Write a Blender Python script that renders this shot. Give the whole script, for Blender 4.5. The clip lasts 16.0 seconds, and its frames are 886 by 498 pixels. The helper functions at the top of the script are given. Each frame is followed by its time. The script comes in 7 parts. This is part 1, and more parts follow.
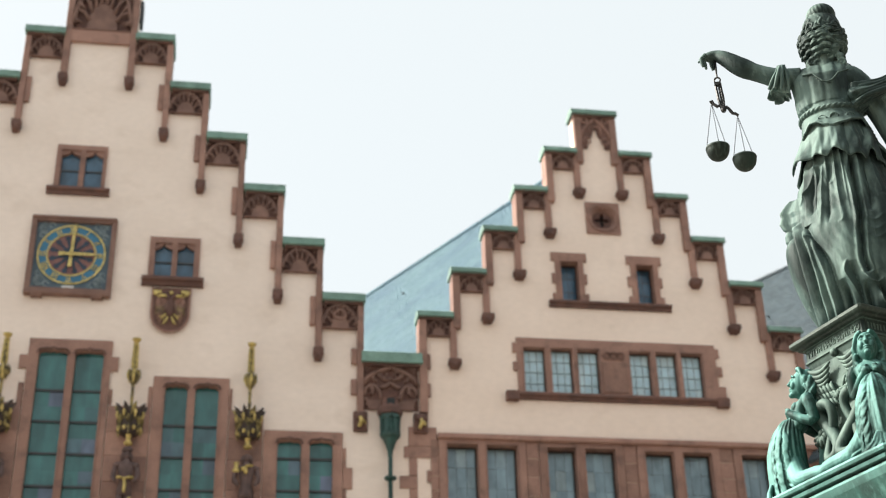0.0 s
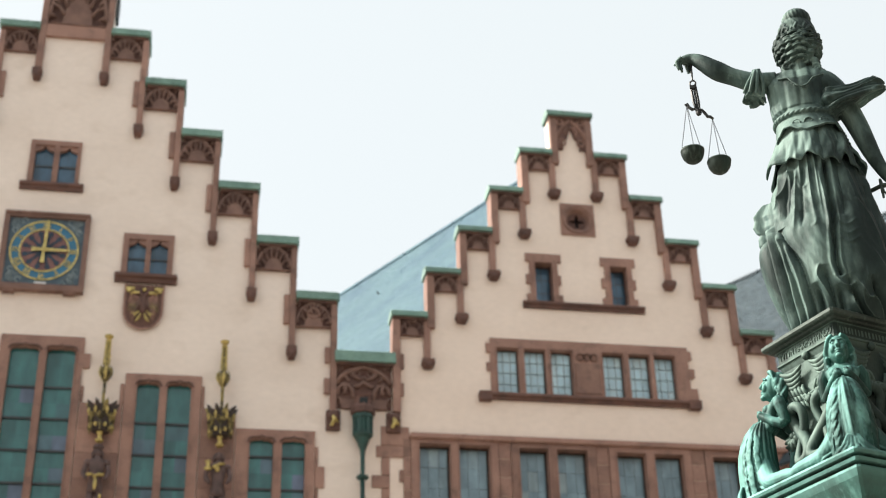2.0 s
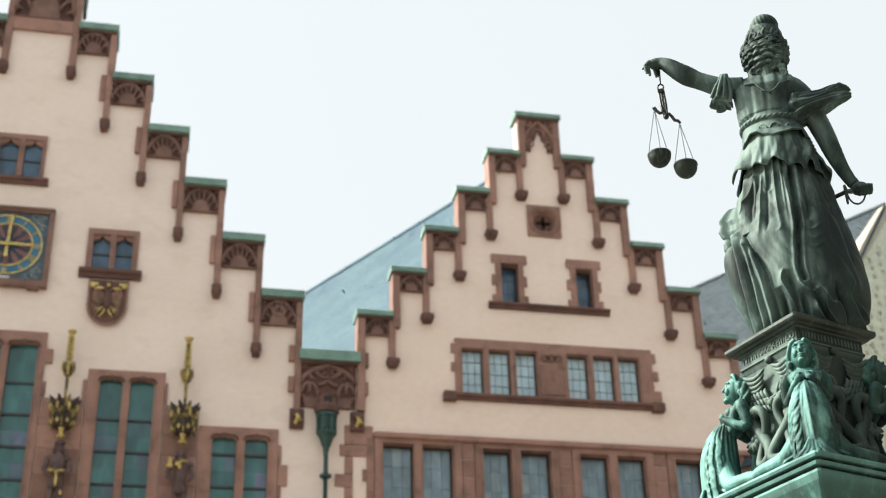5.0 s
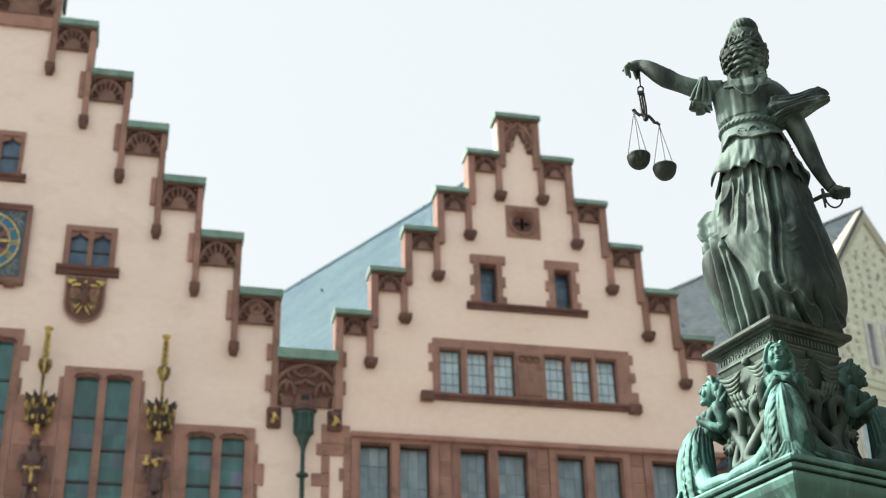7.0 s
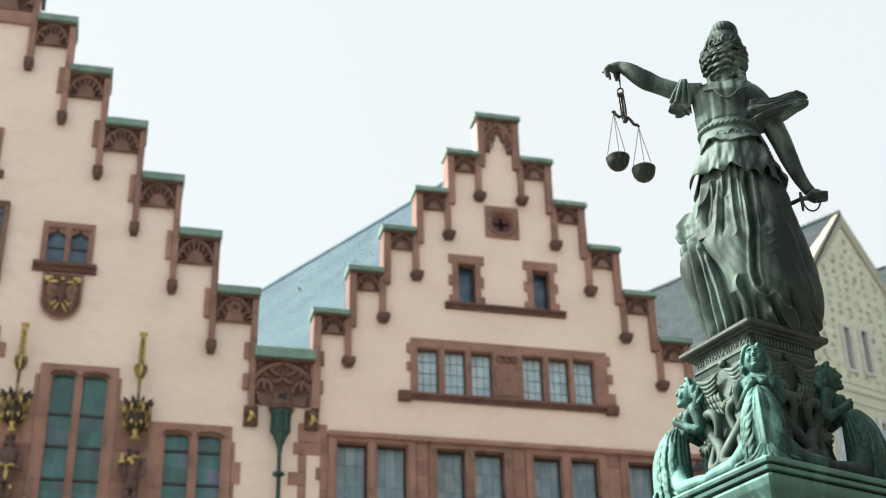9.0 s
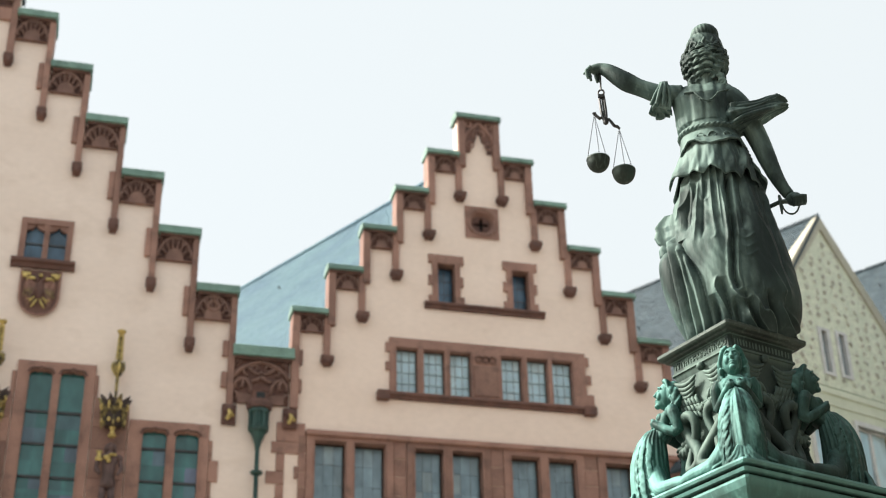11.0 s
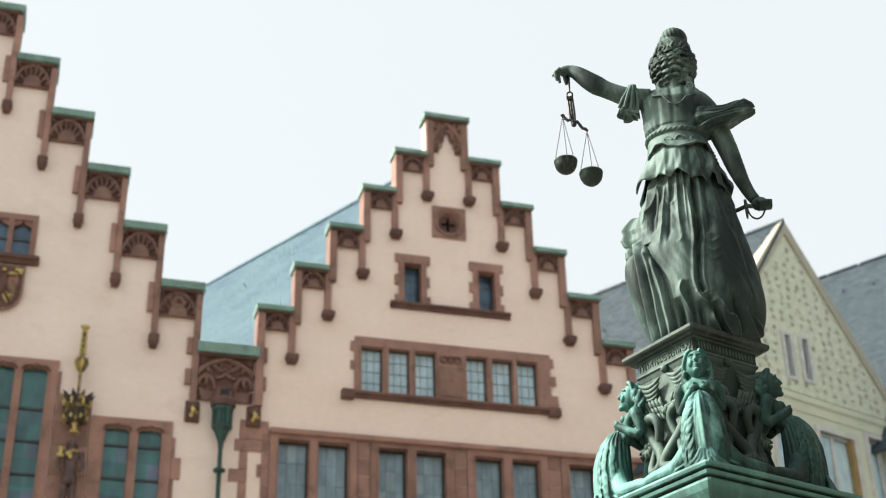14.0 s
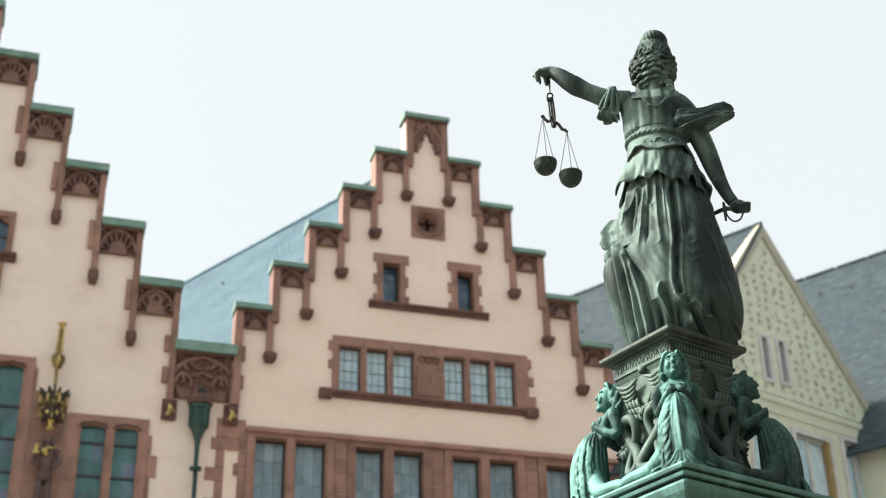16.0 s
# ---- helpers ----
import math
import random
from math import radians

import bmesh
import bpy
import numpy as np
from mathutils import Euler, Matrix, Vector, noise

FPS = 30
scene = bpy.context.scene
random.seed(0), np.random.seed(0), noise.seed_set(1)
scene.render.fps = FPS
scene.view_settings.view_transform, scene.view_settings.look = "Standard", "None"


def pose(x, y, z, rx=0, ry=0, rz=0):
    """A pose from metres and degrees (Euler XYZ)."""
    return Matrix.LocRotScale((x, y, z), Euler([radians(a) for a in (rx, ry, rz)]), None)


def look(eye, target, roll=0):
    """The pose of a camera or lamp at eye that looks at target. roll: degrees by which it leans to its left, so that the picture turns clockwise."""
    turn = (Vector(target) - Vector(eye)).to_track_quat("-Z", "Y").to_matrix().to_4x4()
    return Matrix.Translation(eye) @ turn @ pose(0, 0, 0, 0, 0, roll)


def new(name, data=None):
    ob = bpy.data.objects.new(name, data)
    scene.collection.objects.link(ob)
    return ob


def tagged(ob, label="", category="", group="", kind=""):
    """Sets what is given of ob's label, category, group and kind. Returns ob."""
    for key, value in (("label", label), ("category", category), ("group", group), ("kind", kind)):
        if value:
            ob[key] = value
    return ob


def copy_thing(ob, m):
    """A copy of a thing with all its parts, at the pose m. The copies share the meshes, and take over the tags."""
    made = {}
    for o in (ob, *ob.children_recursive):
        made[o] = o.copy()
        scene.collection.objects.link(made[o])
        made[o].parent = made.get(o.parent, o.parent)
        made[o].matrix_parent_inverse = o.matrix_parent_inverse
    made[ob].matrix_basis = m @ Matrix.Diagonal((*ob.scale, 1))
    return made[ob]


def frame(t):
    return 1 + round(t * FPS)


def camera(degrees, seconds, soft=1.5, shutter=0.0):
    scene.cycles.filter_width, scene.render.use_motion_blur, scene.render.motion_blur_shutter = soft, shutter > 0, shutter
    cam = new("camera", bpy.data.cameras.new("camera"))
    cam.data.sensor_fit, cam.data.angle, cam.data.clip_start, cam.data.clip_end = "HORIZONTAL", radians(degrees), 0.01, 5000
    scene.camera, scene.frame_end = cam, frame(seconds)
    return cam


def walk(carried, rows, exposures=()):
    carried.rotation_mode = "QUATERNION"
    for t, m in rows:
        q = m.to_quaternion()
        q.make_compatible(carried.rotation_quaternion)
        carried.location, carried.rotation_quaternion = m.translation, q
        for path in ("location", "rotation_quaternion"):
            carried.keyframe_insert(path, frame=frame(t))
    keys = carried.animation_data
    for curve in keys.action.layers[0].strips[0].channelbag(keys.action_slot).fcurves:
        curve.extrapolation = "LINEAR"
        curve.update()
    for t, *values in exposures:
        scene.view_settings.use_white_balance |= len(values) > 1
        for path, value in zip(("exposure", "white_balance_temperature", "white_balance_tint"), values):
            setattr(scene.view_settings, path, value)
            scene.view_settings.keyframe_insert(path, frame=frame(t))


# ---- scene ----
cam = camera(34.43, 16.0, soft=1.1)
cam.data.dof.use_dof = True
cam.data.dof.focus_distance = 8.5
cam.data.dof.aperture_fstop = 2.5
EYE = (0.0, 0.0, 1.6)
# seconds, then the camera's turn in degrees; it pans on a stand that leans a little
ROWS = [
    (0.0, 119.010, 1.417, -8.514),
    (0.5, 119.001, 1.406, -8.794),
    (1.0, 118.992, 1.395, -9.091),
    (1.5, 118.982, 1.383, -9.414),
    (2.0, 118.974, 1.372, -9.704),
    (2.5, 118.965, 1.360, -10.002),
    (3.0, 118.956, 1.349, -10.283),
    (3.5, 118.948, 1.338, -10.572),
    (4.0, 118.941, 1.329, -10.812),
    (6.5, 118.906, 1.282, -12.011),
    (7.0, 118.899, 1.272, -12.267),
    (7.5, 118.892, 1.261, -12.536),
    (8.0, 118.884, 1.251, -12.794),
    (8.5, 118.878, 1.241, -13.028),
    (9.0, 118.871, 1.232, -13.262),
    (11.5, 118.839, 1.184, -14.449),
    (12.0, 118.832, 1.174, -14.704),
    (12.5, 118.825, 1.162, -14.995),
    (13.0, 118.818, 1.151, -15.254),
    (13.5, 118.811, 1.141, -15.510),
    (14.0, 118.805, 1.130, -15.767),
    (14.5, 118.798, 1.119, -16.030),
    (15.0, 118.791, 1.108, -16.290),
    (15.5, 118.786, 1.099, -16.520),
    (16.0, 118.780, 1.089, -16.750),
]
walk(cam, [(t, pose(*EYE, rx, ry, rz)) for t, rx, ry, rz in ROWS])

# ---- light ----
SUN_AZ, SUN_EL = -64.0, 38.0
world = bpy.data.worlds.new("sky")
scene.world = world
world.use_nodes = True
wn, wl = world.node_tree.nodes, world.node_tree.links
sky = wn.new("ShaderNodeTexSky")
sky.sky_type = "NISHITA"
sky.sun_disc = False
sky.sun_elevation = radians(SUN_EL)
sky.sun_rotation = radians(SUN_AZ)
sky.air_density, sky.dust_density, sky.ozone_density = 1.0, 4.0, 1.0
wn["Background"].inputs["Strength"].default_value = 0.1
# thin high cloud: an even veil over the clear sky
veil = wn.new("ShaderNodeMix")
veil.data_type = "RGBA"
veil.inputs[0].default_value = 0.85
veil.inputs[7].default_value = (5.0, 5.3, 5.28, 1)
wl.new(sky.outputs[0], veil.inputs[6])
wl.new(veil.outputs[2], wn["Background"].inputs["Color"])
lamp = new("sun", bpy.data.lights.new("sun", "SUN"))
lamp.data.energy, lamp.data.angle, lamp.data.color = 5.0, radians(14.0), (1.0, 0.93, 0.84)
to_sun = Vector((math.sin(radians(SUN_AZ)) * math.cos(radians(SUN_EL)), math.cos(radians(SUN_AZ)) * math.cos(radians(SUN_EL)), math.sin(radians(SUN_EL))))
lamp.matrix_world = look(to_sun * 60, (0, 0, 0))
scene.view_settings.exposure = 0.95


# ---- materials ----
def material(name, base, second=None, scale=3.0, rough=0.8, metal=0.0, bump=0.2, fine=60.0, stretch=(1, 1, 1), spread=(0.35, 0.65), vary=0.0, spec=0.5, third=None, third_scale=0.6, third_spread=(0.5, 0.7), grain_range=(0.86, 1.08), island=0.0):
    """Two colours mixed by a broad noise, a fine grain, an optional third stain, relief from the grain."""
    m = bpy.data.materials.new(name)
    m.use_nodes = True
    n, l = m.node_tree.nodes, m.node_tree.links
    b = n["Principled BSDF"]
    b.inputs["Roughness"].default_value, b.inputs["Metallic"].default_value = rough, metal
    b.inputs["Specular IOR Level"].default_value = spec
    co = n.new("ShaderNodeTexCoord")
    mp = n.new("ShaderNodeMapping")
    mp.inputs["Scale"].default_value = stretch
    geo = n.new("ShaderNodeNewGeometry")
    l.new(geo.outputs["Position"], mp.inputs["Vector"])

    def noise_ramp(s, detail, lo, hi):
        t = n.new("ShaderNodeTexNoise")
        t.inputs["Scale"].default_value, t.inputs["Detail"].default_value = s, detail
        l.new(mp.outputs[0], t.inputs["Vector"])
        r = n.new("ShaderNodeMapRange")
        r.inputs["From Min"].default_value, r.inputs["From Max"].default_value = lo, hi
        l.new(t.outputs["Fac"], r.inputs["Value"])
        return t, r

    def mix(kind, fac, a, c):
        x = n.new("ShaderNodeMix")
        x.data_type, x.blend_type = "RGBA", kind
        for v, k in ((fac, 0), (a, 6), (c, 7)):
            if isinstance(v, bpy.types.NodeSocket):
                l.new(v, x.inputs[k])
            elif k == 0:
                x.inputs[0].default_value = v
            else:
                x.inputs[k].default_value = (*v, 1)
        return x.outputs[2]

    second = second or tuple(0.8 * c for c in base)
    big, r1 = noise_ramp(scale, 5, *spread)
    col = mix("MIX", r1.outputs[0], base, second)
    if third:
        _, r3 = noise_ramp(third_scale, 6, *third_spread)
        col = mix("MIX", r3.outputs[0], col, third)
    grain, r2 = noise_ramp(fine, 3, 0.3, 0.7)
    g = n.new("ShaderNodeMapRange")
    g.inputs["To Min"].default_value, g.inputs["To Max"].default_value = grain_range
    l.new(r2.outputs[0], g.inputs["Value"])
    col = mix("MULTIPLY", 1.0, col, g.outputs[0])
    if vary:
        info = n.new("ShaderNodeObjectInfo")
        g2 = n.new("ShaderNodeMapRange")
        g2.inputs["To Min"].default_value, g2.inputs["To Max"].default_value = 1 - vary, 1 + vary
        l.new(info.outputs["Random"], g2.inputs["Value"])
        col = mix("MULTIPLY", 1.0, col, g2.outputs[0])
    if island:
        g4 = n.new("ShaderNodeMapRange")
        g4.inputs["To Min"].default_value, g4.inputs["To Max"].default_value = 1 - island, 1 + island
        l.new(geo.outputs["Random Per Island"], g4.inputs["Value"])
        col = mix("MULTIPLY", 1.0, col, g4.outputs[0])
    l.new(col, b.inputs["Base Color"])
    if bump:
        bp = n.new("ShaderNodeBump")
        bp.inputs["Strength"].default_value, bp.inputs["Distance"].default_value = bump, 0.02
        l.new(grain.outputs["Fac"], bp.inputs["Height"])
        l.new(bp.outputs[0], b.inputs["Normal"])
    return m


PLASTER = material("lime_plaster", (0.835, 0.712, 0.625), (0.785, 0.662, 0.575), 0.45, 0.92, bump=0.05, fine=5, stretch=(1, 1, 1.6), third=(0.71, 0.585, 0.495), third_scale=1.3, third_spread=(0.55, 0.85), grain_range=(0.965, 1.02))
PLASTER_PALE = material("pale_plaster", (0.86, 0.715, 0.615), (0.82, 0.675, 0.575), 0.5, 0.92, bump=0.05, fine=5, stretch=(1, 1, 1.6), third=(0.76, 0.62, 0.52), third_scale=1.5, third_spread=(0.56, 0.85), grain_range=(0.965, 1.02))
STONE = material("red_sandstone", (0.345, 0.202, 0.157), (0.27, 0.155, 0.122), 1.6, 0.88, bump=0.4, fine=30, vary=0.2, third=(0.17, 0.105, 0.085), third_scale=2.6, third_spread=(0.52, 0.75))
STONE_MID = material("sooty_sandstone", (0.235, 0.138, 0.108), (0.165, 0.096, 0.078), 3.0, 0.9, bump=0.5, fine=30, vary=0.12)
MORTAR = material("pale_mortar", (0.46, 0.34, 0.26), (0.38, 0.27, 0.2), 5.0, 0.95, bump=0.2)
SOOT_STONE = material("soot_brown_stone", (0.15, 0.095, 0.085), (0.085, 0.058, 0.055), 5.0, 0.85, bump=0.5, fine=40)
STONE_DARK = material("dark_sandstone", (0.165, 0.085, 0.066), (0.105, 0.06, 0.05), 4.0, 0.9, bump=0.5, fine=36, vary=0.12)
COPPER = material("verdigris_copper", (0.20, 0.325, 0.265), (0.14, 0.245, 0.2), 2.2, 0.6, bump=0.15, fine=20, vary=0.1, third=(0.07, 0.11, 0.09), third_scale=3.5, third_spread=(0.58, 0.8))
PIPE = material("green_painted_copper", (0.025, 0.08, 0.066), (0.02, 0.055, 0.048), 5, 0.5, bump=0.1)
GOLD = material("gilding", (0.68, 0.53, 0.19), (0.4, 0.3, 0.1), 9, 0.38, 0.55, bump=0.3, fine=50)
GOLD_OLD = material("tarnished_gilding", (0.34, 0.265, 0.1), (0.075, 0.06, 0.035), 9, 0.5, 0.55, bump=0.5, fine=40, spread=(0.42, 0.58))
# pale blue paints the sky's sheen on slate; the surface itself is matt
SLATE_PALE = material("painted_sheen_slate", (0.168, 0.268, 0.305), (0.135, 0.214, 0.272), 0.45, 0.75, bump=0.1, fine=22, stretch=(1, 1, 2.5), spec=0.1, grain_range=(0.9, 1.06), island=0.07)
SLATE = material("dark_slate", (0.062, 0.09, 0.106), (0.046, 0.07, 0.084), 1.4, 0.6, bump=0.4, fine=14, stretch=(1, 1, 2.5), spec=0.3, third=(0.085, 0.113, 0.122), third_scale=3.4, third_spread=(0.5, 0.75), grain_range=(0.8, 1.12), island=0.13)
LEAD = material("lead", (0.05, 0.055, 0.06), None, 6, 0.6, bump=0)
IRON = material("dark_iron", (0.02, 0.022, 0.022), (0.03, 0.03, 0.028), 12, 0.5, 0.4, bump=0.1)
WOOD_DARK = material("dark_window_wood", (0.05, 0.034, 0.028), None, 6, 0.7, bump=0)
# near-black: the darkness of unlit rooms is put into the colour
ROOM_DARK = material("unlit_room_black", (0.03, 0.03, 0.032), None, 2, 0.9, bump=0)
DIAL_BLUE = material("blue_enamel", (0.035, 0.16, 0.27), (0.03, 0.13, 0.22), 4, 0.5, bump=0)
DIAL_DARK = material("dark_blue_paint", (0.03, 0.05, 0.08), (0.02, 0.03, 0.05), 6, 0.6, bump=0)
DIAL_RED = material("faded_red_paint", (0.24, 0.115, 0.10), (0.17, 0.08, 0.075), 6, 0.7, bump=0)
DIAL_GROUND = material("grey_blue_paint", (0.10, 0.15, 0.18), (0.07, 0.10, 0.13), 6, 0.7, bump=0)
SCROLL_PAINT = material("worn_scroll_paint", (0.34, 0.40, 0.40), (0.16, 0.21, 0.24), 9, 0.8, bump=0)
CREAM = material("pale_green_render", (0.67, 0.70, 0.56), (0.61, 0.645, 0.51), 2.2, 0.9, bump=0.08)
VERGE = material("pale_verge_paint", (0.47, 0.455, 0.36), (0.41, 0.395, 0.31), 3, 0.8, bump=0.1)
ROUGHCAST = material("carved_pale_green_render", (0.74, 0.77, 0.62), (0.62, 0.67, 0.53), 4.5, 0.95, bump=0.4, fine=16, third=(0.5, 0.5, 0.39), third_scale=11.0, third_spread=(0.56, 0.72))
ORNAMENT = material("painted_ornament", (0.66, 0.67, 0.58), (0.46, 0.43, 0.37), 5.0, 0.95, bump=0.3, fine=30, spread=(0.42, 0.66), island=0.22)
WHITE = material("white_window_paint", (0.66, 0.66, 0.64), None, 3, 0.6, bump=0)
OCHRE = material("ochre_wood", (0.36, 0.25, 0.10), None, 3, 0.7, bump=0)
SHADE_WALL = material("dark_wall_tone", (0.16, 0.135, 0.11), (0.07, 0.05, 0.04), 0.5, 0.9, bump=0.1)
PAVING = material("cobbles", (0.36, 0.32, 0.275), (0.29, 0.26, 0.22), 3, 0.9, bump=0.6, fine=7)


def patina(name, dark, mid, pale, mid_spread, pale_spread, rough=0.5, metal=0.35, scale=5.0, worn=0.5, black=None, lit_amount=0.8, shade_crust=None):
    """Bronze with verdigris that runs down in streaks, pale rubbed crests, black crusts in ragged patches, and a lit
    and a shaded side painted in.
    """
    m = material(name, dark, mid, scale, rough, metal, bump=0.14, fine=70, stretch=(1, 1, 0.4), spec=0.12, spread=mid_spread, third=pale, third_scale=scale * 1.7, third_spread=pale_spread)
    n, l = m.node_tree.nodes, m.node_tree.links
    b = next(x for x in n if x.type == "BSDF_PRINCIPLED")
    col = b.inputs["Base Color"].links[0].from_socket
    geo = n.new("ShaderNodeNewGeometry")

    def streak(s, detail, squash, lo, hi, most):
        mp = n.new("ShaderNodeMapping")
        mp.inputs["Scale"].default_value = (1, 1, squash)
        l.new(geo.outputs["Position"], mp.inputs["Vector"])
        t = n.new("ShaderNodeTexNoise")
        t.inputs["Scale"].default_value, t.inputs["Detail"].default_value = s, detail
        l.new(mp.outputs[0], t.inputs["Vector"])
        r = n.new("ShaderNodeMapRange")
        r.inputs["From Min"].default_value, r.inputs["From Max"].default_value = lo, hi
        r.inputs["To Max"].default_value = most
        l.new(t.outputs["Fac"], r.inputs["Value"])
        return r.outputs[0]

    def mixed(fac, col, other):
        x = n.new("ShaderNodeMix")
        x.data_type = "RGBA"
        l.new(fac, x.inputs[0])
        l.new(col, x.inputs[6])
        x.inputs[7].default_value = (*other, 1)
        return x.outputs[2]

    col = mixed(streak(42, 3, 0.09, 0.56, 0.74, 0.28), col, pale)
    # lit faces, turned left and up, are painted pale in ragged verdigris runs
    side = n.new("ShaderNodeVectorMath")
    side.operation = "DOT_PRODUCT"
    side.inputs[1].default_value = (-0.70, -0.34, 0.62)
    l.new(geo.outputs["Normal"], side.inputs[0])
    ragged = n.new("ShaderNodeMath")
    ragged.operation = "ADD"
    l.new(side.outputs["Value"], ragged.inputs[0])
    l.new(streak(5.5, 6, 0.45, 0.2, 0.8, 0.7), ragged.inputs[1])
    lit_ramp = n.new("ShaderNodeMapRange")
    lit_ramp.interpolation_type = "SMOOTHSTEP"
    lit_ramp.inputs["From Min"].default_value, lit_ramp.inputs["From Max"].default_value = 0.65, 1.6
    lit_ramp.inputs["To Max"].default_value = lit_amount
    l.new(ragged.outputs[0], lit_ramp.inputs["Value"])
    col = mixed(lit_ramp.outputs[0], col, pale)
    if black:
        col = mixed(streak(black[0], 6, 0.6, black[1], black[2], 0.85), col, dark)
    if shade_crust:
        # black patina with a ragged edge paints shade over right side and foot
        shade_dot = n.new("ShaderNodeVectorMath")
        shade_dot.operation = "DOT_PRODUCT"
        shade_dot.inputs[1].default_value = shade_crust[0]
        l.new(geo.outputs["Position"], shade_dot.inputs[0])
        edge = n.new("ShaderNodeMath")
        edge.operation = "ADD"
        l.new(shade_dot.outputs["Value"], edge.inputs[0])
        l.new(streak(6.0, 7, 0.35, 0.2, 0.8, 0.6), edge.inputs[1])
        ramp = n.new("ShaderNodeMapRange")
        ramp.inputs["From Min"].default_value, ramp.inputs["From Max"].default_value = shade_crust[1], shade_crust[2]
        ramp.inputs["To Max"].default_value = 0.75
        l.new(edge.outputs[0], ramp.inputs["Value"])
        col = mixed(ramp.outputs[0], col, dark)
    crest = n.new("ShaderNodeMapRange")
    crest.inputs["From Min"].default_value, crest.inputs["From Max"].default_value = 0.52, 0.62
    crest.inputs["To Max"].default_value = worn
    l.new(geo.outputs["Pointiness"], crest.inputs["Value"])
    col = mixed(crest.outputs[0], col, pale)
    l.new(col, b.inputs["Base Color"])
    return m


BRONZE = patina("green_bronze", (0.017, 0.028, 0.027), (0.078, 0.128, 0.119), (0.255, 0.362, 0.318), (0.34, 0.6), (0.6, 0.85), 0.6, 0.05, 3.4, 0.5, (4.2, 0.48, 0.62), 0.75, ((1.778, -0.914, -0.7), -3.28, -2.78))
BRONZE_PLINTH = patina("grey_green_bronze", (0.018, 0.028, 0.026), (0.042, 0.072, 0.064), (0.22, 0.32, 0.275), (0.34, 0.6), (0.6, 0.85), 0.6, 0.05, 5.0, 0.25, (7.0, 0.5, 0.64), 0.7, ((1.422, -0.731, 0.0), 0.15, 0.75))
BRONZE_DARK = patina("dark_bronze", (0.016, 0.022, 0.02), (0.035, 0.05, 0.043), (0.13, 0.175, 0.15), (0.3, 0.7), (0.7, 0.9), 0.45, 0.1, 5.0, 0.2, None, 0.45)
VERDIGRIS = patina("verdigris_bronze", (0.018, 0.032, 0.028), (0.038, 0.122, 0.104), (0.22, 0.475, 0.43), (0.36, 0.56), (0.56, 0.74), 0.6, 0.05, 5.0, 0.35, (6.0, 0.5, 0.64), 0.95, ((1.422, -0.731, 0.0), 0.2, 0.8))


def glass(name, base, rough=0.08, trans=0.25, vary=0.25, other=None, streaks=(0.6, 1.4)):
    """Old glass: panes of two hues, with reflections and curtains painted in as upright streaks, a little uneven."""
    m = bpy.data.materials.new(name)
    m.use_nodes = True
    n, l = m.node_tree.nodes, m.node_tree.links
    b = n["Principled BSDF"]
    b.inputs["Roughness"].default_value, b.inputs["Transmission Weight"].default_value = rough, trans
    b.inputs["IOR"].default_value = 1.52
    info = n.new("ShaderNodeObjectInfo")
    geo = n.new("ShaderNodeNewGeometry")
    hue = n.new("ShaderNodeMapRange")
    hue.inputs["From Min"].default_value, hue.inputs["From Max"].default_value = 0.72, 1.0
    l.new(info.outputs["Random"], hue.inputs["Value"])
    pick = n.new("ShaderNodeMix")
    pick.data_type = "RGBA"
    l.new(hue.outputs[0], pick.inputs[0])
    pick.inputs[6].default_value = (*base, 1)
    pick.inputs[7].default_value = (*(other or base), 1)
    white = n.new("ShaderNodeTexWhiteNoise")
    white.noise_dimensions = "1D"
    l.new(info.outputs["Random"], white.inputs["W"])
    g = n.new("ShaderNodeMapRange")
    g.inputs["To Min"].default_value, g.inputs["To Max"].default_value = 1 - vary, 1 + vary
    l.new(white.outputs["Value"], g.inputs["Value"])
    mp = n.new("ShaderNodeMapping")
    mp.inputs["Scale"].default_value = (1, 1, 0.5)
    l.new(geo.outputs["Position"], mp.inputs["Vector"])
    t = n.new("ShaderNodeTexNoise")
    t.inputs["Scale"].default_value, t.inputs["Detail"].default_value = 3.2, 3
    l.new(mp.outputs[0], t.inputs["Vector"])
    g3 = n.new("ShaderNodeMapRange")
    g3.inputs["From Min"].default_value, g3.inputs["From Max"].default_value = 0.3, 0.7
    g3.inputs["To Min"].default_value, g3.inputs["To Max"].default_value = streaks
    l.new(t.outputs["Fac"], g3.inputs["Value"])
    mu = n.new("ShaderNodeMath")
    mu.operation = "MULTIPLY"
    l.new(g.outputs[0], mu.inputs[0])
    l.new(g3.outputs[0], mu.inputs[1])
    x = n.new("ShaderNodeMix")
    x.data_type, x.blend_type = "RGBA", "MULTIPLY"
    x.inputs[0].default_value = 1
    l.new(pick.outputs[2], x.inputs[6])
    l.new(mu.outputs[0], x.inputs[7])
    l.new(x.outputs[2], b.inputs["Base Color"])
    bp = n.new("ShaderNodeBump")
    bp.inputs["Strength"].default_value, bp.inputs["Distance"].default_value = 0.12, 0.02
    l.new(t.outputs["Fac"], bp.inputs["Height"])
    l.new(bp.outputs[0], b.inputs["Normal"])
    return m


GLASS_TEAL = glass("teal_old_glass", (0.045, 0.15, 0.15), 0.12, 0.0, 0.2, (0.10, 0.125, 0.19), (0.75, 1.25))
GLASS_BLUE = glass("dark_blue_glass", (0.07, 0.14, 0.215), 0.1, 0.1, 0.2)
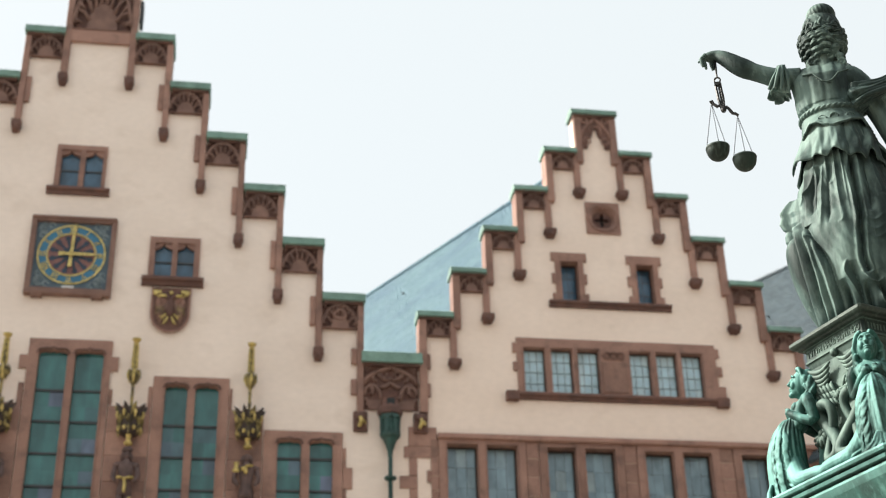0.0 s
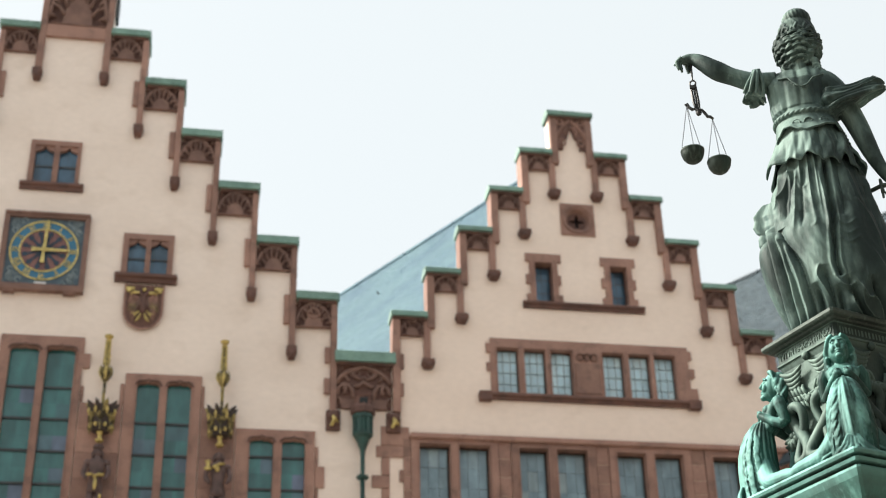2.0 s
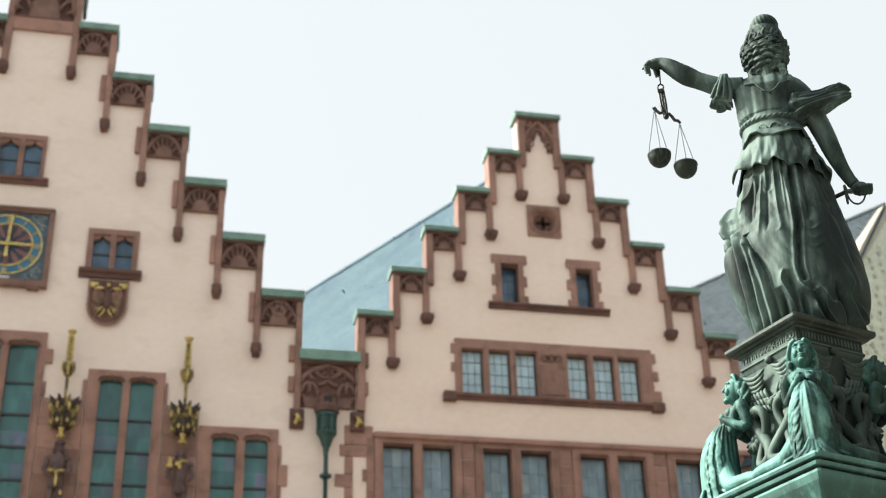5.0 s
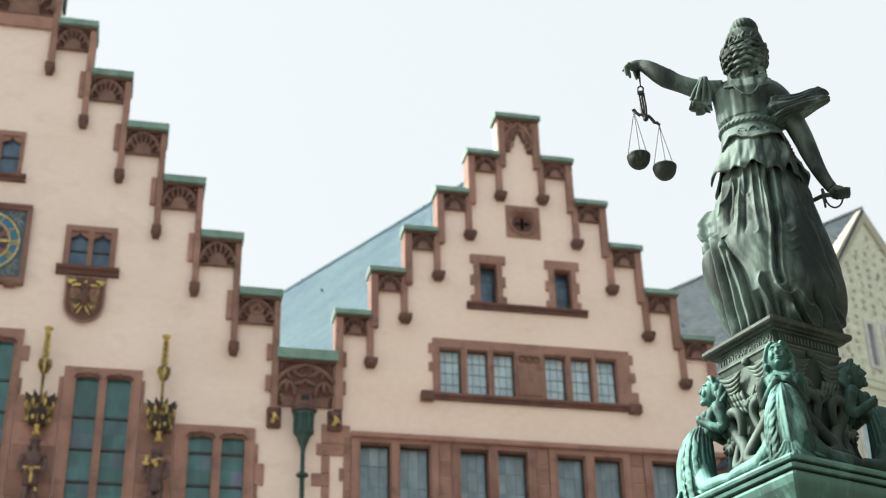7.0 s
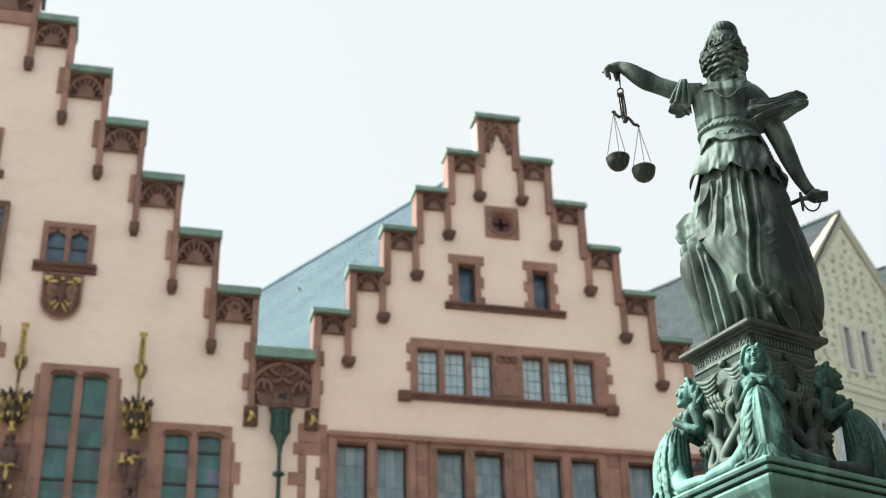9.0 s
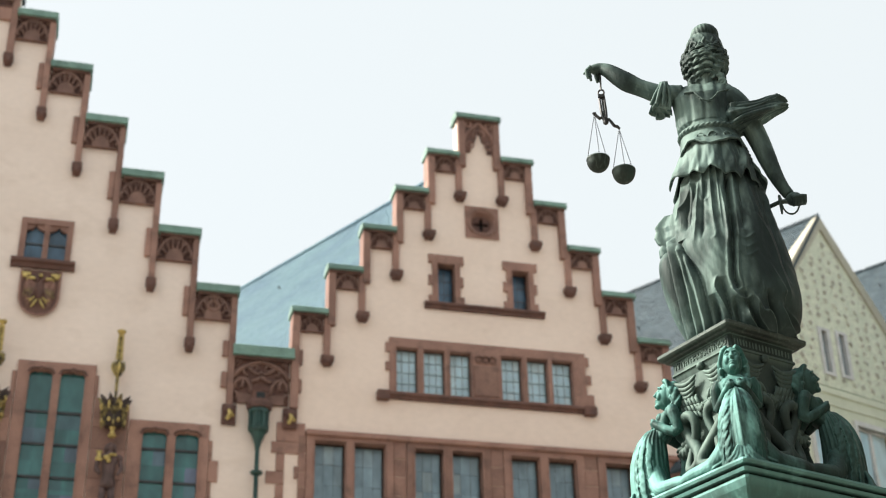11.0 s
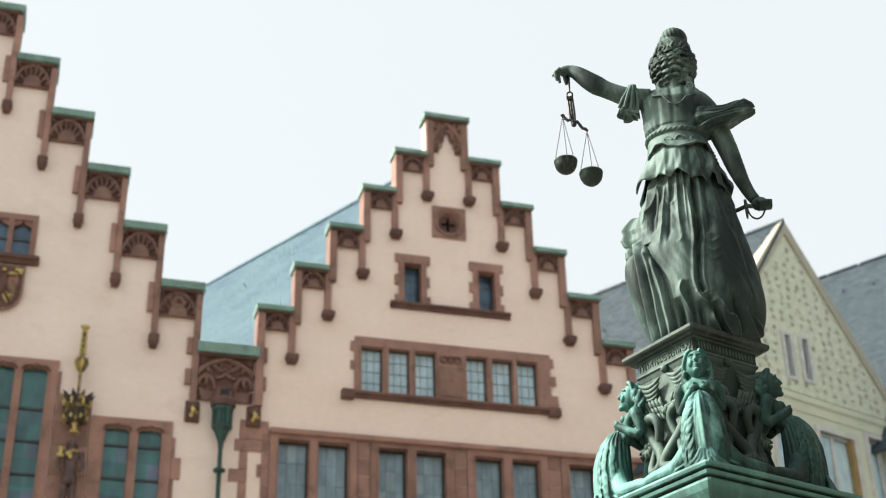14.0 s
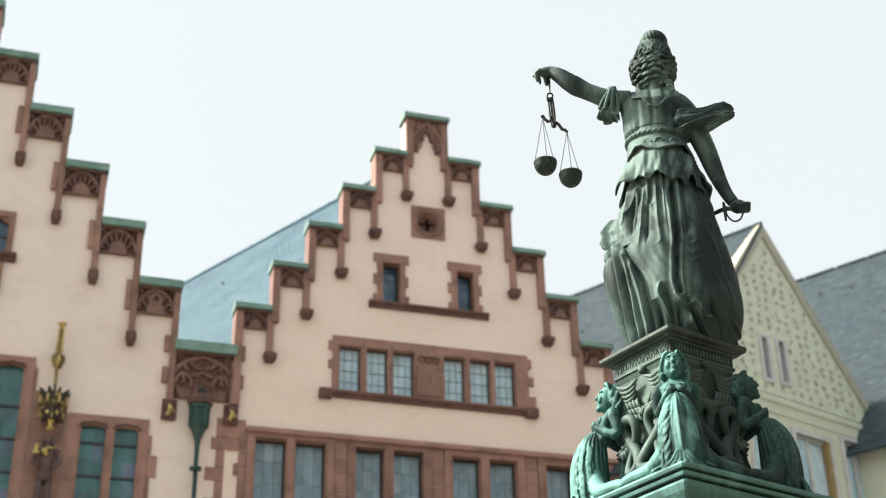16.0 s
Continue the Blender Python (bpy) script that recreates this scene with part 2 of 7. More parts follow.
# pale and grey tones hold reflected sky and curtains in the pane colour
GLASS_PALE = glass("pale_leaded_glass", (0.47, 0.66, 0.74), 0.1, 0.0, 0.1, (0.55, 0.7, 0.74), (0.85, 1.15))
GLASS_GREY = glass("grey_leaded_glass", (0.19, 0.285, 0.335), 0.1, 0.0, 0.12, (0.26, 0.34, 0.36), (0.75, 1.3))


# ---- mesh helpers ----
def mesh_of(name, bm, mat, smooth=False, turn=True):
    me = bpy.data.meshes.new(name)
    if turn:
        bmesh.ops.recalc_face_normals(bm, faces=bm.faces)
    bm.to_mesh(me)
    bm.free()
    for m in (mat if isinstance(mat, (list, tuple)) else [mat]):
        me.materials.append(m)
    if smooth:
        for p in me.polygons:
            p.use_smooth = True
    return me


def part(name, bm, mat, parent=None, label="", smooth=False, turn=True):
    ob = new(name, mesh_of(name, bm, mat, smooth, turn))
    ob.parent = parent
    return tagged(ob, label)


def share(name, me, parent, m, label=""):
    ob = new(name, me)
    ob.parent = parent
    ob.matrix_basis = m
    return tagged(ob, label)


def thing(name, label, category, at=(0, 0, 0), group="", kind=""):
    ob = new(name)
    ob.location = at
    ob.empty_display_size = 0.2
    return tagged(ob, label, category, group, kind)


def box(bm, x0, x1, y0, y1, z0, z1, bevel=0.0, mi=0):
    v = [bm.verts.new((x, y, z)) for x in (x0, x1) for y in (y0, y1) for z in (z0, z1)]
    fs = [bm.faces.new([v[i] for i in q]) for q in ((0, 1, 3, 2), (4, 6, 7, 5), (0, 4, 5, 1), (2, 3, 7, 6), (0, 2, 6, 4), (1, 5, 7, 3))]
    for f_ in fs:
        f_.material_index = mi
    if bevel:
        es = {e for f_ in fs for e in f_.edges}
        bmesh.ops.bevel(bm, geom=list(es), offset=bevel, segments=1, affect="EDGES")
    return bm


def slab(bm, rects, holes, y0, y1):
    """A plate of the rectangles (x0, x1, z0, z1), less the holes, from y0 to y1, with its edges closed."""
    xs = sorted({v for r in rects + holes for v in r[:2]})
    zs = sorted({v for r in rects + holes for v in r[2:]})

    def inside(x, z, rs):
        return any(r[0] < x < r[1] and r[2] < z < r[3] for r in rs)

    solid = {}
    for i in range(len(xs) - 1):
        for j in range(len(zs) - 1):
            x, z = (xs[i] + xs[i + 1]) / 2, (zs[j] + zs[j + 1]) / 2
            solid[i, j] = inside(x, z, rects) and not inside(x, z, holes)
    vs = {}

    def v(i, y, j):
        k = (i, y, j)
        if k not in vs:
            vs[k] = bm.verts.new((xs[i], y, zs[j]))
        return vs[k]

    for (i, j), s in solid.items():
        if not s:
            continue
        bm.faces.new([v(i, y0, j), v(i + 1, y0, j), v(i + 1, y0, j + 1), v(i, y0, j + 1)])
        bm.faces.new([v(i, y1, j), v(i, y1, j + 1), v(i + 1, y1, j + 1), v(i + 1, y1, j)])
        for di, dj, a, b in ((-1, 0, (i, j), (i, j + 1)), (1, 0, (i + 1, j), (i + 1, j + 1)), (0, -1, (i, j), (i + 1, j)), (0, 1, (i, j + 1), (i + 1, j + 1))):
            if not solid.get((i + di, j + dj)):
                bm.faces.new([v(a[0], y0, a[1]), v(b[0], y0, b[1]), v(b[0], y1, b[1]), v(a[0], y1, a[1])])
    return bm


def prism(bm, pts, y0, y1):
    """The outline pts (x, z) carried from y0 to y1."""
    a = [bm.verts.new((x, y0, z)) for x, z in pts]
    b = [bm.verts.new((x, y1, z)) for x, z in pts]
    bm.faces.new(a)
    bm.faces.new(b[::-1])
    for i in range(len(pts)):
        j = (i + 1) % len(pts)
        bm.faces.new([a[i], b[i], b[j], a[j]])
    return bm


def rings(bm, rows, close=True, cap=True, mi=0):
    """Skin over rings of points, all of one length."""
    vs = [[bm.verts.new(p) for p in r] for r in rows]
    n = len(vs[0])
    for a, b in zip(vs, vs[1:]):
        for i in range(n if close else n - 1):
            j = (i + 1) % n
            bm.faces.new([a[i], a[j], b[j], b[i]]).material_index = mi
    if cap:
        bm.faces.new(vs[0][::-1]).material_index = mi
        bm.faces.new(vs[-1]).material_index = mi
    return bm


def tube(bm, path, radii, n=8, flat=1.0, side=None, mi=0):
    """A tube along a path; radii one or each; flat squeezes it across the given side."""
    path = [Vector(p) for p in path]
    if not isinstance(radii, (list, tuple)):
        radii = [radii] * len(path)
    rows = []
    up = Vector(side) if side else Vector((0.13, 0.97, 0.2))
    for i, p in enumerate(path):
        d = (path[min(i + 1, len(path) - 1)] - path[max(i - 1, 0)]).normalized()
        a = (up - d * up.dot(d)).normalized()
        b = d.cross(a)
        rows.append([p + (a * flat * math.cos(2 * math.pi * k / n) + b * math.sin(2 * math.pi * k / n)) * radii[i] for k in range(n)])
    return rings(bm, rows, mi=mi)


def lathe(bm, profile, centre=(0, 0, 0), n=16, mi=0):
    """profile: (radius, z) from bottom to top round a vertical axis."""
    c = Vector(centre)
    return rings(bm, [[c + Vector((r * math.cos(2 * math.pi * k / n), r * math.sin(2 * math.pi * k / n), z)) for k in range(n)] for r, z in profile], mi=mi)


def ball(bm, c, r, n=10, m=7, mi=0):
    """An ellipsoid with the half axes r at c."""
    r = (r, r, r) if not isinstance(r, (list, tuple)) else r
    rows = []
    for i in range(m + 1):
        a = math.pi * (0.04 + 0.92 * i / m) - math.pi / 2
        rows.append([Vector(c) + Vector((r[0] * math.cos(a) * math.cos(2 * math.pi * k / n), r[1] * math.cos(a) * math.sin(2 * math.pi * k / n), r[2] * math.sin(a))) for k in range(n)])
    return rings(bm, rows, mi=mi)


def ribbon(bm, pts, w, y0, y1):
    """A raised rib of width w along the points (x, z), from y0 to y1."""
    for (xa, za), (xb, zb) in zip(pts, pts[1:]):
        d = Vector((xb - xa, zb - za))
        if d.length < 1e-6:
            continue
        d.normalize()
        nx, nz = -d.y * w / 2, d.x * w / 2
        e = w * 0.2
        prism(bm, [(xa - d.x * e + nx, za - d.y * e + nz), (xb + d.x * e + nx, zb + d.y * e + nz), (xb + d.x * e - nx, zb + d.y * e - nz), (xa - d.x * e - nx, za - d.y * e - nz)], y0, y1)
    return bm


def arc(cx, cz, r, a0, a1, n=10, sx=1.0):
    return [(cx + sx * r * math.cos(radians(a0 + (a1 - a0) * i / n)), cz + r * math.sin(radians(a0 + (a1 - a0) * i / n))) for i in range(n + 1)]


FRONT = 32.0          # the plane of the two stepped fronts


# ---- ground ----
ground = tagged(part("ground", box(bmesh.new(), -900, 900, -900, 900, -0.4, 0), PAVING), "grey stone paving of the open town square", "paving", kind="structure")
# unseen plain dark walls added round the square, to cut skylight on the fountain
tagged(part("wall_east", box(bmesh.new(), -60, 60, -18.5, -18, 0, 19), SHADE_WALL), "plain dark wall across the square, added unseen to hold back skylight", "wall", kind="structure")
tagged(part("wall_north", box(bmesh.new(), 23, 23.5, -14, 22, 0, 20), SHADE_WALL), "plain dark wall beside the square, added unseen to hold back skylight", "wall", kind="structure")


# ---- parts of the stepped fronts ----
def pierced(bm, outer, holes, y0, y1):
    """A plate with holes: its front at y0, its edges and the holes' sides back to y1."""
    loops, edges = [], []
    for pts in [outer] + holes:
        vs = [bm.verts.new((x, y0, z)) for x, z in pts]
        edges += [bm.edges.new((vs[i], vs[(i + 1) % len(vs)])) for i in range(len(vs))]
        loops.append(vs)
    bmesh.ops.triangle_fill(bm, use_beauty=True, edges=edges)
    for vs in loops:
        back = [bm.verts.new((v.co.x, y1, v.co.z)) for v in vs]
        for i in range(len(vs)):
            j = (i + 1) % len(vs)
            bm.faces.new([vs[i], vs[j], back[j], back[i]])
    return bm


def fan_panel(parent, x0, x1, z0, z1, proud=0.13, petals=7, ring=False):
    """Blind tracery: ribs fan out from a plain half-round apron to a segmental arch, with cusps between them."""
    y = FRONT
    w, h, cx = x1 - x0, z1 - z0, (x0 + x1) / 2
    # ground darker than the ribs: the gaps' shade is put into its colour
    back = part("tracery_ground", box(bmesh.new(), x0, x1, y - 0.012, y + 0.1, z0, z1), STONE_DARK, parent, "sunk ground of the tracery")
    rx, rz, zf = w * 0.49, h * 0.93, z0 + 0.02
    size = min(rx, rz)

    def on(f_, a, d=0.0):
        return (cx + rx * f_ * math.cos(a), y - proud + d, zf + rz * f_ * math.sin(a))

    apron = [on(0.52, math.pi * i / 16) for i in range(17)]
    part("apron_panel", prism(bmesh.new(), [(x0 + 0.004, z0), (x1 - 0.004, z0), (x1 - 0.004, zf)] + [(p[0], p[2]) for p in apron] + [(x0 + 0.004, zf)], y - proud, y - 0.013), STONE_MID, back, "plain sandstone apron under the tracery")
    part("tracery_rib", tube(bmesh.new(), [on(1.0, math.pi * (0.03 + 0.94 * i / 20), 0.01) for i in range(21)], size * 0.07, 7), STONE_MID, back, smooth=True)
    for k in range(1, petals):
        a = math.pi * k / petals
        part("tracery_rib", tube(bmesh.new(), [on(0.5, a, 0.02), on(0.72, a + 0.1 * math.cos(a), 0.0), on(1.0, a + 0.04 * math.cos(a), 0.01)], [size * 0.075, size * 0.05, size * 0.06], 7), STONE_MID, back, smooth=True)
    for k in range(petals):
        a = math.pi * (k + 0.5) / petals
        part("cusp", tube(bmesh.new(), [on(1.0, a, 0.02), on(0.86, a, 0.03), on(0.74, a, 0.045)], [size * 0.09, size * 0.055, size * 0.012], 6), STONE_MID, back, smooth=True)
    for s_ in (-1, 1):
        px = cx + s_ * (w / 2 - size * 0.17)
        part("cusp", ball(bmesh.new(), (px, y - 0.07, z1 - size * 0.15), (size * 0.09, 0.05, size * 0.09), 8, 5), STONE_MID, back, smooth=True)
    if ring:
        line = [(cx + 0.13 * math.cos(math.pi * i / 10), y - proud, z0 + h * 0.55 + 0.13 * math.sin(math.pi * i / 10)) for i in range(21)]
        part("tracery_rib", tube(bmesh.new(), line, 0.026, 7), STONE, back, smooth=True)
    return back


def coping(parent, x0, x1, zt, h, depth=0.75):
    """A copper-clad cap with a drip edge and a sloping top."""
    bm = bmesh.new()
    y0, y1 = FRONT - 0.22, FRONT + depth
    a = [(y0, zt - h), (y0 - 0.03, zt - h), (y0 - 0.03, zt - h + 0.03), (y0, zt - h + 0.05), (y0 + 0.02, zt - 0.02), (y0 + 0.05, zt), ((y0 + y1) / 2, zt + 0.05), (y1 - 0.03, zt), (y1, zt - h)]
    rings(bm, [[(x, y, z) for y, z in a] for x in (x0, x0 + 0.02, x1 - 0.02, x1)])
    # standing seams
    k = max(1, int((x1 - x0) / 0.5))
    for i in range(1, k + 1):
        xs = x0 + (x1 - x0) * i / (k + 1)
        box(bm, xs - 0.012, xs + 0.012, y0 - 0.012, y1 - 0.05, zt - h + 0.04, zt - 0.03)
    cap = part("coping", bm, COPPER, parent, "verdigris copper coping")
    bm = bmesh.new()
    box(bm, x0 + 0.05, x1 - 0.05, FRONT - 0.17, FRONT + depth - 0.1, zt - h - 0.07, zt - h)
    part("drip_moulding", bm, STONE_DARK, cap)
    return cap


def pendant(parent, x, zb, w, h):
    """A carved corbel at the foot of a strip."""
    bm = bmesh.new()
    y = FRONT
    box(bm, x - w / 2, x + w / 2, y - 0.24, y + 0.01, zb + h * 0.45, zb + h, 0.02)
    box(bm, x - w * 0.38, x + w * 0.38, y - 0.19, y + 0.01, zb + h * 0.1, zb + h * 0.47, 0.03)
    ball(bm, (x, y - 0.2, zb + h * 0.35), (w * 0.27, 0.08, h * 0.26), 8, 5)
    ball(bm, (x - w * 0.3, y - 0.17, zb + h * 0.3), (w * 0.14, 0.07, h * 0.2), 6, 4)
    ball(bm, (x + w * 0.3, y - 0.17, zb + h * 0.3), (w * 0.14, 0.07, h * 0.2), 6, 4)
    return part("corbel", bm, STONE_DARK, parent, "small carved sandstone corbel")


def strip(parent, x0, x1, z0, z1, proud=0.13, name="pilaster_strip", back=0.02):
    bm = bmesh.new()
    box(bm, x0, x1, FRONT - proud, FRONT + back, z0, z1, 0.015)
    return part(name, bm, STONE, parent)


def stones(parent, rects, proud=0.035, name="quoin"):
    for x0, x1, z0, z1 in rects:
        bm = bmesh.new()
        box(bm, x0 + 0.003, x1 - 0.003, FRONT - proud - random.uniform(0, 0.009), FRONT + 0.02, z0 + 0.003, z1 - 0.003, 0.005)
        part(name, bm, STONE, parent)


def pane_mesh(w, h, mat):
    bm = bmesh.new()
    box(bm, -w / 2, w / 2, -0.006, 0.006, -h / 2, h / 2)
    return mesh_of("pane", bm, mat)


def glaze(parent, x0, x1, z0, z1, nx, nz, mat, y, bar=0.022, bar_mat=None, rows=None):
    """Fills a light with panes, each a little out of true, between bars."""
    zs = rows or [z0 + (z1 - z0) * j / nz for j in range(nz + 1)]
    bm = bmesh.new()
    for j in range(1, len(zs) - 1):
        if rows:
            part("transom_bar", box(bmesh.new(), x0, x1, y - 0.05, y + 0.01, zs[j] - bar, zs[j] + bar), LEAD, parent)
        else:
            box(bm, x0, x1, y - min(0.05, bar * 1.3), y + 0.01, zs[j] - bar, zs[j] + bar)
    thin = min(bar * 0.7, 0.009)
    for i in range(1, nx if not rows else 1):
        x = x0 + (x1 - x0) * i / nx
        box(bm, x - thin, x + thin, y - 0.012, y + 0.01, z0, z1)
    if not rows and (nx > 1 or len(zs) > 2):
        part("glazing_bar", bm, bar_mat or LEAD, parent, "dark lead glazing bars")
    else:
        bm.free()
    cache = {}
    if rows:
        zs = sorted(zs + [(p + q) / 2 for p, q in zip(zs, zs[1:])])
    for j in range(len(zs) - 1):
        for i in range(nx):
            w, h = (x1 - x0) / nx, zs[j + 1] - zs[j]
            key = (round(w, 3), round(h, 3))
            if key not in cache:
                cache[key] = pane_mesh(w, h, mat)
            share("pane", cache[key], parent, pose(x0 + w * (i + 0.5), y, (zs[j] + zs[j + 1]) / 2, random.uniform(-1.2, 1.2), 0, random.uniform(-1.2, 1.2)))


def head_shoulder(bm, x0, x1, zt, y0, y1, r=0.13, tip=0.03):
    """Rounded shoulders with a small point in the middle at the head of a light."""
    cx = (x0 + x1) / 2
    for s, xe in ((1, x0), (-1, x1)):
        pts = [(xe, zt), (xe, zt - r)] + [(xe + s * (r - r * math.cos(radians(a))), zt - r + r * math.sin(radians(a)) * 0.8) for a in (20, 40, 60, 80)] + [(cx - s * 0.05, zt - r * 0.22), (cx, zt)]
        prism(bm, pts, y0, y1)


def head_ogee(bm, x0, x1, zt, y0, y1, h=0.3):
    """Spandrels of an ogee point over a light; its shoulders spread past the jambs."""
    cx, w = (x0 + x1) / 2, (x1 - x0) / 2
    for s, xe in ((1, x0), (-1, x1)):
        pts = [(xe, zt), (xe, zt - h * 0.62)] + [(xe + s * w * u, zt - h * (1 - v)) for u, v in ((0.1, 0.5), (0.4, 0.58), (0.68, 0.68), (0.88, 0.84))] + [(cx, zt)]
        prism(bm, pts, y0, y1)


def window(parent, label, rects, lights, mat, proud=0.06, nx=1, nz=2, rows=None, head=None, depth=0.36, bar=0.022, name="window", sash=0.0, recess=0.2):
    """A stone frame through the wall with its lights; rects make the outline."""
    bm = bmesh.new()
    slab(bm, rects, list(lights), FRONT - proud, FRONT + depth)
    win = part(name, bm, STONE, parent, label)
    for l in lights:
        if head:
            hb = bmesh.new()
            if head == "shoulder":
                head_shoulder(hb, l[0], l[1], l[3], FRONT - proud + 0.03, FRONT + recess - 0.03)
                cx, zt, y = (l[0] + l[1]) / 2, l[3], FRONT - proud - 0.02
                hood = [(l[0] - 0.035, y, zt - 0.1), (l[0] + 0.0, y, zt - 0.02), (l[0] + 0.07, y, zt + 0.012), (cx - 0.07, y, zt + 0.016), (cx, y, zt + 0.05)]
                hood += [(2 * cx - a, b, c) for a, b, c in hood[-2::-1]]
                part("hood_mould", tube(bmesh.new(), hood, 0.026, 6), STONE_DARK, win)
            else:
                head_ogee(hb, l[0], l[1], l[3], FRONT - proud + 0.03, FRONT + recess - 0.03)
            part("window_head", hb, STONE, win)
        # chamfered inner fillet round the light
        b2 = bmesh.new()
        slab(b2, [(l[0] - 0.03, l[1] + 0.03, l[2] - 0.03, l[3] + 0.03)], [(l[0], l[1], l[2], l[3])], FRONT - proud - 0.025, FRONT - proud - 0.002)
        part("moulding", b2, STONE, win)
        if sash:
            b3 = bmesh.new()
            slab(b3, [(l[0], l[1], l[2], l[3])], [(l[0] + sash, l[1] - sash, l[2] + sash, l[3] - sash)], FRONT + recess - 0.05, FRONT + recess - 0.012)
            part("sash", b3, WOOD_DARK, win, "dark wooden sash")
        rr = [l[2]] + [z for z in rows if l[2] < z < l[3]] + [l[3]] if rows else None
        glaze(win, l[0], l[1], l[2], l[3], nx, nz, mat, FRONT + recess, bar, rows=rr)
    return win


def sill(parent, x0, x1, z0, z1, proud=0.16, ends=0.0):
    bm = bmesh.new()
    y = FRONT
    a = [(y + 0.1, z0), (y - proud * 0.5, z0), (y - proud * 0.6, z0 + (z1 - z0) * 0.45), (y - proud, z0 + (z1 - z0) * 0.55), (y - proud, z1 - 0.02), (y - proud + 0.03, z1), (y + 0.1, z1 + 0.02)]
    rings(bm, [[(x, yy, zz) for yy, zz in a] for x in (x0, x1)])
    if ends:
        for xa, xb in ((x0 - 0.02, x0 + ends), (x1 - ends, x1 + 0.02)):
            box(bm, xa, xb, y - proud - 0.03, y + 0.02, z0 - 0.06, z1 + 0.02, 0.015)
    return part("sill", bm, STONE_DARK, parent)


# ---- the clock house ----
AX, DX, DZ = -3.96, 1.038, 1.53
main_house = thing("town_hall", "tall step-gabled town hall front of cream plaster and red sandstone", "building", (AX, FRONT, 0))
main_house.matrix_world = Matrix.Identity(4)
CAPS = [(AX + 1.975 + DX * k, 25.735 - DZ * k) for k in range(6)]     # outer corner and top of each step
tall_rows = [15.26 - 0.79 * k for k in range(9)]
TALL1 = [(-4.57, -3.89, 9.3, 16.26), (-3.72, -3.05, 9.3, 16.26)]
TALL2 = [(-1.56, -1.03, 9.3, 15.47), (-0.85, -0.29, 9.3, 15.47)]
LOW3 = [(1.14, 1.70, 9.3, 14.16), (1.90, 2.45, 9.3, 14.16)]
W1 = [(-4.6, -4.13, 20.78, 21.9), (-4.0, -3.55, 20.78, 21.9)]
W2 = [(-2.06, -1.63, 18.32, 19.31), (-1.51, -1.09, 18.32, 19.31)]
wall_rects = [(AX - 7.87, 3.86, 0, 16.4), (AX - 0.95, AX + 0.95, 0, 28.2)]
wall_rects += [(2 * AX - x + 0.05, x - 0.05, 0, z - 0.1) for x, z in CAPS]
openings = TALL1 + TALL2 + LOW3 + W1 + W2
part("wall", slab(bmesh.new(), wall_rects, [(a - 0.02, b + 0.02, c - 0.02, d + 0.02) for a, b, c, d in openings], FRONT, FRONT + 0.6), PLASTER, main_house, "cream lime plaster wall")
# added dark sheets behind the windows stand in for unlit rooms
part("inner_wall", box(bmesh.new(), AX - 7.8, 3.8, FRONT + 1.6, FRONT + 1.8, 0, 24.0 - 8), ROOM_DARK, main_house)
part("inner_wall", box(bmesh.new(), AX - 3, AX + 3.2, FRONT + 1.6, FRONT + 1.8, 16, 23), ROOM_DARK, main_house)

for side in (1, -1):
    for k, (xo, zt) in enumerate(CAPS):
        def mx(x):
            return AX + side * (x - AX)

        def two(a, b):
            return tuple(sorted((mx(a), mx(b))))

        inner = xo - DX - 0.19 if k else AX + 0.95
        coping(main_house, *two(inner + 0.16 if k else inner - 0.02, xo), zt, 0.24)
        fan_panel(main_house, *two(inner + 0.17 if k else inner + 0.003, xo - 0.19), zt - 0.97, zt - 0.3, ring=k == 5)
        strip(main_house, *two(xo - 0.19, xo - 0.03), zt - 3.2, zt - 0.3, back=0.62)
        if k < 5:
            strip(main_house, *two(xo - 0.33, xo - 0.19), zt - 2.42, zt - 1.62, 0.09, "quoin")
            pendant(main_house, mx(xo - 0.11), zt - 3.43, 0.25, 0.36)
    # the middle block at the top
    strip(main_house, *sorted((AX + side * 0.77, AX + side * 0.95)), 24.2, 28.2)
    pendant(main_house, AX + side * 0.86, 23.86, 0.25, 0.36)
fan_panel(main_house, AX - 0.77, AX + 0.77, 25.75, 27.6, petals=9)
part("apron_panel", box(bmesh.new(), AX - 0.77, AX + 0.77, FRONT - 0.1, FRONT + 0.02, 25.35, 25.745), STONE, main_house, "plain sandstone panel under the tracery")
coping(main_house, AX - 1.05, AX + 1.05, 28.5, 0.3)
part("wall", slab(bmesh.new(), [(AX + 0.95, AX + 1.03, 26.3, 27.0)], [], FRONT + 0.1, FRONT + 0.5), LEAD, main_house)

# windows of the clock house
w = window(main_house, "small twin window with ogee heads in a sandstone frame", [(-4.73, -3.46, 20.78, 22.06)], W1, GLASS_BLUE, nz=2, head="ogee", bar=0.024, recess=0.1)
sill(w, -4.88, -3.32, 20.58, 20.78)
w = window(main_house, "small twin window with ogee heads over a gilded shield", [(-2.2, -0.95, 18.32, 19.48)], W2, GLASS_BLUE, nz=2, head="ogee", bar=0.024, recess=0.1)
sill(w, -2.33, -0.82, 18.1, 18.32, 0.2)
window(main_house, "tall twin window with teal glass in a sandstone frame", [(-4.81, -2.87, 9.0, 16.54), (-5.0, -4.81, 15.76, 16.1), (-2.87, -2.7, 15.76, 16.12)], TALL1, GLASS_TEAL, rows=tall_rows, head="shoulder", bar=0.026, nx=2, recess=0.11)
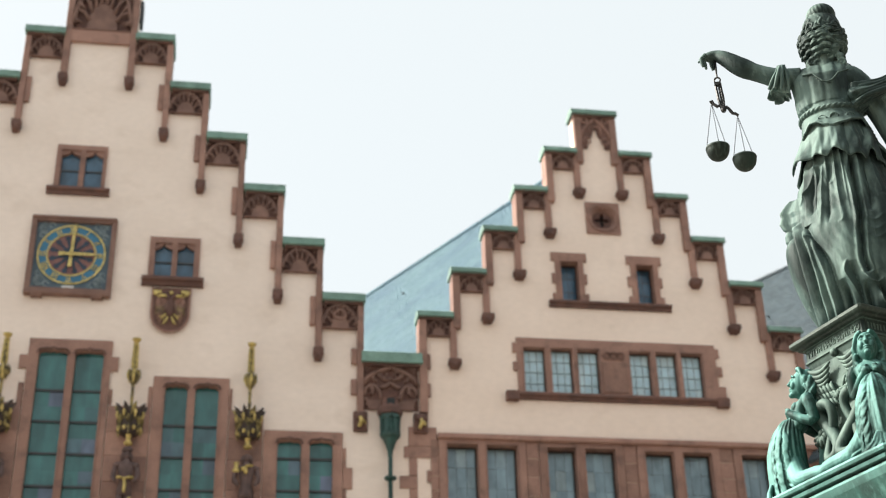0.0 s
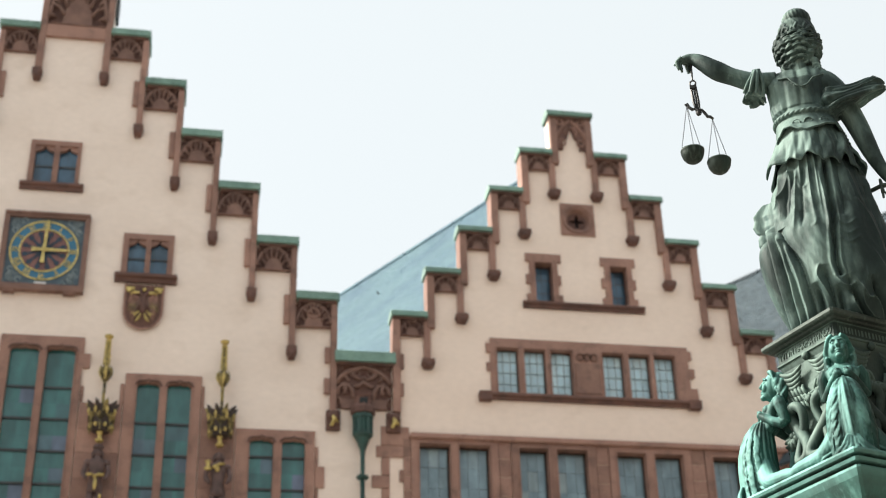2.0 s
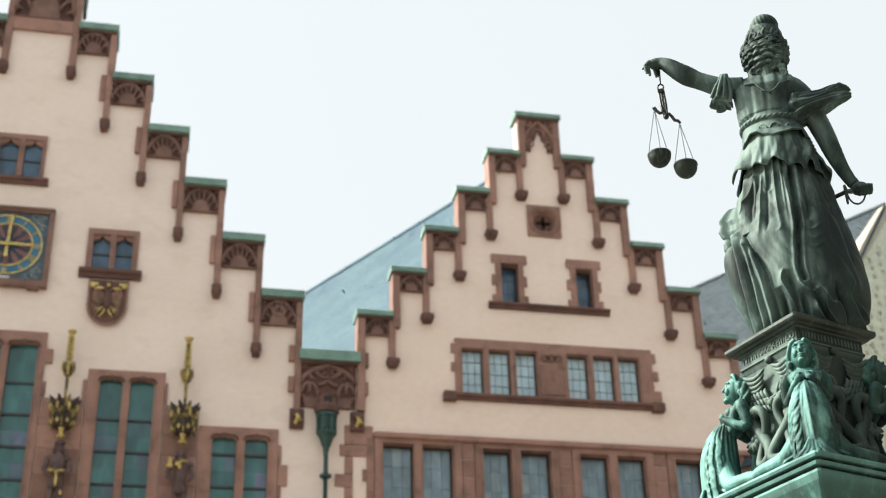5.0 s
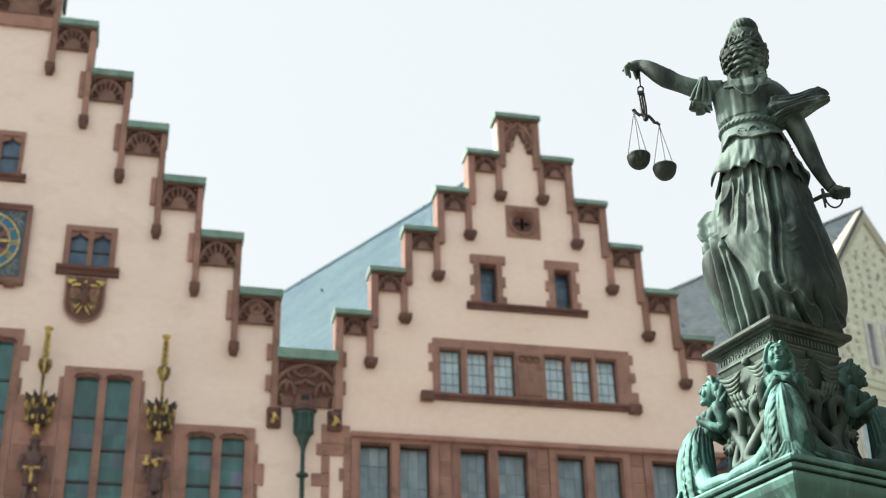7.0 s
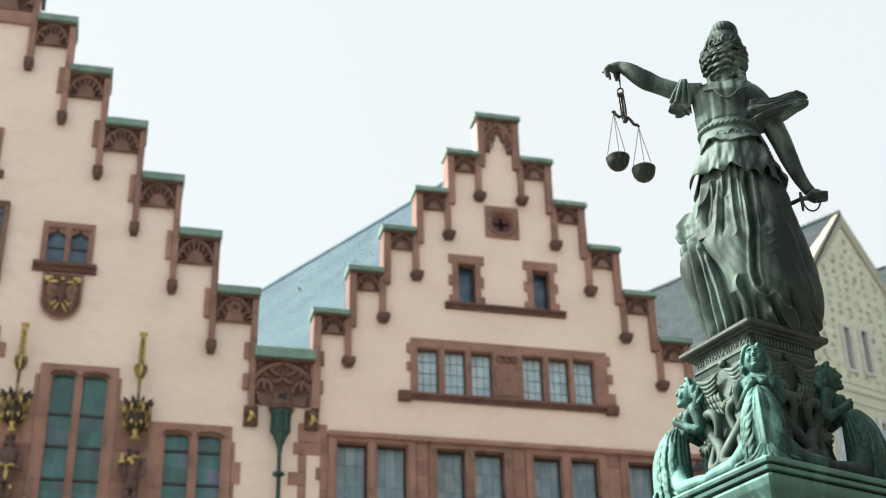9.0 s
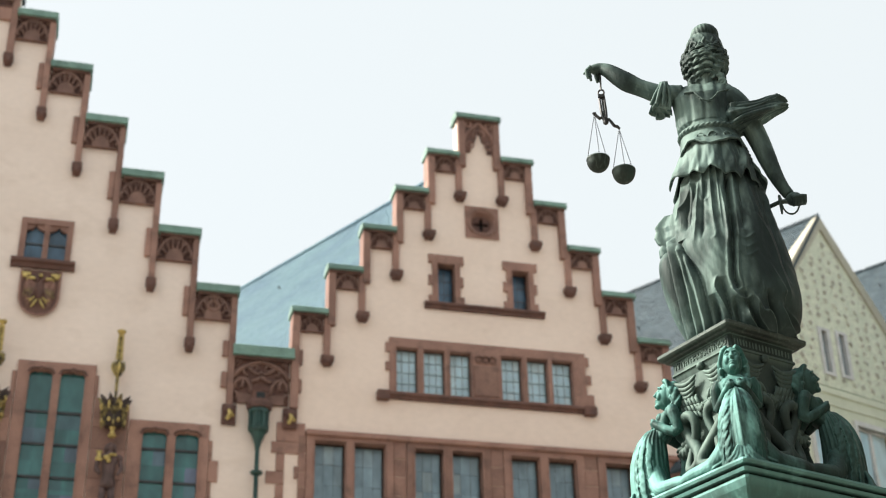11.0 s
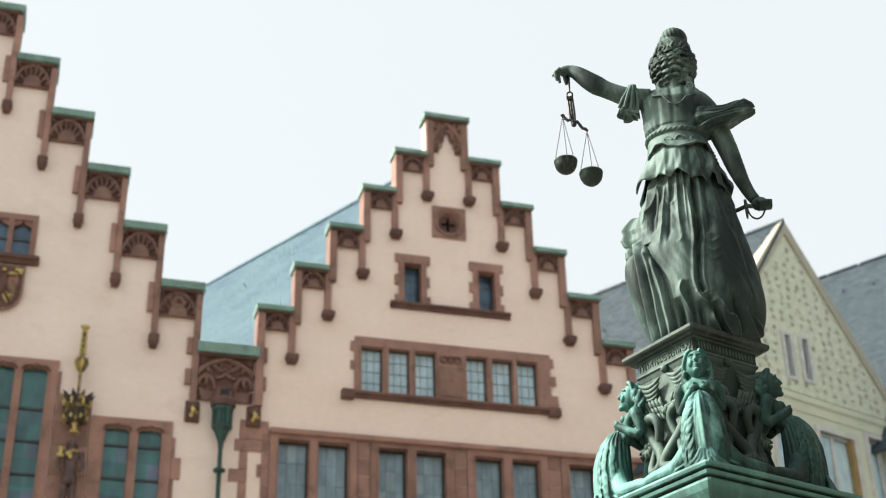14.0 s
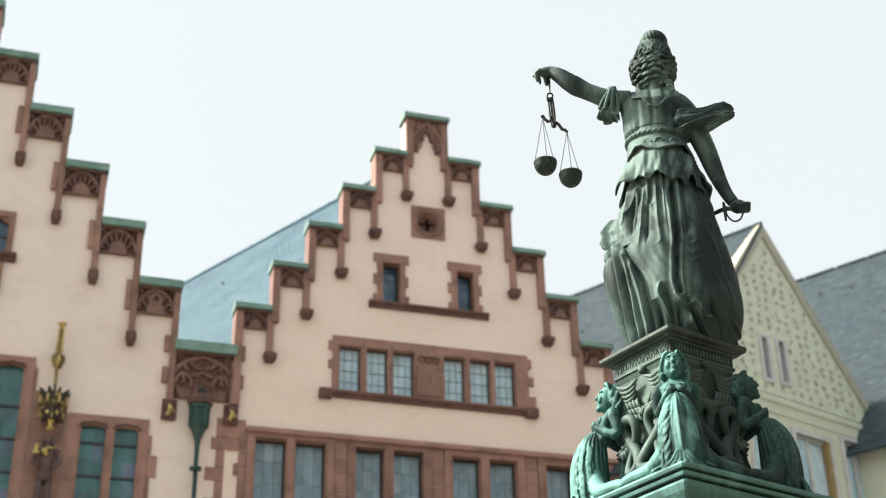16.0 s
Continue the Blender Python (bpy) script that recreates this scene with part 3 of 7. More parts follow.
window(main_house, "tall twin window with teal glass in a sandstone frame", [(-1.84, -0.05, 9.0, 15.67)], TALL2, GLASS_TEAL, rows=[z - 0.01 for z in tall_rows[1:]], head="shoulder", bar=0.026, nx=2, recess=0.11)
window(main_house, "twin window with teal glass in a sandstone frame", [(0.81, 2.68, 9.0, 14.38)], LOW3, GLASS_TEAL, rows=[13.73 - 0.8 * k for k in range(6)], head="shoulder", bar=0.026, nx=2, recess=0.11)
# ashlar between the tall windows, laid in courses
for x0, x1, zt in ((-6.6, -4.83, 14.88), (-2.85, -1.86, 14.88), (-0.03, 0.79, 14.86)):
    z = zt
    while z > 9:
        h = random.uniform(0.5, 0.75)
        if random.random() < 0.5:
            stones(main_house, [(x0, x1, z - h, z)], 0.045, "ashlar_block")
        else:
            xm = x0 + (x1 - x0) * random.uniform(0.35, 0.65)
            stones(main_house, [(x0, xm, z - h, z), (xm, x1, z - h, z)], 0.045, "ashlar_block")
        z -= h
stones(main_house, [(-4.96, -4.83, 14.88, 15.4), (-2.86, -2.78, 14.9, 15.3), (-1.95, -1.85, 14.88, 15.4), (-0.04, 0.03, 14.86, 15.42), (2.69, 2.77, 13.51, 14.0), (2.69, 2.92, 12.98, 13.51), (2.69, 2.78, 12.4, 12.98), (2.69, 2.92, 11.8, 12.4)])
# quoins at the corner by the downpipe
stones(main_house, [(2.87, 3.01, 16.18, 16.6), (2.87, 3.01, 15.37, 15.77)], 0.09)

# ---- the gabled house beside it ----
BX, EX, EZ = 9.57, 0.885, 1.295
gable_house = thing("gabled_house", "step-gabled house front of pale plaster and red sandstone", "building", (BX, FRONT, 0))
gable_house.matrix_world = Matrix.Identity(4)
GCAPS = [(BX + 0.635 + EX * k, 24.16 - EZ * k) for k in range(6)]
SIX = [(x0, x0 + 0.56, 15.62, 16.84) for x0 in (7.2, 7.9, 8.59, 9.94, 10.63, 11.3)]
TWO = [(8.32, 8.79, 18.22, 19.36), (10.35, 10.81, 18.22, 19.36)]
LOW = [(5.19, 5.95, 10.6, 14.19), (6.16, 6.92, 10.6, 14.19), (7.65, 8.37, 10.6, 14.17), (8.59, 9.36, 10.6, 14.17), (10.1, 10.84, 10.6, 14.15), (11.06, 11.8, 10.6, 14.15), (12.56, 13.29, 10.6, 14.13), (13.5, 14.22, 10.6, 14.13)]
ROSE = (9.27, 9.91, 20.42, 21.06)
wall_rects = [(3.86, 15.7, 0, 16.4), (BX - 0.6, BX + 0.6, 0, 24.1)] + [(2 * BX - x + 0.06, x - 0.06, 0, z - 0.1) for x, z in GCAPS]
part("wall", slab(bmesh.new(), wall_rects, [(a - 0.02, b + 0.02, c - 0.02, d + 0.02) for a, b, c, d in SIX + TWO + LOW] + [ROSE], FRONT, FRONT + 0.36), PLASTER_PALE, gable_house, "pale cream plaster wall")
part("inner_wall", box(bmesh.new(), 4.2, 15.5, FRONT + 1.0, FRONT + 1.2, 0, 15.9), ROOM_DARK, gable_house)
part("inner_wall", box(bmesh.new(), 6.6, 12.5, FRONT + 1.0, FRONT + 1.2, 15.9, 17.4), ROOM_DARK, gable_house)
part("inner_wall", box(bmesh.new(), 7.9, 11.2, FRONT + 1.0, FRONT + 1.2, 17.4, 19.8), ROOM_DARK, gable_house)
for side in (1, -1):
    for k, (xo, zt) in enumerate(GCAPS):
        def mx(x):
            return BX + side * (x - BX)

        def two(a, b):
            return tuple(sorted((mx(a), mx(b))))

        inner = xo - EX if k else BX
        if k:
            coping(gable_house, *two(inner - 0.04, xo), zt, 0.17, 0.42)
            fan_panel(gable_house, *two(inner + 0.06, xo - 0.245), zt - 0.66, zt - 0.24, petals=5)
        if k < 5:
            strip(gable_house, *two(xo - 0.24, xo - 0.04), zt - 1.72, zt - 0.22, 0.14, back=0.37)
            strip(gable_house, *two(xo - 0.12, xo + 0.05), zt - 2.65, zt - 1.3, 0.1)
            pendant(gable_house, mx(xo - 0.045), zt - 2.86, 0.32, 0.26)
        else:
            strip(gable_house, *two(xo - 0.24, xo - 0.04), 14.95, zt - 0.22, 0.14, back=0.37)
coping(gable_house, BX - 0.67, BX + 0.63, 24.16, 0.18, 0.42)
bm = bmesh.new()
for s in (-1, 1):
    prism(bm, [(BX + s * 0.4, 24.0), (BX, 24.0), (BX, 23.62), (BX + s * 0.06, 23.5), (BX + s * 0.1, 23.32), (BX + s * 0.22, 23.26), (BX + s * 0.24, 22.95), (BX + s * 0.4, 22.95)], FRONT - 0.08, FRONT + 0.02)
apex = part("tracery_panel", bm, STONE_DARK, gable_house, "pointed blind tracery under the topmost coping")
for s in (-1, 1):
    for pts, r in (([(0.39, 23.28), (0.35, 23.5), (0.22, 23.68), (0.08, 23.82), (0.0, 23.97)], 0.04), ([(p[0], p[1]) for p in arc(0.26, 23.16, 0.1, 0, 360, 14)], 0.025), ([(p[0], p[1]) for p in arc(0.29, 23.84, 0.09, 0, 360, 14)], 0.025), ([(0.0, 23.62), (0.1, 23.66), (0.16, 23.56), (0.15, 23.42)], 0.025)):
        part("tracery_rib", tube(bmesh.new(), [(BX + s * px, FRONT - 0.09, pz) for px, pz in pts], r, 7), STONE, apex, smooth=True)
# the round quatrefoil light
bm = bmesh.new()
slab(bm, [(9.12, 10.05, 20.26, 21.22)], [ROSE], FRONT - 0.05, FRONT + 0.3)
rose = part("rose_window", bm, STONE, gable_house, "square sandstone block with a round quatrefoil opening")
c = (9.59, 20.74)
bm = bmesh.new()
rows = []
for r0, y0 in ((0.43, -0.055), (0.43, -0.085), (0.39, -0.09), (0.37, -0.05), (0.33, -0.03), (0.31, 0.04), (0.27, 0.09)):
    rows.append([(c[0] + r0 * math.cos(2 * math.pi * k / 40), FRONT + y0, c[1] + r0 * math.sin(2 * math.pi * k / 40)) for k in range(40)])
rings(bm, rows, cap=False)
part("round_moulding", bm, STONE, rose, "splayed round moulding", smooth=True)
bm = bmesh.new()
foil = []
for k in range(48):
    a = 2 * math.pi * k / 48
    foil.append((c[0] + (0.135 + 0.075 * math.cos(4 * a)) * math.cos(a), c[1] + (0.135 + 0.075 * math.cos(4 * a)) * math.sin(a)))
pierced(bm, [(c[0] + 0.3 * math.cos(2 * math.pi * k / 40), c[1] + 0.3 * math.sin(2 * math.pi * k / 40)) for k in range(40)], [foil], FRONT + 0.088, FRONT + 0.2)
part("quatrefoil", bm, STONE_DARK, rose)
part("backing", box(bmesh.new(), 9.3, 9.88, FRONT + 0.31, FRONT + 0.35, 20.45, 21.03), ROOM_DARK, rose)
# two gable windows on one sill
for l, ears in ((TWO[0], -1), (TWO[1], 1)):
    x0, x1 = l[0] - 0.14, l[1] + 0.14
    rects = [(x0, x1, 18.2, 19.62), (x0 - 0.1, x1 + 0.1, 19.38, 19.62), (x0 - 0.1, x1 + 0.08, 18.72, 19.0), (x0 - 0.1, x1 + 0.1, 18.2, 18.42)]
    window(gable_house, "single gable window with leaded glass in a sandstone frame", rects, [l], GLASS_BLUE, nx=2, nz=3, bar=0.009, sash=0.03, recess=0.26)
sill(gable_house, 7.96, 11.2, 18.02, 18.2, 0.14)
# the row of six lights
rects = [(7.03, 12.22, 15.57, 17.1), (6.93, 7.03, 16.7, 16.95), (6.93, 7.03, 16.2, 16.42), (12.22, 12.32, 16.75, 17.0), (12.22, 12.36, 16.25, 16.5), (12.22, 12.4, 15.6, 15.95)]
six = window(gable_house, "row of six leaded lights with a carved middle panel", rects, SIX, GLASS_PALE, nx=3, nz=4, bar=0.009, sash=0.028, recess=0.17)
sill(six, 6.72, 12.4, 15.42, 15.58, 0.16, 0.3)
bm = bmesh.new()
box(bm, 9.2, 9.85, FRONT - 0.09, FRONT - 0.055, 15.66, 16.5, 0.02)
for i in range(3):
    ribbon(bm, arc(9.35 + 0.18 * i, 16.68, 0.09, 0, 360, 10), 0.05, FRONT - 0.1, FRONT - 0.055)
part("carved_panel", bm, STONE, six, "carved sandstone panel between the lights")
for x in (7.83, 8.525, 10.565, 11.245):
    bm = bmesh.new()
    box(bm, x - 0.035, x + 0.035, FRONT - 0.1, FRONT - 0.062, 15.6, 16.9, 0.015)
    part("mullion", bm, STONE, six)
# the sandstone storey below
part("string_course", box(bmesh.new(), 4.96, 15.6, FRONT - 0.16, FRONT + 0.02, 14.3, 14.43, 0.02), STONE, gable_house, "moulded sandstone string course")
for i in range(0, 8, 2):
    a, b = LOW[i], LOW[i + 1]
    window(gable_house, "twin window with grey leaded glass in the sandstone storey", [(a[0] - 0.2, b[1] + 0.2, 10.3, 14.3)], [a, b], GLASS_GREY, nx=3, nz=7, bar=0.006, proud=0.07, sash=0.045, recess=0.22)
for x0, x1 in ((4.8, 4.985), (7.13, 7.44), (9.57, 9.89), (12.01, 12.35), (14.43, 15.6)):
    z = 14.3
    part("mortar", box(bmesh.new(), x0 + 0.006, x1 - 0.006, FRONT - 0.034, FRONT + 0.02, 10.3, 14.29), MORTAR, gable_house)
    while z > 10.3:
        h = random.uniform(0.34, 0.5)
        stones(gable_house, [(x0, x1, z - h + 0.014, z)], 0.04, "ashlar_block")
        z -= h
stones(gable_house, [(4.69, 4.84, 16.13, 16.52), (4.69, 4.83, 15.39, 15.73)], 0.09)
stones(gable_house, [(4.26, 4.95, 14.11, 14.6), (4.15, 4.95, 13.81, 14.1), (4.27, 4.47, 13.36, 13.8), (4.04, 4.47, 13.04, 13.35), (4.27, 4.47, 12.6, 13.03), (4.04, 4.47, 12.2, 12.59), (4.7, 4.8, 13.2, 13.5)])

# ---- between the two fronts ----
coping(gable_house, 3.12, 4.62, 16.5, 0.3, 0.9)
# dark ground colour paints the shade behind the ribs
panel = part("tracery_ground", box(bmesh.new(), 3.155, 4.525, FRONT - 0.012, FRONT + 0.1, 15.0, 16.2), STONE_DARK, gable_house, "sunk ground of the tracery")
for s in (-1, 1):
    y = FRONT - 0.06
    # half of the flat ogee arch, a hood over the side eyes, cusps by the inlet, rings and cusps between
    lines = (([(0.67, 15.66), (0.58, 15.82), (0.42, 15.95), (0.24, 16.05), (0.08, 16.1), (0.0, 16.12)], 0.055),
             ([(0.64, 15.36), (0.61, 15.54), (0.5, 15.64), (0.36, 15.6), (0.27, 15.48), (0.24, 15.26)], 0.05),
             ([(0.24, 15.58), (0.12, 15.62), (0.0, 15.72)], 0.045), ([(0.32, 15.95), (0.22, 15.84), (0.08, 15.78), (0.0, 15.84)], 0.04),
             ([(px, pz) for px, pz in arc(0.17, 15.94, 0.075, 0, 360, 12)], 0.022), ([(0.6, 16.14), (0.6, 15.98), (0.5, 16.1), (0.64, 16.12)], 0.03),
             ([(0.47, 15.62), (0.44, 15.5), (0.47, 15.38)], 0.045), ([(0.65, 15.3), (0.55, 15.22), (0.6, 15.1)], 0.04), ([(0.44, 15.9), (0.42, 15.78), (0.34, 15.74)], 0.03))
    for pts, r in lines:
        part("arch_rib", tube(bmesh.new(), [(3.84 + s * px, y, pz) for px, pz in pts], r, 8), STONE_MID, panel, "raised sandstone rib", smooth=True)
    part("jamb", box(bmesh.new(), *sorted((3.84 + s * 0.2, 3.84 + s * 0.56)), FRONT - 0.09, FRONT - 0.013, 15.0, 15.24), STONE_MID, panel)
for x in (3.1, 4.565):
    bm = bmesh.new()
    box(bm, x - 0.17, x + 0.17, FRONT - 0.12, FRONT + 0.01, 14.42, 14.93, 0.02)
    ball(bm, (x, FRONT - 0.15, 14.78), (0.13, 0.1, 0.12))
    tube(bm, [(x - 0.02, FRONT - 0.2, 14.76), (x + 0.02, FRONT - 0.21, 14.64), (x - 0.05, FRONT - 0.18, 14.5)], [0.04, 0.055, 0.045], 8, mi=1)
    tube(bm, [(x + 0.03, FRONT - 0.2, 14.7), (x + 0.11, FRONT - 0.19, 14.58)], [0.035, 0.025], 7, mi=1)
    part("gilded_corbel", bm, [STONE_DARK, GOLD], gable_house, "carved corbel with gilding")

downpipe = thing("downpipe", "green copper downpipe with a lantern-shaped hopper head", "downpipe", (3.8, FRONT, 0))
bm = bmesh.new()
lathe(bm, [(0.14, 14.77), (0.3, 14.79), (0.31, 14.91), (0.28, 14.97), (0.22, 15.04), (0.2, 15.19), (0.22, 15.24)], (0, -0.22, 0), 8)
part("hopper_cap", bm, STONE_DARK, downpipe, "brown stone cap with an inlet")
# no opening here: a black block paints the shade inside the inlet
part("inlet", box(bmesh.new(), -0.1, 0.1, -0.45, -0.38, 14.99, 15.17, 0.02), IRON, downpipe, "black block that paints the inlet's dark hole")
bm = bmesh.new()
lathe(bm, [(0.05, 13.69), (0.07, 13.89), (0.17, 14.17), (0.24, 14.24), (0.25, 14.31), (0.22, 14.34), (0.22, 14.65), (0.26, 14.69), (0.26, 14.77)], (0, -0.22, 0), 8)
hopper = part("hopper", bm, PIPE, downpipe)
for k in range(8):
    a = math.pi * (k + 0.5) / 4
    part("hopper_rib", box(bmesh.new(), 0.23 * math.cos(a) - 0.02, 0.23 * math.cos(a) + 0.02, -0.22 + 0.23 * math.sin(a) - 0.02, -0.22 + 0.23 * math.sin(a) + 0.02, 14.29, 14.71), PIPE, hopper)
for s in (-1, 1):
    part("hopper_bar", box(bmesh.new(), s * 0.07 - 0.012, s * 0.07 + 0.012, -0.46, -0.4, 14.37, 14.63), PIPE, hopper)
part("pipe", tube(bmesh.new(), [(0, -0.22, 13.74), (0, -0.22, 0.0)], 0.055, 10), PIPE, downpipe, smooth=True)
for z in (13.21, 11.4, 9.0, 6.5, 4, 1.5):
    bm = bmesh.new()
    lathe(bm, [(0.06, z - 0.06), (0.14, z - 0.03), (0.15, z), (0.14, z + 0.03), (0.06, z + 0.06)], (0, -0.22, 0), 10)
    box(bm, -0.03, 0.03, -0.22, 0.01, z - 0.02, z + 0.02)
    part("pipe_collar", bm, PIPE, downpipe)

# ---- the clock ----
clock = thing("wall_clock", "square painted clock with a blue dial, gilt numerals and gilt pointers", "clock", (-4.08, FRONT, 18.82))
bm = bmesh.new()
slab(bm, [(-1.03, 1.04, -1.12, 1.05)], [(-0.9, 0.92, -0.94, 0.92)], -0.14, 0.02)
part("clock_frame", bm, STONE_MID, clock, "brown sandstone clock frame")
part("clock_ledge", box(bmesh.new(), -1.03, 1.03, -0.2, 0.0, -1.14, -1.02, 0.02), STONE_MID, clock)
part("clock_hood", box(bmesh.new(), -1.02, 1.03, -0.19, -0.1, 0.98, 1.06, 0.02), STONE_MID, clock)
for x in (-0.72, 0.72):
    part("ledge_bracket", box(bmesh.new(), x - 0.14, x + 0.14, -0.18, 0.0, -1.2, -1.0, 0.02), STONE_MID, clock)
part("dial_ground", box(bmesh.new(), -0.91, 0.93, -0.045, -0.004, -0.95, 0.93), DIAL_GROUND, clock, "grey-blue painted ground")
CZ = 0.02


def disc(bm, r0, r1, y, n=48, cz=CZ):
    """A flat ring with thickness."""
    a = [[Vector((r * math.cos(2 * math.pi * k / n), yy, cz + r * math.sin(2 * math.pi * k / n))) for k in range(n)] for r, yy in ((r0, y), (r1, y), (r1, y + 0.02), (r0, y + 0.02))]
    rows = a + [a[0]]
    return rings(bm, rows, cap=False)


part("chapter_ring", disc(bmesh.new(), 0.57, 0.82, -0.06), DIAL_BLUE, clock, "blue chapter ring")
part("gilt_ring", disc(bmesh.new(), 0.79, 0.83, -0.08), GOLD, clock)
part("gilt_ring", disc(bmesh.new(), 0.57, 0.605, -0.08), GOLD, clock)
part("inner_dial", disc(bmesh.new(), 0.01, 0.58, -0.055), DIAL_RED, clock, "faded red inner dial")
part("dial_centre", disc(bmesh.new(), 0.01, 0.2, -0.062, 24), DIAL_DARK, clock)
for k in range(12):
    a = radians(15 + 30 * k)
    bm = bmesh.new()
    pts = []
    for r, wd in ((0.2, 0.045), (0.32, 0.03), (0.42, 0.045), (0.46, 0.075), (0.52, 0.045), (0.55, 0.0)):
        pts.append((r, wd))
    out = [(r * math.cos(a) - wv * math.sin(a), CZ + r * math.sin(a) + wv * math.cos(a)) for r, wv in pts] + [(r * math.cos(a) + wv * math.sin(a), CZ + r * math.sin(a) - wv * math.cos(a)) for r, wv in reversed(pts[:-1])]
    prism(bm, out, -0.066, -0.05)
    part("dial_ray", bm, DIAL_DARK, clock)
ROMAN = ("XII", "I", "II", "III", "IIII", "V", "VI", "VII", "VIII", "IX", "X", "XI")
for k, text in enumerate(ROMAN):
    bm = bmesh.new()
    widths = {"I": 0.045, "V": 0.095, "X": 0.095}
    total = sum(widths[ch] for ch in text)
    a = -2 * math.pi * k / 12
    x = -total / 2
    for ch in text:
        wd = widths[ch]
        h = 0.07
        strokes = {"I": [((x + wd / 2, -h), (x + wd / 2, h))], "V": [((x + 0.01, h), (x + wd / 2, -h)), ((x + wd - 0.01, h), (x + wd / 2, -h))], "X": [((x + 0.01, h), (x + wd - 0.01, -h)), ((x + wd - 0.01, h), (x + 0.01, -h))]}[ch]
        for s in strokes:
            p = [((sx) * math.cos(a) - (sz + 0.698) * math.sin(a), CZ + sx * math.sin(a) + (sz + 0.698) * math.cos(a)) for sx, sz in s]
            ribbon(bm, p, 0.02, -0.075, -0.055)
        x += wd
    part("numeral", bm, GOLD, clock, "gilt Roman numeral " + text)
for name, a, r1, r0, wd in (("hour_pointer", 90, 0.62, 0.3, 0.085), ("minute_pointer", 2.5, 0.84, 0.36, 0.075)):
    a = radians(90 - a)
    d, nrm = (math.cos(a), math.sin(a)), (-math.sin(a), math.cos(a))
    prof = ((-r0, wd * 0.75), (-r0 + 0.06, wd * 0.6), (-0.05, wd * 0.35), (0.0, wd * 0.7), (0.08, wd * 0.5), (r1 - 0.12, wd * 0.35), (r1, 0.012))
    pts = [(d[0] * r + nrm[0] * q, CZ + d[1] * r + nrm[1] * q) for r, q in prof] + [(d[0] * r - nrm[0] * q, CZ + d[1] * r - nrm[1] * q) for r, q in reversed(prof)]
    part(name, prism(bmesh.new(), pts, -0.13, -0.11), GOLD, clock, "gilt clock pointer")
part("pointer_hub", lathe(bmesh.new(), [(0.07, -0.03), (0.07, 0.03)], (0, 0, 0), 12), GOLD, clock).matrix_basis = pose(0, -0.12, CZ, 90, 0, 0)
for sx, sz in ((-1, 1), (1, 1), (-1, -1), (1, -1)):
    bm = bmesh.new()
    cx, cz = sx * 0.72 + 0.02, CZ + sz * 0.74
    for r in (0.13, 0.08, 0.035):
        ribbon(bm, arc(cx, cz, r, 20, 300, 10), 0.022, -0.06, -0.045)
    ribbon(bm, arc(cx - sx * 0.16, cz + sz * 0.08, 0.07, 0, 270, 8), 0.03, -0.06, -0.045)
    ribbon(bm, arc(cx + sx * 0.05, cz - sz * 0.2, 0.06, 0, 270, 8), 0.03, -0.06, -0.045)
    part("corner_ornament", bm, SCROLL_PAINT, clock, "pale painted corner scroll")
part("plate", box(bmesh.new(), -0.14, 0.14, -0.1, -0.05, -0.94, -0.86), WHITE, clock)

# ---- the shield with the eagle ----
shield = thing("eagle_shield", "round-footed carved shield with a gilded double-headed eagle", "coat of arms", (-1.58, FRONT, 17.43))
pts = [(-0.46, 0.6), (-0.46, -0.1)] + [(-0.46 * math.cos(radians(t)), -0.1 - 0.49 * math.sin(radians(t))) for t in range(15, 180, 15)] + [(0.46, -0.1), (0.46, 0.6)]
part("shield_plate", prism(bmesh.new(), pts, -0.08, 0.01), STONE_DARK, shield)
bm = bmesh.new()
ribbon(bm, pts, 0.05, -0.1, -0.06)
part("shield_rim", bm, STONE, shield)
part("eagle_body", ball(bmesh.new(), (0, -0.1, 0.1), (0.11, 0.06, 0.27), 12, 9), STONE_DARK, shield, "carved body of the eagle", smooth=True)
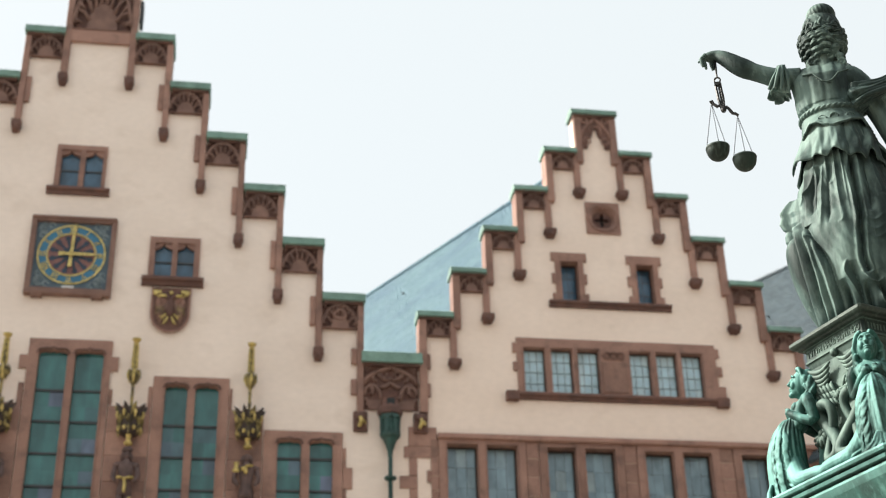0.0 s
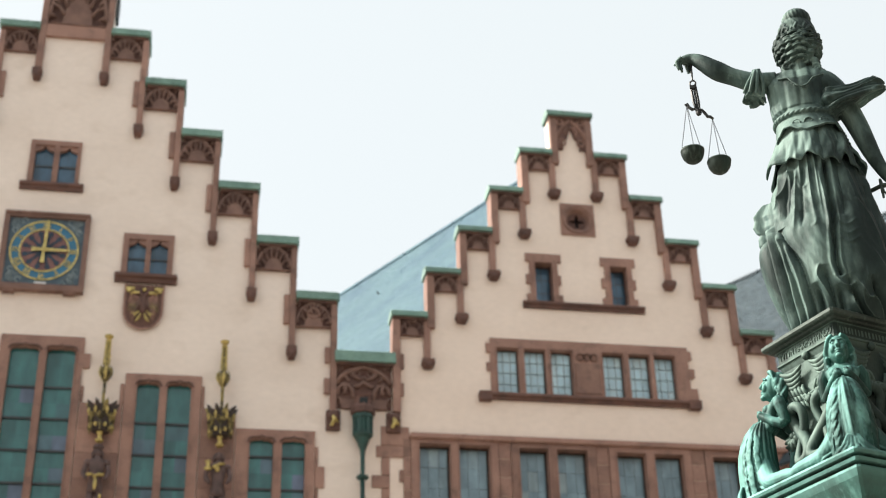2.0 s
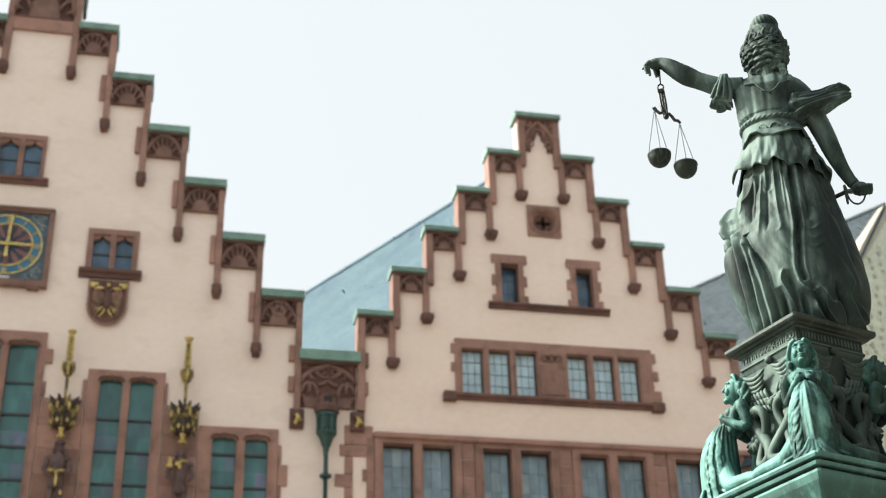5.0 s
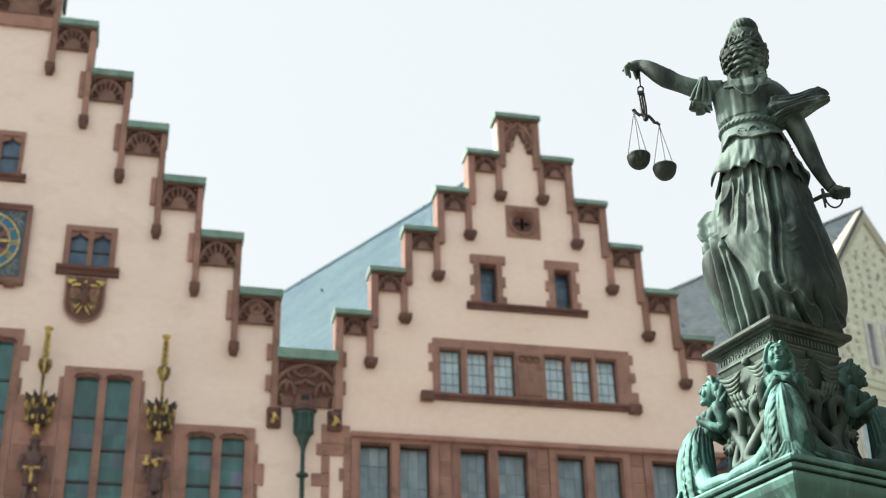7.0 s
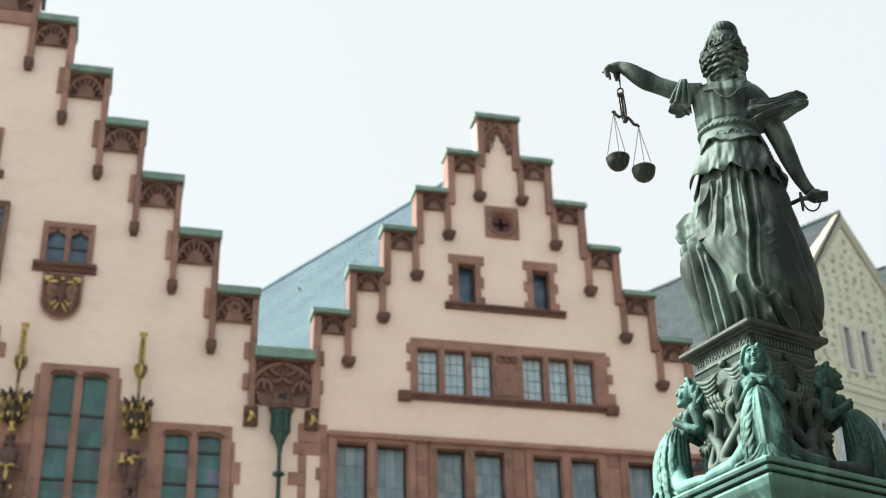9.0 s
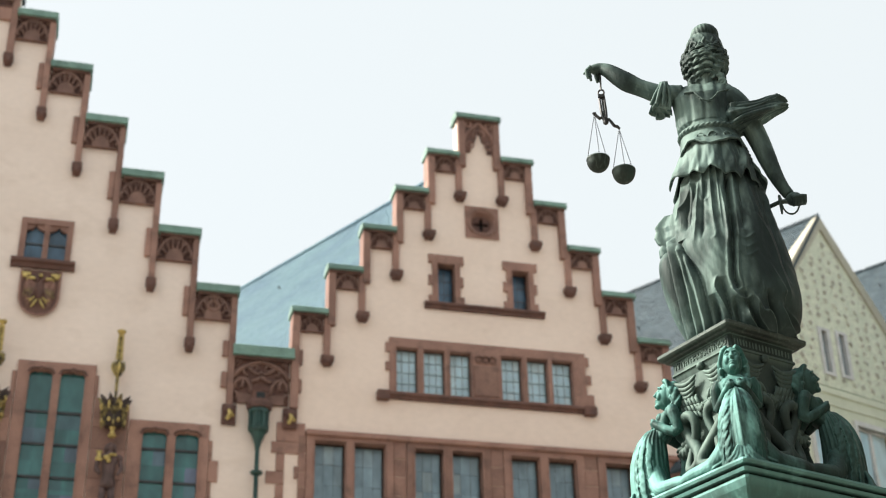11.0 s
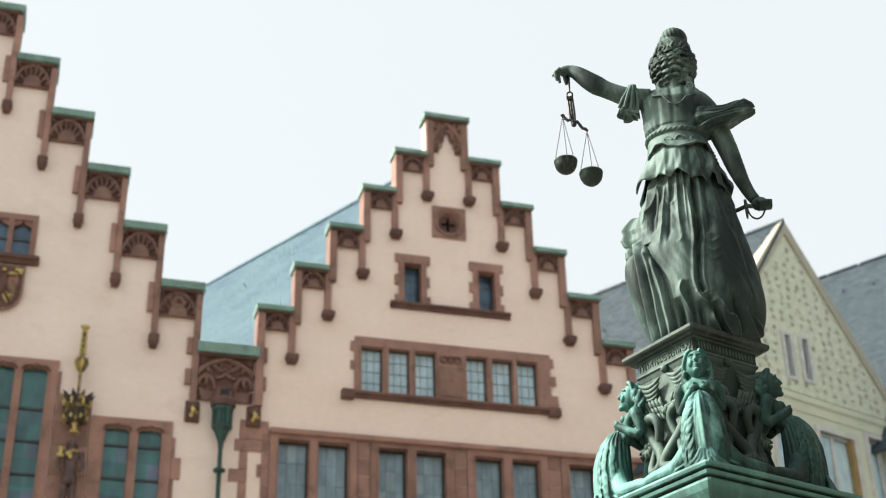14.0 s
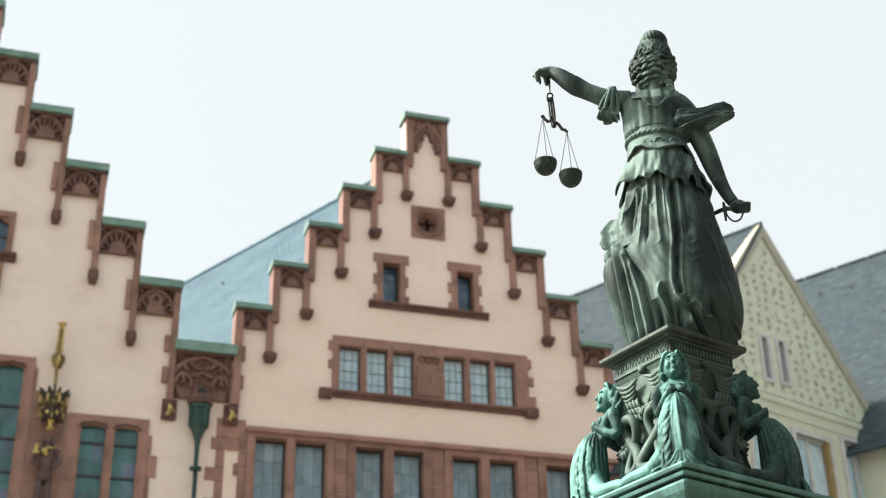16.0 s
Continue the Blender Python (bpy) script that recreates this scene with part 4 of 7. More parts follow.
for s in (-1, 1):
    part("eagle_neck", tube(bmesh.new(), [(s * 0.04, -0.1, 0.26), (s * 0.09, -0.115, 0.36), (s * 0.15, -0.12, 0.42)], [0.055, 0.05, 0.035]), STONE_DARK, shield, smooth=True)
    for k in range(6):
        part("wing_feather", tube(bmesh.new(), [(s * 0.1, -0.09, 0.24 - 0.03 * k), (s * (0.3 - 0.02 * k), -0.1, 0.32 - 0.08 * k), (s * (0.37 - 0.025 * k), -0.1, 0.08 - 0.11 * k)], [0.03, 0.034, 0.012], 6), STONE, shield, smooth=True)
    # gilded crown corner, head with its beak, claw and tail
    bm = bmesh.new()
    box(bm, *sorted((s * 0.24, s * 0.45)), -0.135, -0.08, 0.44, 0.52, 0.012)
    box(bm, *sorted((s * 0.32, s * 0.42)), -0.14, -0.08, 0.38, 0.47, 0.012)
    part("gilt_wing_tip", bm, GOLD, shield, "gilded wing tip")
    bm = bmesh.new()
    box(bm, *sorted((s * 0.1, s * 0.27)), -0.155, -0.1, 0.33, 0.4, 0.014)
    tube(bm, [(s * 0.24, -0.13, 0.37), (s * 0.31, -0.135, 0.335), (s * 0.3, -0.135, 0.29)], [0.035, 0.025, 0.008], 7)
    part("gilt_head", bm, GOLD, shield, "gilded eagle head")
    bm = bmesh.new()
    tube(bm, [(s * 0.1, -0.13, -0.14), (s * 0.17, -0.135, -0.22), (s * 0.26, -0.13, -0.2)], [0.022, 0.028, 0.01], 7)
    tube(bm, [(s * 0.15, -0.13, -0.2), (s * 0.2, -0.135, -0.3)], [0.024, 0.008], 7)
    part("gilt_claw", bm, GOLD, shield, "gilded claw")
    part("gilt_tail", tube(bmesh.new(), [(s * 0.04, -0.12, -0.2), (s * 0.09, -0.13, -0.32), (s * 0.16, -0.125, -0.42)], [0.02, 0.035, 0.012], 7), GOLD, shield)
    for k in range(4):
        part("gilt_feather", tube(bmesh.new(), [(s * (0.14 + 0.06 * k), -0.13, 0.12 - 0.02 * k), (s * (0.19 + 0.055 * k), -0.135, -0.04 - 0.03 * k), (s * (0.2 + 0.045 * k), -0.13, -0.16 + 0.01 * k)], [0.008, 0.013, 0.005], 6), GOLD_OLD, shield)
part("gilt_orb", ball(bmesh.new(), (0, -0.13, 0.45), (0.05, 0.04, 0.05), 8, 6), GOLD, shield)


# ---- gilded canopies over the front's figures ----
def canopy(x):
    ob = thing("gilded_canopy", "slender gilded Gothic canopy with a crocketed spire", "canopy", (x, FRONT, 13.9), "canopies on the town hall front")
    y = -0.26
    bm = bmesh.new()
    lathe(bm, [(0.035, 0.85), (0.04, 1.5), (0.05, 1.62), (0.06, 1.8), (0.05, 2.1), (0.035, 2.5)], (0, y, 0), 8)
    spire = part("spire", bm, GOLD_OLD, ob, "tarnished gilt spire")
    for i in range(8):
        for s in (-1, 1):
            part("crocket", tube(bmesh.new(), [(s * 0.03, y - 0.02, 1.86 + i * 0.083), (s * (0.07 - 0.003 * i), y - 0.04, 1.88 + i * 0.083), (s * (0.066 - 0.003 * i), y - 0.04, 1.92 + i * 0.083)], [0.028, 0.03, 0.016], 6), GOLD, spire)
    bm = bmesh.new()
    lathe(bm, [(0.03, 2.46), (0.05, 2.5), (0.03, 2.53), (0.09, 2.57), (0.11, 2.62), (0.08, 2.64), (0.02, 2.62)], (0, y, 0), 10)
    part("finial", bm, GOLD, ob, "bright gilt finial cup")
    bm = bmesh.new()
    lathe(bm, [(0.04, 1.42), (0.09, 1.5), (0.13, 1.62), (0.14, 1.74), (0.1, 1.8), (0.04, 1.84)], (0, y, 0), 10)
    bud = part("finial_bud", bm, GOLD_OLD, ob)
    for k in range(7):
        a = 2 * math.pi * k / 7 + 0.3
        part("bud_leaf", tube(bmesh.new(), [(0.06 * math.cos(a), y + 0.06 * math.sin(a), 1.48), (0.14 * math.cos(a), y + 0.14 * math.sin(a), 1.66), (0.15 * math.cos(a), y + 0.15 * math.sin(a), 1.8)], [0.025, 0.036, 0.012], 6), GOLD if k % 2 else GOLD_OLD, bud)
    bm = bmesh.new()
    lathe(bm, [(0.12, 0.16), (0.22, 0.2), (0.27, 0.5), (0.22, 0.66), (0.12, 0.84), (0.05, 0.92)], (0, y + 0.04, 0), 8)
    box(bm, -0.12, 0.12, y, 0.01, 0.25, 0.8)
    body = part("canopy_body", bm, WOOD_DARK, ob, "dark canopy body")
    # dark pointed leaves that crown the basket
    for k in range(9):
        a = 2 * math.pi * k / 9 + 0.17
        c_, s_ = math.cos(a), math.sin(a)
        part("gablet", tube(bmesh.new(), [(0.14 * c_, y + 0.14 * s_, 0.58), (0.24 * c_, y + 0.22 * s_, 0.74), (0.33 * c_, y + 0.28 * s_, 0.83), (0.39 * c_, y + 0.32 * s_, 0.9)], [0.05, 0.075, 0.05, 0.01], 6, 0.4), GOLD_OLD if k % 3 == 1 else WOOD_DARK, body)
    # rosettes with hanging leaves
    for k in range(7):
        a = 2 * math.pi * k / 7 + 0.22
        px, py = 0.275 * math.cos(a), y + 0.03 + 0.25 * math.sin(a)
        bm = bmesh.new()
        ball(bm, (px, py, 0.52), (0.05, 0.05, 0.055), 7, 5)
        for j in range(6):
            t = 2 * math.pi * j / 6
            ball(bm, (px - 0.075 * math.sin(a) * math.cos(t), py + 0.075 * math.cos(a) * math.cos(t), 0.52 + 0.085 * math.sin(t)), 0.034, 6, 4)
        part("rosette", bm, GOLD_OLD, body)
        part("gilt_leaf", tube(bmesh.new(), [(px, py, 0.42), (px * 1.02, py, 0.3), (px * 0.9, py, 0.14)], [0.02, 0.04, 0.012], 6), GOLD_OLD, body)
        a += math.pi / 7
        part("gilt_knob", ball(bmesh.new(), (0.25 * math.cos(a), y + 0.03 + 0.23 * math.sin(a), 0.3), (0.045, 0.045, 0.06), 7, 5), GOLD, body)
        part("gilt_leaf", tube(bmesh.new(), [(0.3 * math.cos(a), y + 0.27 * math.sin(a), 0.72), (0.31 * math.cos(a), y + 0.28 * math.sin(a), 0.65), (0.29 * math.cos(a), y + 0.26 * math.sin(a), 0.54)], [0.022, 0.04, 0.015], 6), GOLD, body)
    bm = bmesh.new()
    lathe(bm, [(0.02, -0.1), (0.09, -0.07), (0.1, -0.02), (0.05, 0.02), (0.05, 0.1), (0.09, 0.18)], (0, y, 0), 10)
    part("pendant", bm, GOLD, ob, "bright gilt pendant")
    return ob


for x in (-5.3, -2.3, 0.44):
    canopy(x)


# ---- figures on the front: plain shapes of stone ----
def facade_figure(x, label, gilt, headgear):
    """One mesh: robed figure on a console, z down from the head."""
    bm = bmesh.new()
    y, zt = -0.26, 13.72
    rows = []
    for z, rx, ry in ((zt - 1.12, 0.16, 0.13), (zt - 1.0, 0.165, 0.135), (zt - 0.78, 0.125, 0.11), (zt - 0.6, 0.155, 0.13), (zt - 0.42, 0.19, 0.13), (zt - 0.34, 0.17, 0.11), (zt - 0.29, 0.08, 0.08), (zt - 0.24, 0.06, 0.06)):
        rows.append([(rx * math.cos(2 * math.pi * k / 28) * (1 + 0.09 * math.cos(7 * 2 * math.pi * k / 28) * (z < zt - 0.8)), y + ry * math.sin(2 * math.pi * k / 28), z) for k in range(28)])
    rings(bm, rows)
    ball(bm, (0, y, zt - 0.15), (0.085, 0.1, 0.115))
    for s in (-1, 1):
        ball(bm, (s * 0.215, y, zt - 0.4), (0.085, 0.09, 0.075))
        tube(bm, [(s * 0.23, y, zt - 0.42), (s * 0.28, y - 0.02, zt - 0.64), (s * 0.26, y - 0.06, zt - 0.72), (s * 0.2, y - 0.15, zt - 0.84)], [0.058, 0.052, 0.06, 0.04], 8)
        tube(bm, [(s * 0.06, y + 0.02, zt - 0.08), (s * 0.1, y + 0.01, zt - 0.18), (s * 0.1, y + 0.02, zt - 0.28)], [0.04, 0.045, 0.03], 7)
        tube(bm, [(s * 0.09, y, zt - 1.1), (s * 0.11, y - 0.03, zt - 1.45), (s * 0.1, y - 0.01, zt - 1.55), (s * 0.11, y, zt - 1.95), (s * 0.13, y - 0.1, zt - 2.08)], [0.085, 0.07, 0.078, 0.055, 0.055], 8)
    lathe(bm, [(0.05, zt - 2.7), (0.2, zt - 2.5), (0.26, zt - 2.25), (0.26, zt - 2.08)], (0, y, 0), 8)
    box(bm, -0.15, 0.15, y, 0.0, zt - 2.4, zt - 1.9)
    for bx, bz, rx, rz in gilt:
        ball(bm, (bx, y - 0.17, zt + bz), (rx, 0.05, rz), 8, 5, mi=1)
    if headgear:
        lathe(bm, [(0.1, zt - 0.08), (0.13, zt - 0.02), (0.09, zt + 0.03), (0.02, zt + 0.05)], (0, y, 0), 10)
    ob = part("facade_statue", bm, [SOOT_STONE, GOLD], None, smooth=True)
    ob.location = (x, FRONT, 0)
    return tagged(ob, label, "statue", "statues on the town hall front")


facade_figure(-2.3, "plain sandstone figure with a gilded belt and sash", [(-0.12, -0.74, 0.09, 0.04), (0, -0.78, 0.06, 0.05), (0.12, -0.74, 0.09, 0.04), (0.01, -0.95, 0.045, 0.16), (0.14, -1.25, 0.04, 0.06)], True)
facade_figure(0.44, "plain sandstone figure holding gilded pieces", [(-0.24, -0.42, 0.05, 0.12), (-0.24, -0.5, 0.1, 0.05), (-0.24, -0.33, 0.08, 0.03), (-0.06, -0.45, 0.09, 0.06), (0.06, -0.38, 0.1, 0.035), (-0.02, -0.52, 0.05, 0.06)], False)
facade_figure(-5.3, "plain sandstone figure under a gilded canopy", [(0, -0.74, 0.12, 0.04)], True)


# ---- roofs behind ----
def roof_sheet(parent, name, corners, thick, mat, label, rows, along=None):
    """A slate slope: corners eave start, eave end, ridge end, ridge start; laid in courses that overlap."""
    a, b, c_, d = [Vector(p) for p in corners]
    nrm = (b - a).cross(d - a).normalized()
    if nrm.z < 0:
        nrm = -nrm
    # slates laid in slanting overlapping courses, each its own piece of the one sheet
    run, up_ = b - a, d - a
    n = max(8, int(run.length / (1.6 * up_.length / rows)))
    rnd = random.Random(rows)
    verts, faces = [], []
    for q in (a, b, c_, d):
        verts.append(tuple(q - nrm * thick))
    for q in (a, b, c_, d):
        verts.append(tuple(q - nrm * 0.012))
    faces += [(3, 2, 1, 0), (4, 5, 6, 7), (0, 1, 5, 4), (1, 2, 6, 5), (2, 3, 7, 6), (3, 0, 4, 7)]
    for i in range(rows):
        for j in range(-2, n + 1):
            p = []
            off = rnd.uniform(-0.05, 0.05) + 0.5 * (i % 2)
            lift = 0.011 + rnd.uniform(-0.002, 0.004)
            for u, v, h_ in ((j + off, i - 0.12, lift), (j + off + 0.97, i + 0.1, lift), (j + off + 0.97, i + 1.12, 0.0), (j + off, i + 1.0, 0.0)):
                u, v = min(1, max(0, u / n)), min(1, max(0, v / rows))
                p.append(a.lerp(b, u).lerp(d.lerp(c_, u), v) + nrm * h_)
            if (p[1] - p[0]).length < 0.03:
                continue
            k = len(verts)
            verts += [tuple(q) for q in p] + [tuple(q - nrm * 0.014) for q in p[:2]]
            faces += [(k, k + 1, k + 2, k + 3), (k, k + 4, k + 5, k + 1)]
    me = bpy.data.meshes.new(name)
    me.from_pydata(verts, [], faces)
    me.materials.append(mat)
    ob = new(name, me)
    ob.parent = parent
    tagged(ob, label, kind="stuff")
    # snow hooks and a ridge roll
    h = bmesh.new()
    for i in range(26):
        q = a.lerp(b, random.uniform(0.02, 0.98)).lerp(d.lerp(c_, random.uniform(0.02, 0.98)), random.uniform(0.1, 0.9))
        tube(h, [q, q + nrm * 0.1 + Vector((0, 0, 0.05))], 0.022, 5)
    part("roof_hook", h, LEAD, ob)
    r = bmesh.new()
    n = max(3, int((c_ - d).length / 1.2))
    for i in range(n):
        p, q = d.lerp(c_, i / n), d.lerp(c_, (i + 0.93) / n)
        tube(r, [p + nrm * 0.02, q + nrm * 0.02], 0.07, 6)
    part("ridge_roll", r, mat, ob)
    return ob


def skewed_roof(parent, apex, back, run, fall, direction, mat, label, rows, sides=(1, -1)):
    """A saddle roof whose ridge runs back from the apex at an angle to the front."""
    d = Vector((math.cos(radians(direction)), math.sin(radians(direction)), 0))
    apex = Vector(apex)
    left = Vector((-d.y, d.x, 0))
    far = apex + d * back
    for s in sides:
        e0 = apex + left * run * s + d * (run * s * math.tan(radians(direction - 90))) - Vector((0, 0, fall))
        e1 = far + left * run * s - Vector((0, 0, fall))
        roof_sheet(parent, "roof", (e0, e1, far, apex), 0.08, mat, label, rows)


skewed_roof(gable_house, (9.57, 32.75, 23.33), 22, 5.7, 9.6, 119.2, SLATE_PALE, "blue-grey slate roof with the sky's sheen painted into its colour", 110)

# ---- the ornamented house with the plain gable ----
AL = 20.0
corner_house = thing("ornamented_house", "pale green house with a steep ornamented gable", "building")
corner_house.matrix_world = pose(20.5, 33.5, 0, 0, 0, AL)
FRONT_KEEP, FRONT = FRONT, 0.0
gx, gz, gw, gb = 0.17, 23.24, 4.35, 17.45
SM = [(-0.58, -0.24, 17.9, 19.2), (0.16, 0.5, 17.95, 19.25)]
BIG = [(-1.5, -0.1, 13.2, 16.2), (0.35, 1.85, 13.2, 16.42), (2.5, 3.85, 13.2, 16.66)]
bm = bmesh.new()
slab(bm, [(-4.3, 4.55, 0, gb - 0.1)], BIG, 0, 0.5)
part("wall", bm, CREAM, corner_house, "cream and pale green rendered wall")
bm = bmesh.new()
slope = (gz - gb) / gw
hw = gw - 0.25
pierced(bm, [(gx - hw, gb), (gx + hw, gb), (gx, gz - 0.35)], [[(l[0], l[2]), (l[1], l[2]), (l[1], l[3]), (l[0], l[3])] for l in SM], 0.0, 0.45)
gable = part("gable", bm, ROUGHCAST, corner_house, "gable covered in small carved ornaments")
random.seed(11)
knots = bmesh.new()
for i in range(20):
    level = gb + 0.25 + i * 0.28
    hw = (gz - 0.6 - level) / slope
    nx = int(2 * hw / 0.38)
    for j in range(nx):
        z = level
        x = gx - hw + (j + 0.5 + 0.5 * (i % 2)) * 2 * hw / max(nx, 1)
        if abs(x - gx) > hw or (17.75 < z < 19.4 and -0.8 < x < 0.75):
            continue
        x, z = x + random.uniform(-0.07, 0.07), z + random.uniform(-0.06, 0.06)
        turn = random.uniform(0, 6.28)
        for k in range(4):
            a = turn + 1.6 * k + random.uniform(-0.3, 0.3)
            r = random.uniform(0.05, 0.085)
            tube(knots, [(x, -0.004, z), (x + 0.6 * r * math.cos(a), -0.03, z + 0.6 * r * math.sin(a)), (x + 1.5 * r * math.cos(a), -0.004, z + 1.5 * r * math.sin(a))], [0.012, random.uniform(0.025, 0.04), 0.008], 6)
tagged(part("carved_ornament", knots, ORNAMENT, gable), kind="stuff")
for s in (-1, 1):
    bm = bmesh.new()
    pts = [(gx, gz), (gx + s * (gw + 0.15), gb - 0.2), (gx + s * (gw - 0.1), gb - 0.2), (gx, gz - 0.4)]
    prism(bm, pts, -0.08, 0.4)
    part("verge_board", bm, VERGE, corner_house, "pale verge moulding")
    bm = bmesh.new()
    prism(bm, [(gx, gz - 0.4), (gx + s * (gw - 0.1), gb - 0.2), (gx + s * (gw - 0.17), gb - 0.2), (gx, gz - 0.5)], -0.08, 0.02)
    part("verge_moulding", bm, VERGE, corner_house, "thin moulding under the verge")
part("cornice", box(bmesh.new(), -4.3, 4.6, -0.1, 0.05, gb - 0.3, gb - 0.08, 0.03), CREAM, corner_house)
part("frieze", box(bmesh.new(), -4.3, 4.56, -0.04, 0.02, 16.85, gb - 0.3), CREAM, corner_house)
for l in SM:
    bm = bmesh.new()
    slab(bm, [(l[0] - 0.07, l[1] + 0.07, l[2] - 0.1, l[3] + 0.08)], [(l[0] + 0.05, l[1] - 0.05, l[2], l[3])], -0.06, 0.3)
    win = part("window", bm, WHITE, corner_house, "narrow gable window with a white frame")
    glaze(win, l[0] + 0.05, l[1] - 0.05, l[2], l[3], 1, 1, GLASS_GREY, 0.1)
for l in BIG:
    bm = bmesh.new()
    slab(bm, [(l[0] - 0.12, l[1] + 0.12, l[2] - 0.1, l[3] + 0.14)], [(l[0], l[1], l[2], l[3])], -0.09, 0.25)
    win = part("window", bm, WHITE, corner_house, "broad window with a white frame and white bars")
    bm = bmesh.new()
    xm = (l[0] + l[1]) / 2 - 0.1
    box(bm, xm - 0.05, xm + 0.05, 0.05, 0.13, l[2], l[3])
    box(bm, l[0], l[0] + 0.07, 0.05, 0.13, l[2], l[3])
    box(bm, l[0], l[1], 0.05, 0.13, l[3] - 0.07, l[3])
    part("window_bar", bm, WHITE, win)
    part("shutter_post", box(bmesh.new(), l[1] - 0.14, l[1], -0.05, 0.13, l[2], l[3]), OCHRE, win, "ochre wooden post")
    glaze(win, l[0], l[1], l[2], l[3], 2, 1, GLASS_PALE, 0.16)
part("inner_wall", box(bmesh.new(), -4.2, 4.4, 1.2, 1.3, 0, gb), ROOM_DARK, corner_house)
part("side_wall", box(bmesh.new(), 4.1, 4.55, 0.5, 14, 0, gb - 0.3), CREAM, corner_house)
FRONT = FRONT_KEEP
# its roof, and the roof of the house beyond
a20 = radians(AL)
skewed_roof(corner_house, (gx, -0.1, gz - 0.06), 30, 6.3, 9.2, 122.0 - AL, SLATE, "dark blue-grey slate roof", 80, (1,))
skewed_roof(corner_house, (gx, 0.1, gz - 0.03), 30, 6.3, 9.2, 122.0 - AL, SLATE, "dark blue-grey slate roof", 80, (-1,))
far_house = thing("neighbouring_house", "house with a long dark slate roof beyond the ornamented gable", "building")
ridge_a, ridge_b = Vector((21.5, 47.0, 25.3)), Vector((35.0, 26.9, 25.3))
fall = Vector((-0.83, -0.557, 0)) * 5.6
roof_sheet(far_house, "roof", (ridge_a + fall + Vector((0, 0, -9)), ridge_b + fall + Vector((0, 0, -9)), ridge_b, ridge_a), 0.08, SLATE, "dark blue-grey slate roof", 64)
roof_sheet(far_house, "roof", (ridge_a - fall + Vector((0, 0, -9)), ridge_b - fall + Vector((0, 0, -9)), ridge_b, ridge_a), 0.08, SLATE, "dark blue-grey slate roof", 12)
bm = bmesh.new()
base = [ridge_a + fall * 0.9, ridge_b + fall * 0.9, ridge_b - fall * 0.9, ridge_a - fall * 0.9]
rings(bm, [[(v.x, v.y, z) for v in base] for z in (0.0, 16.6)])
part("wall", bm, CREAM, far_house)

# ---- the fountain: pedestal and figures ----
AZ, DIST, RHO = 27.2, 7.37, 17.8
FX, FY = DIST * math.sin(radians(AZ)), DIST * math.cos(radians(AZ))
pedestal = thing("fountain_pedestal", "green bronze pedestal of a fountain, square, with mouldings and an inscription", "pedestal", (FX, FY, 0))
pedestal.rotation_euler = (0, 0, radians(RHO))


def square_lathe(bm, profile, bevel=0.0):
    """profile: (half side, z) from bottom to top."""
    rows = []
    for h, z in profile:
        c_ = min(0.012, h * 0.05)
        rows.append([(h - c_, -h, z), (h, -h + c_, z), (h, h - c_, z), (h - c_, h, z), (-h + c_, h, z), (-h, h - c_, z), (-h, -h + c_, z), (-h + c_, -h, z)])
    return rings(bm, rows)


part("cornice", square_lathe(bmesh.new(), [(0.245, 4.838), (0.262, 4.842), (0.268, 4.852), (0.285, 4.858), (0.292, 4.868), (0.292, 4.884), (0.28, 4.892), (0.27, 4.9)]), BRONZE_DARK, pedestal, "dark bronze cornice")
frieze = part("frieze", square_lathe(bmesh.new(), [(0.232, 4.752), (0.24, 4.756), (0.24, 4.766), (0.233, 4.77), (0.233, 4.832), (0.243, 4.838)]), BRONZE_PLINTH, pedestal, "bronze frieze with raised letters")
part("pedestal_body", square_lathe(bmesh.new(), [(0.34, 3.98), (0.3, 4.04), (0.268, 4.12), (0.242, 4.24), (0.226, 4.4), (0.22, 4.6), (0.222, 4.72), (0.232, 4.752)]), BRONZE_PLINTH, pedestal, "green bronze pedestal body")
part("base_slab", square_lathe(bmesh.new(), [(0.36, 3.45), (0.38, 3.6), (0.41, 3.7), (0.46, 3.8), (0.5, 3.87), (0.512, 3.905), (0.51, 3.918), (0.485, 3.92), (0.485, 3.93), (0.525, 3.934), (0.53, 3.95), (0.505, 3.954), (0.505, 3.962), (0.54, 3.966), (0.545, 3.98), (0.54, 3.992), (0.525, 4.0)]), VERDIGRIS, pedestal, "verdigris bronze base slab with mouldings")
part("stem", square_lathe(bmesh.new(), [(0.7, 0.0), (0.7, 0.5), (0.55, 0.6), (0.45, 0.9), (0.38, 1.6), (0.36, 3.0), (0.36, 3.5)]), VERDIGRIS, pedestal)


def lettering(body, rot, width, z, size):
    """Raised capitals on a side of the frieze."""
    cu = bpy.data.curves.new("letters", "FONT")
    cu.body, cu.size, cu.extrude = body, size, 0.0025
    cu.align_x, cu.align_y = "CENTER", "CENTER"
    tmp = bpy.data.objects.new("letters", cu)
    me = bpy.data.meshes.new_from_object(tmp)
    bpy.data.objects.remove(tmp)
    xs = [v.co.x for v in me.vertices]
    k = width / (max(xs) - min(xs))
    for v in me.vertices:
        v.co.x *= k
    me.materials.append(BRONZE_PLINTH)
    ob = new("inscription", me)
    ob.parent = frieze
    ob.matrix_basis = pose(0, 0, 0, 0, 0, rot) @ pose(0, -0.2355, z, 90, 0, 0)
    return tagged(ob, "raised capitals reading " + body)


lettering("TVTVM MAXIMA MVNDO", -90, 0.42, 4.801, 0.055)


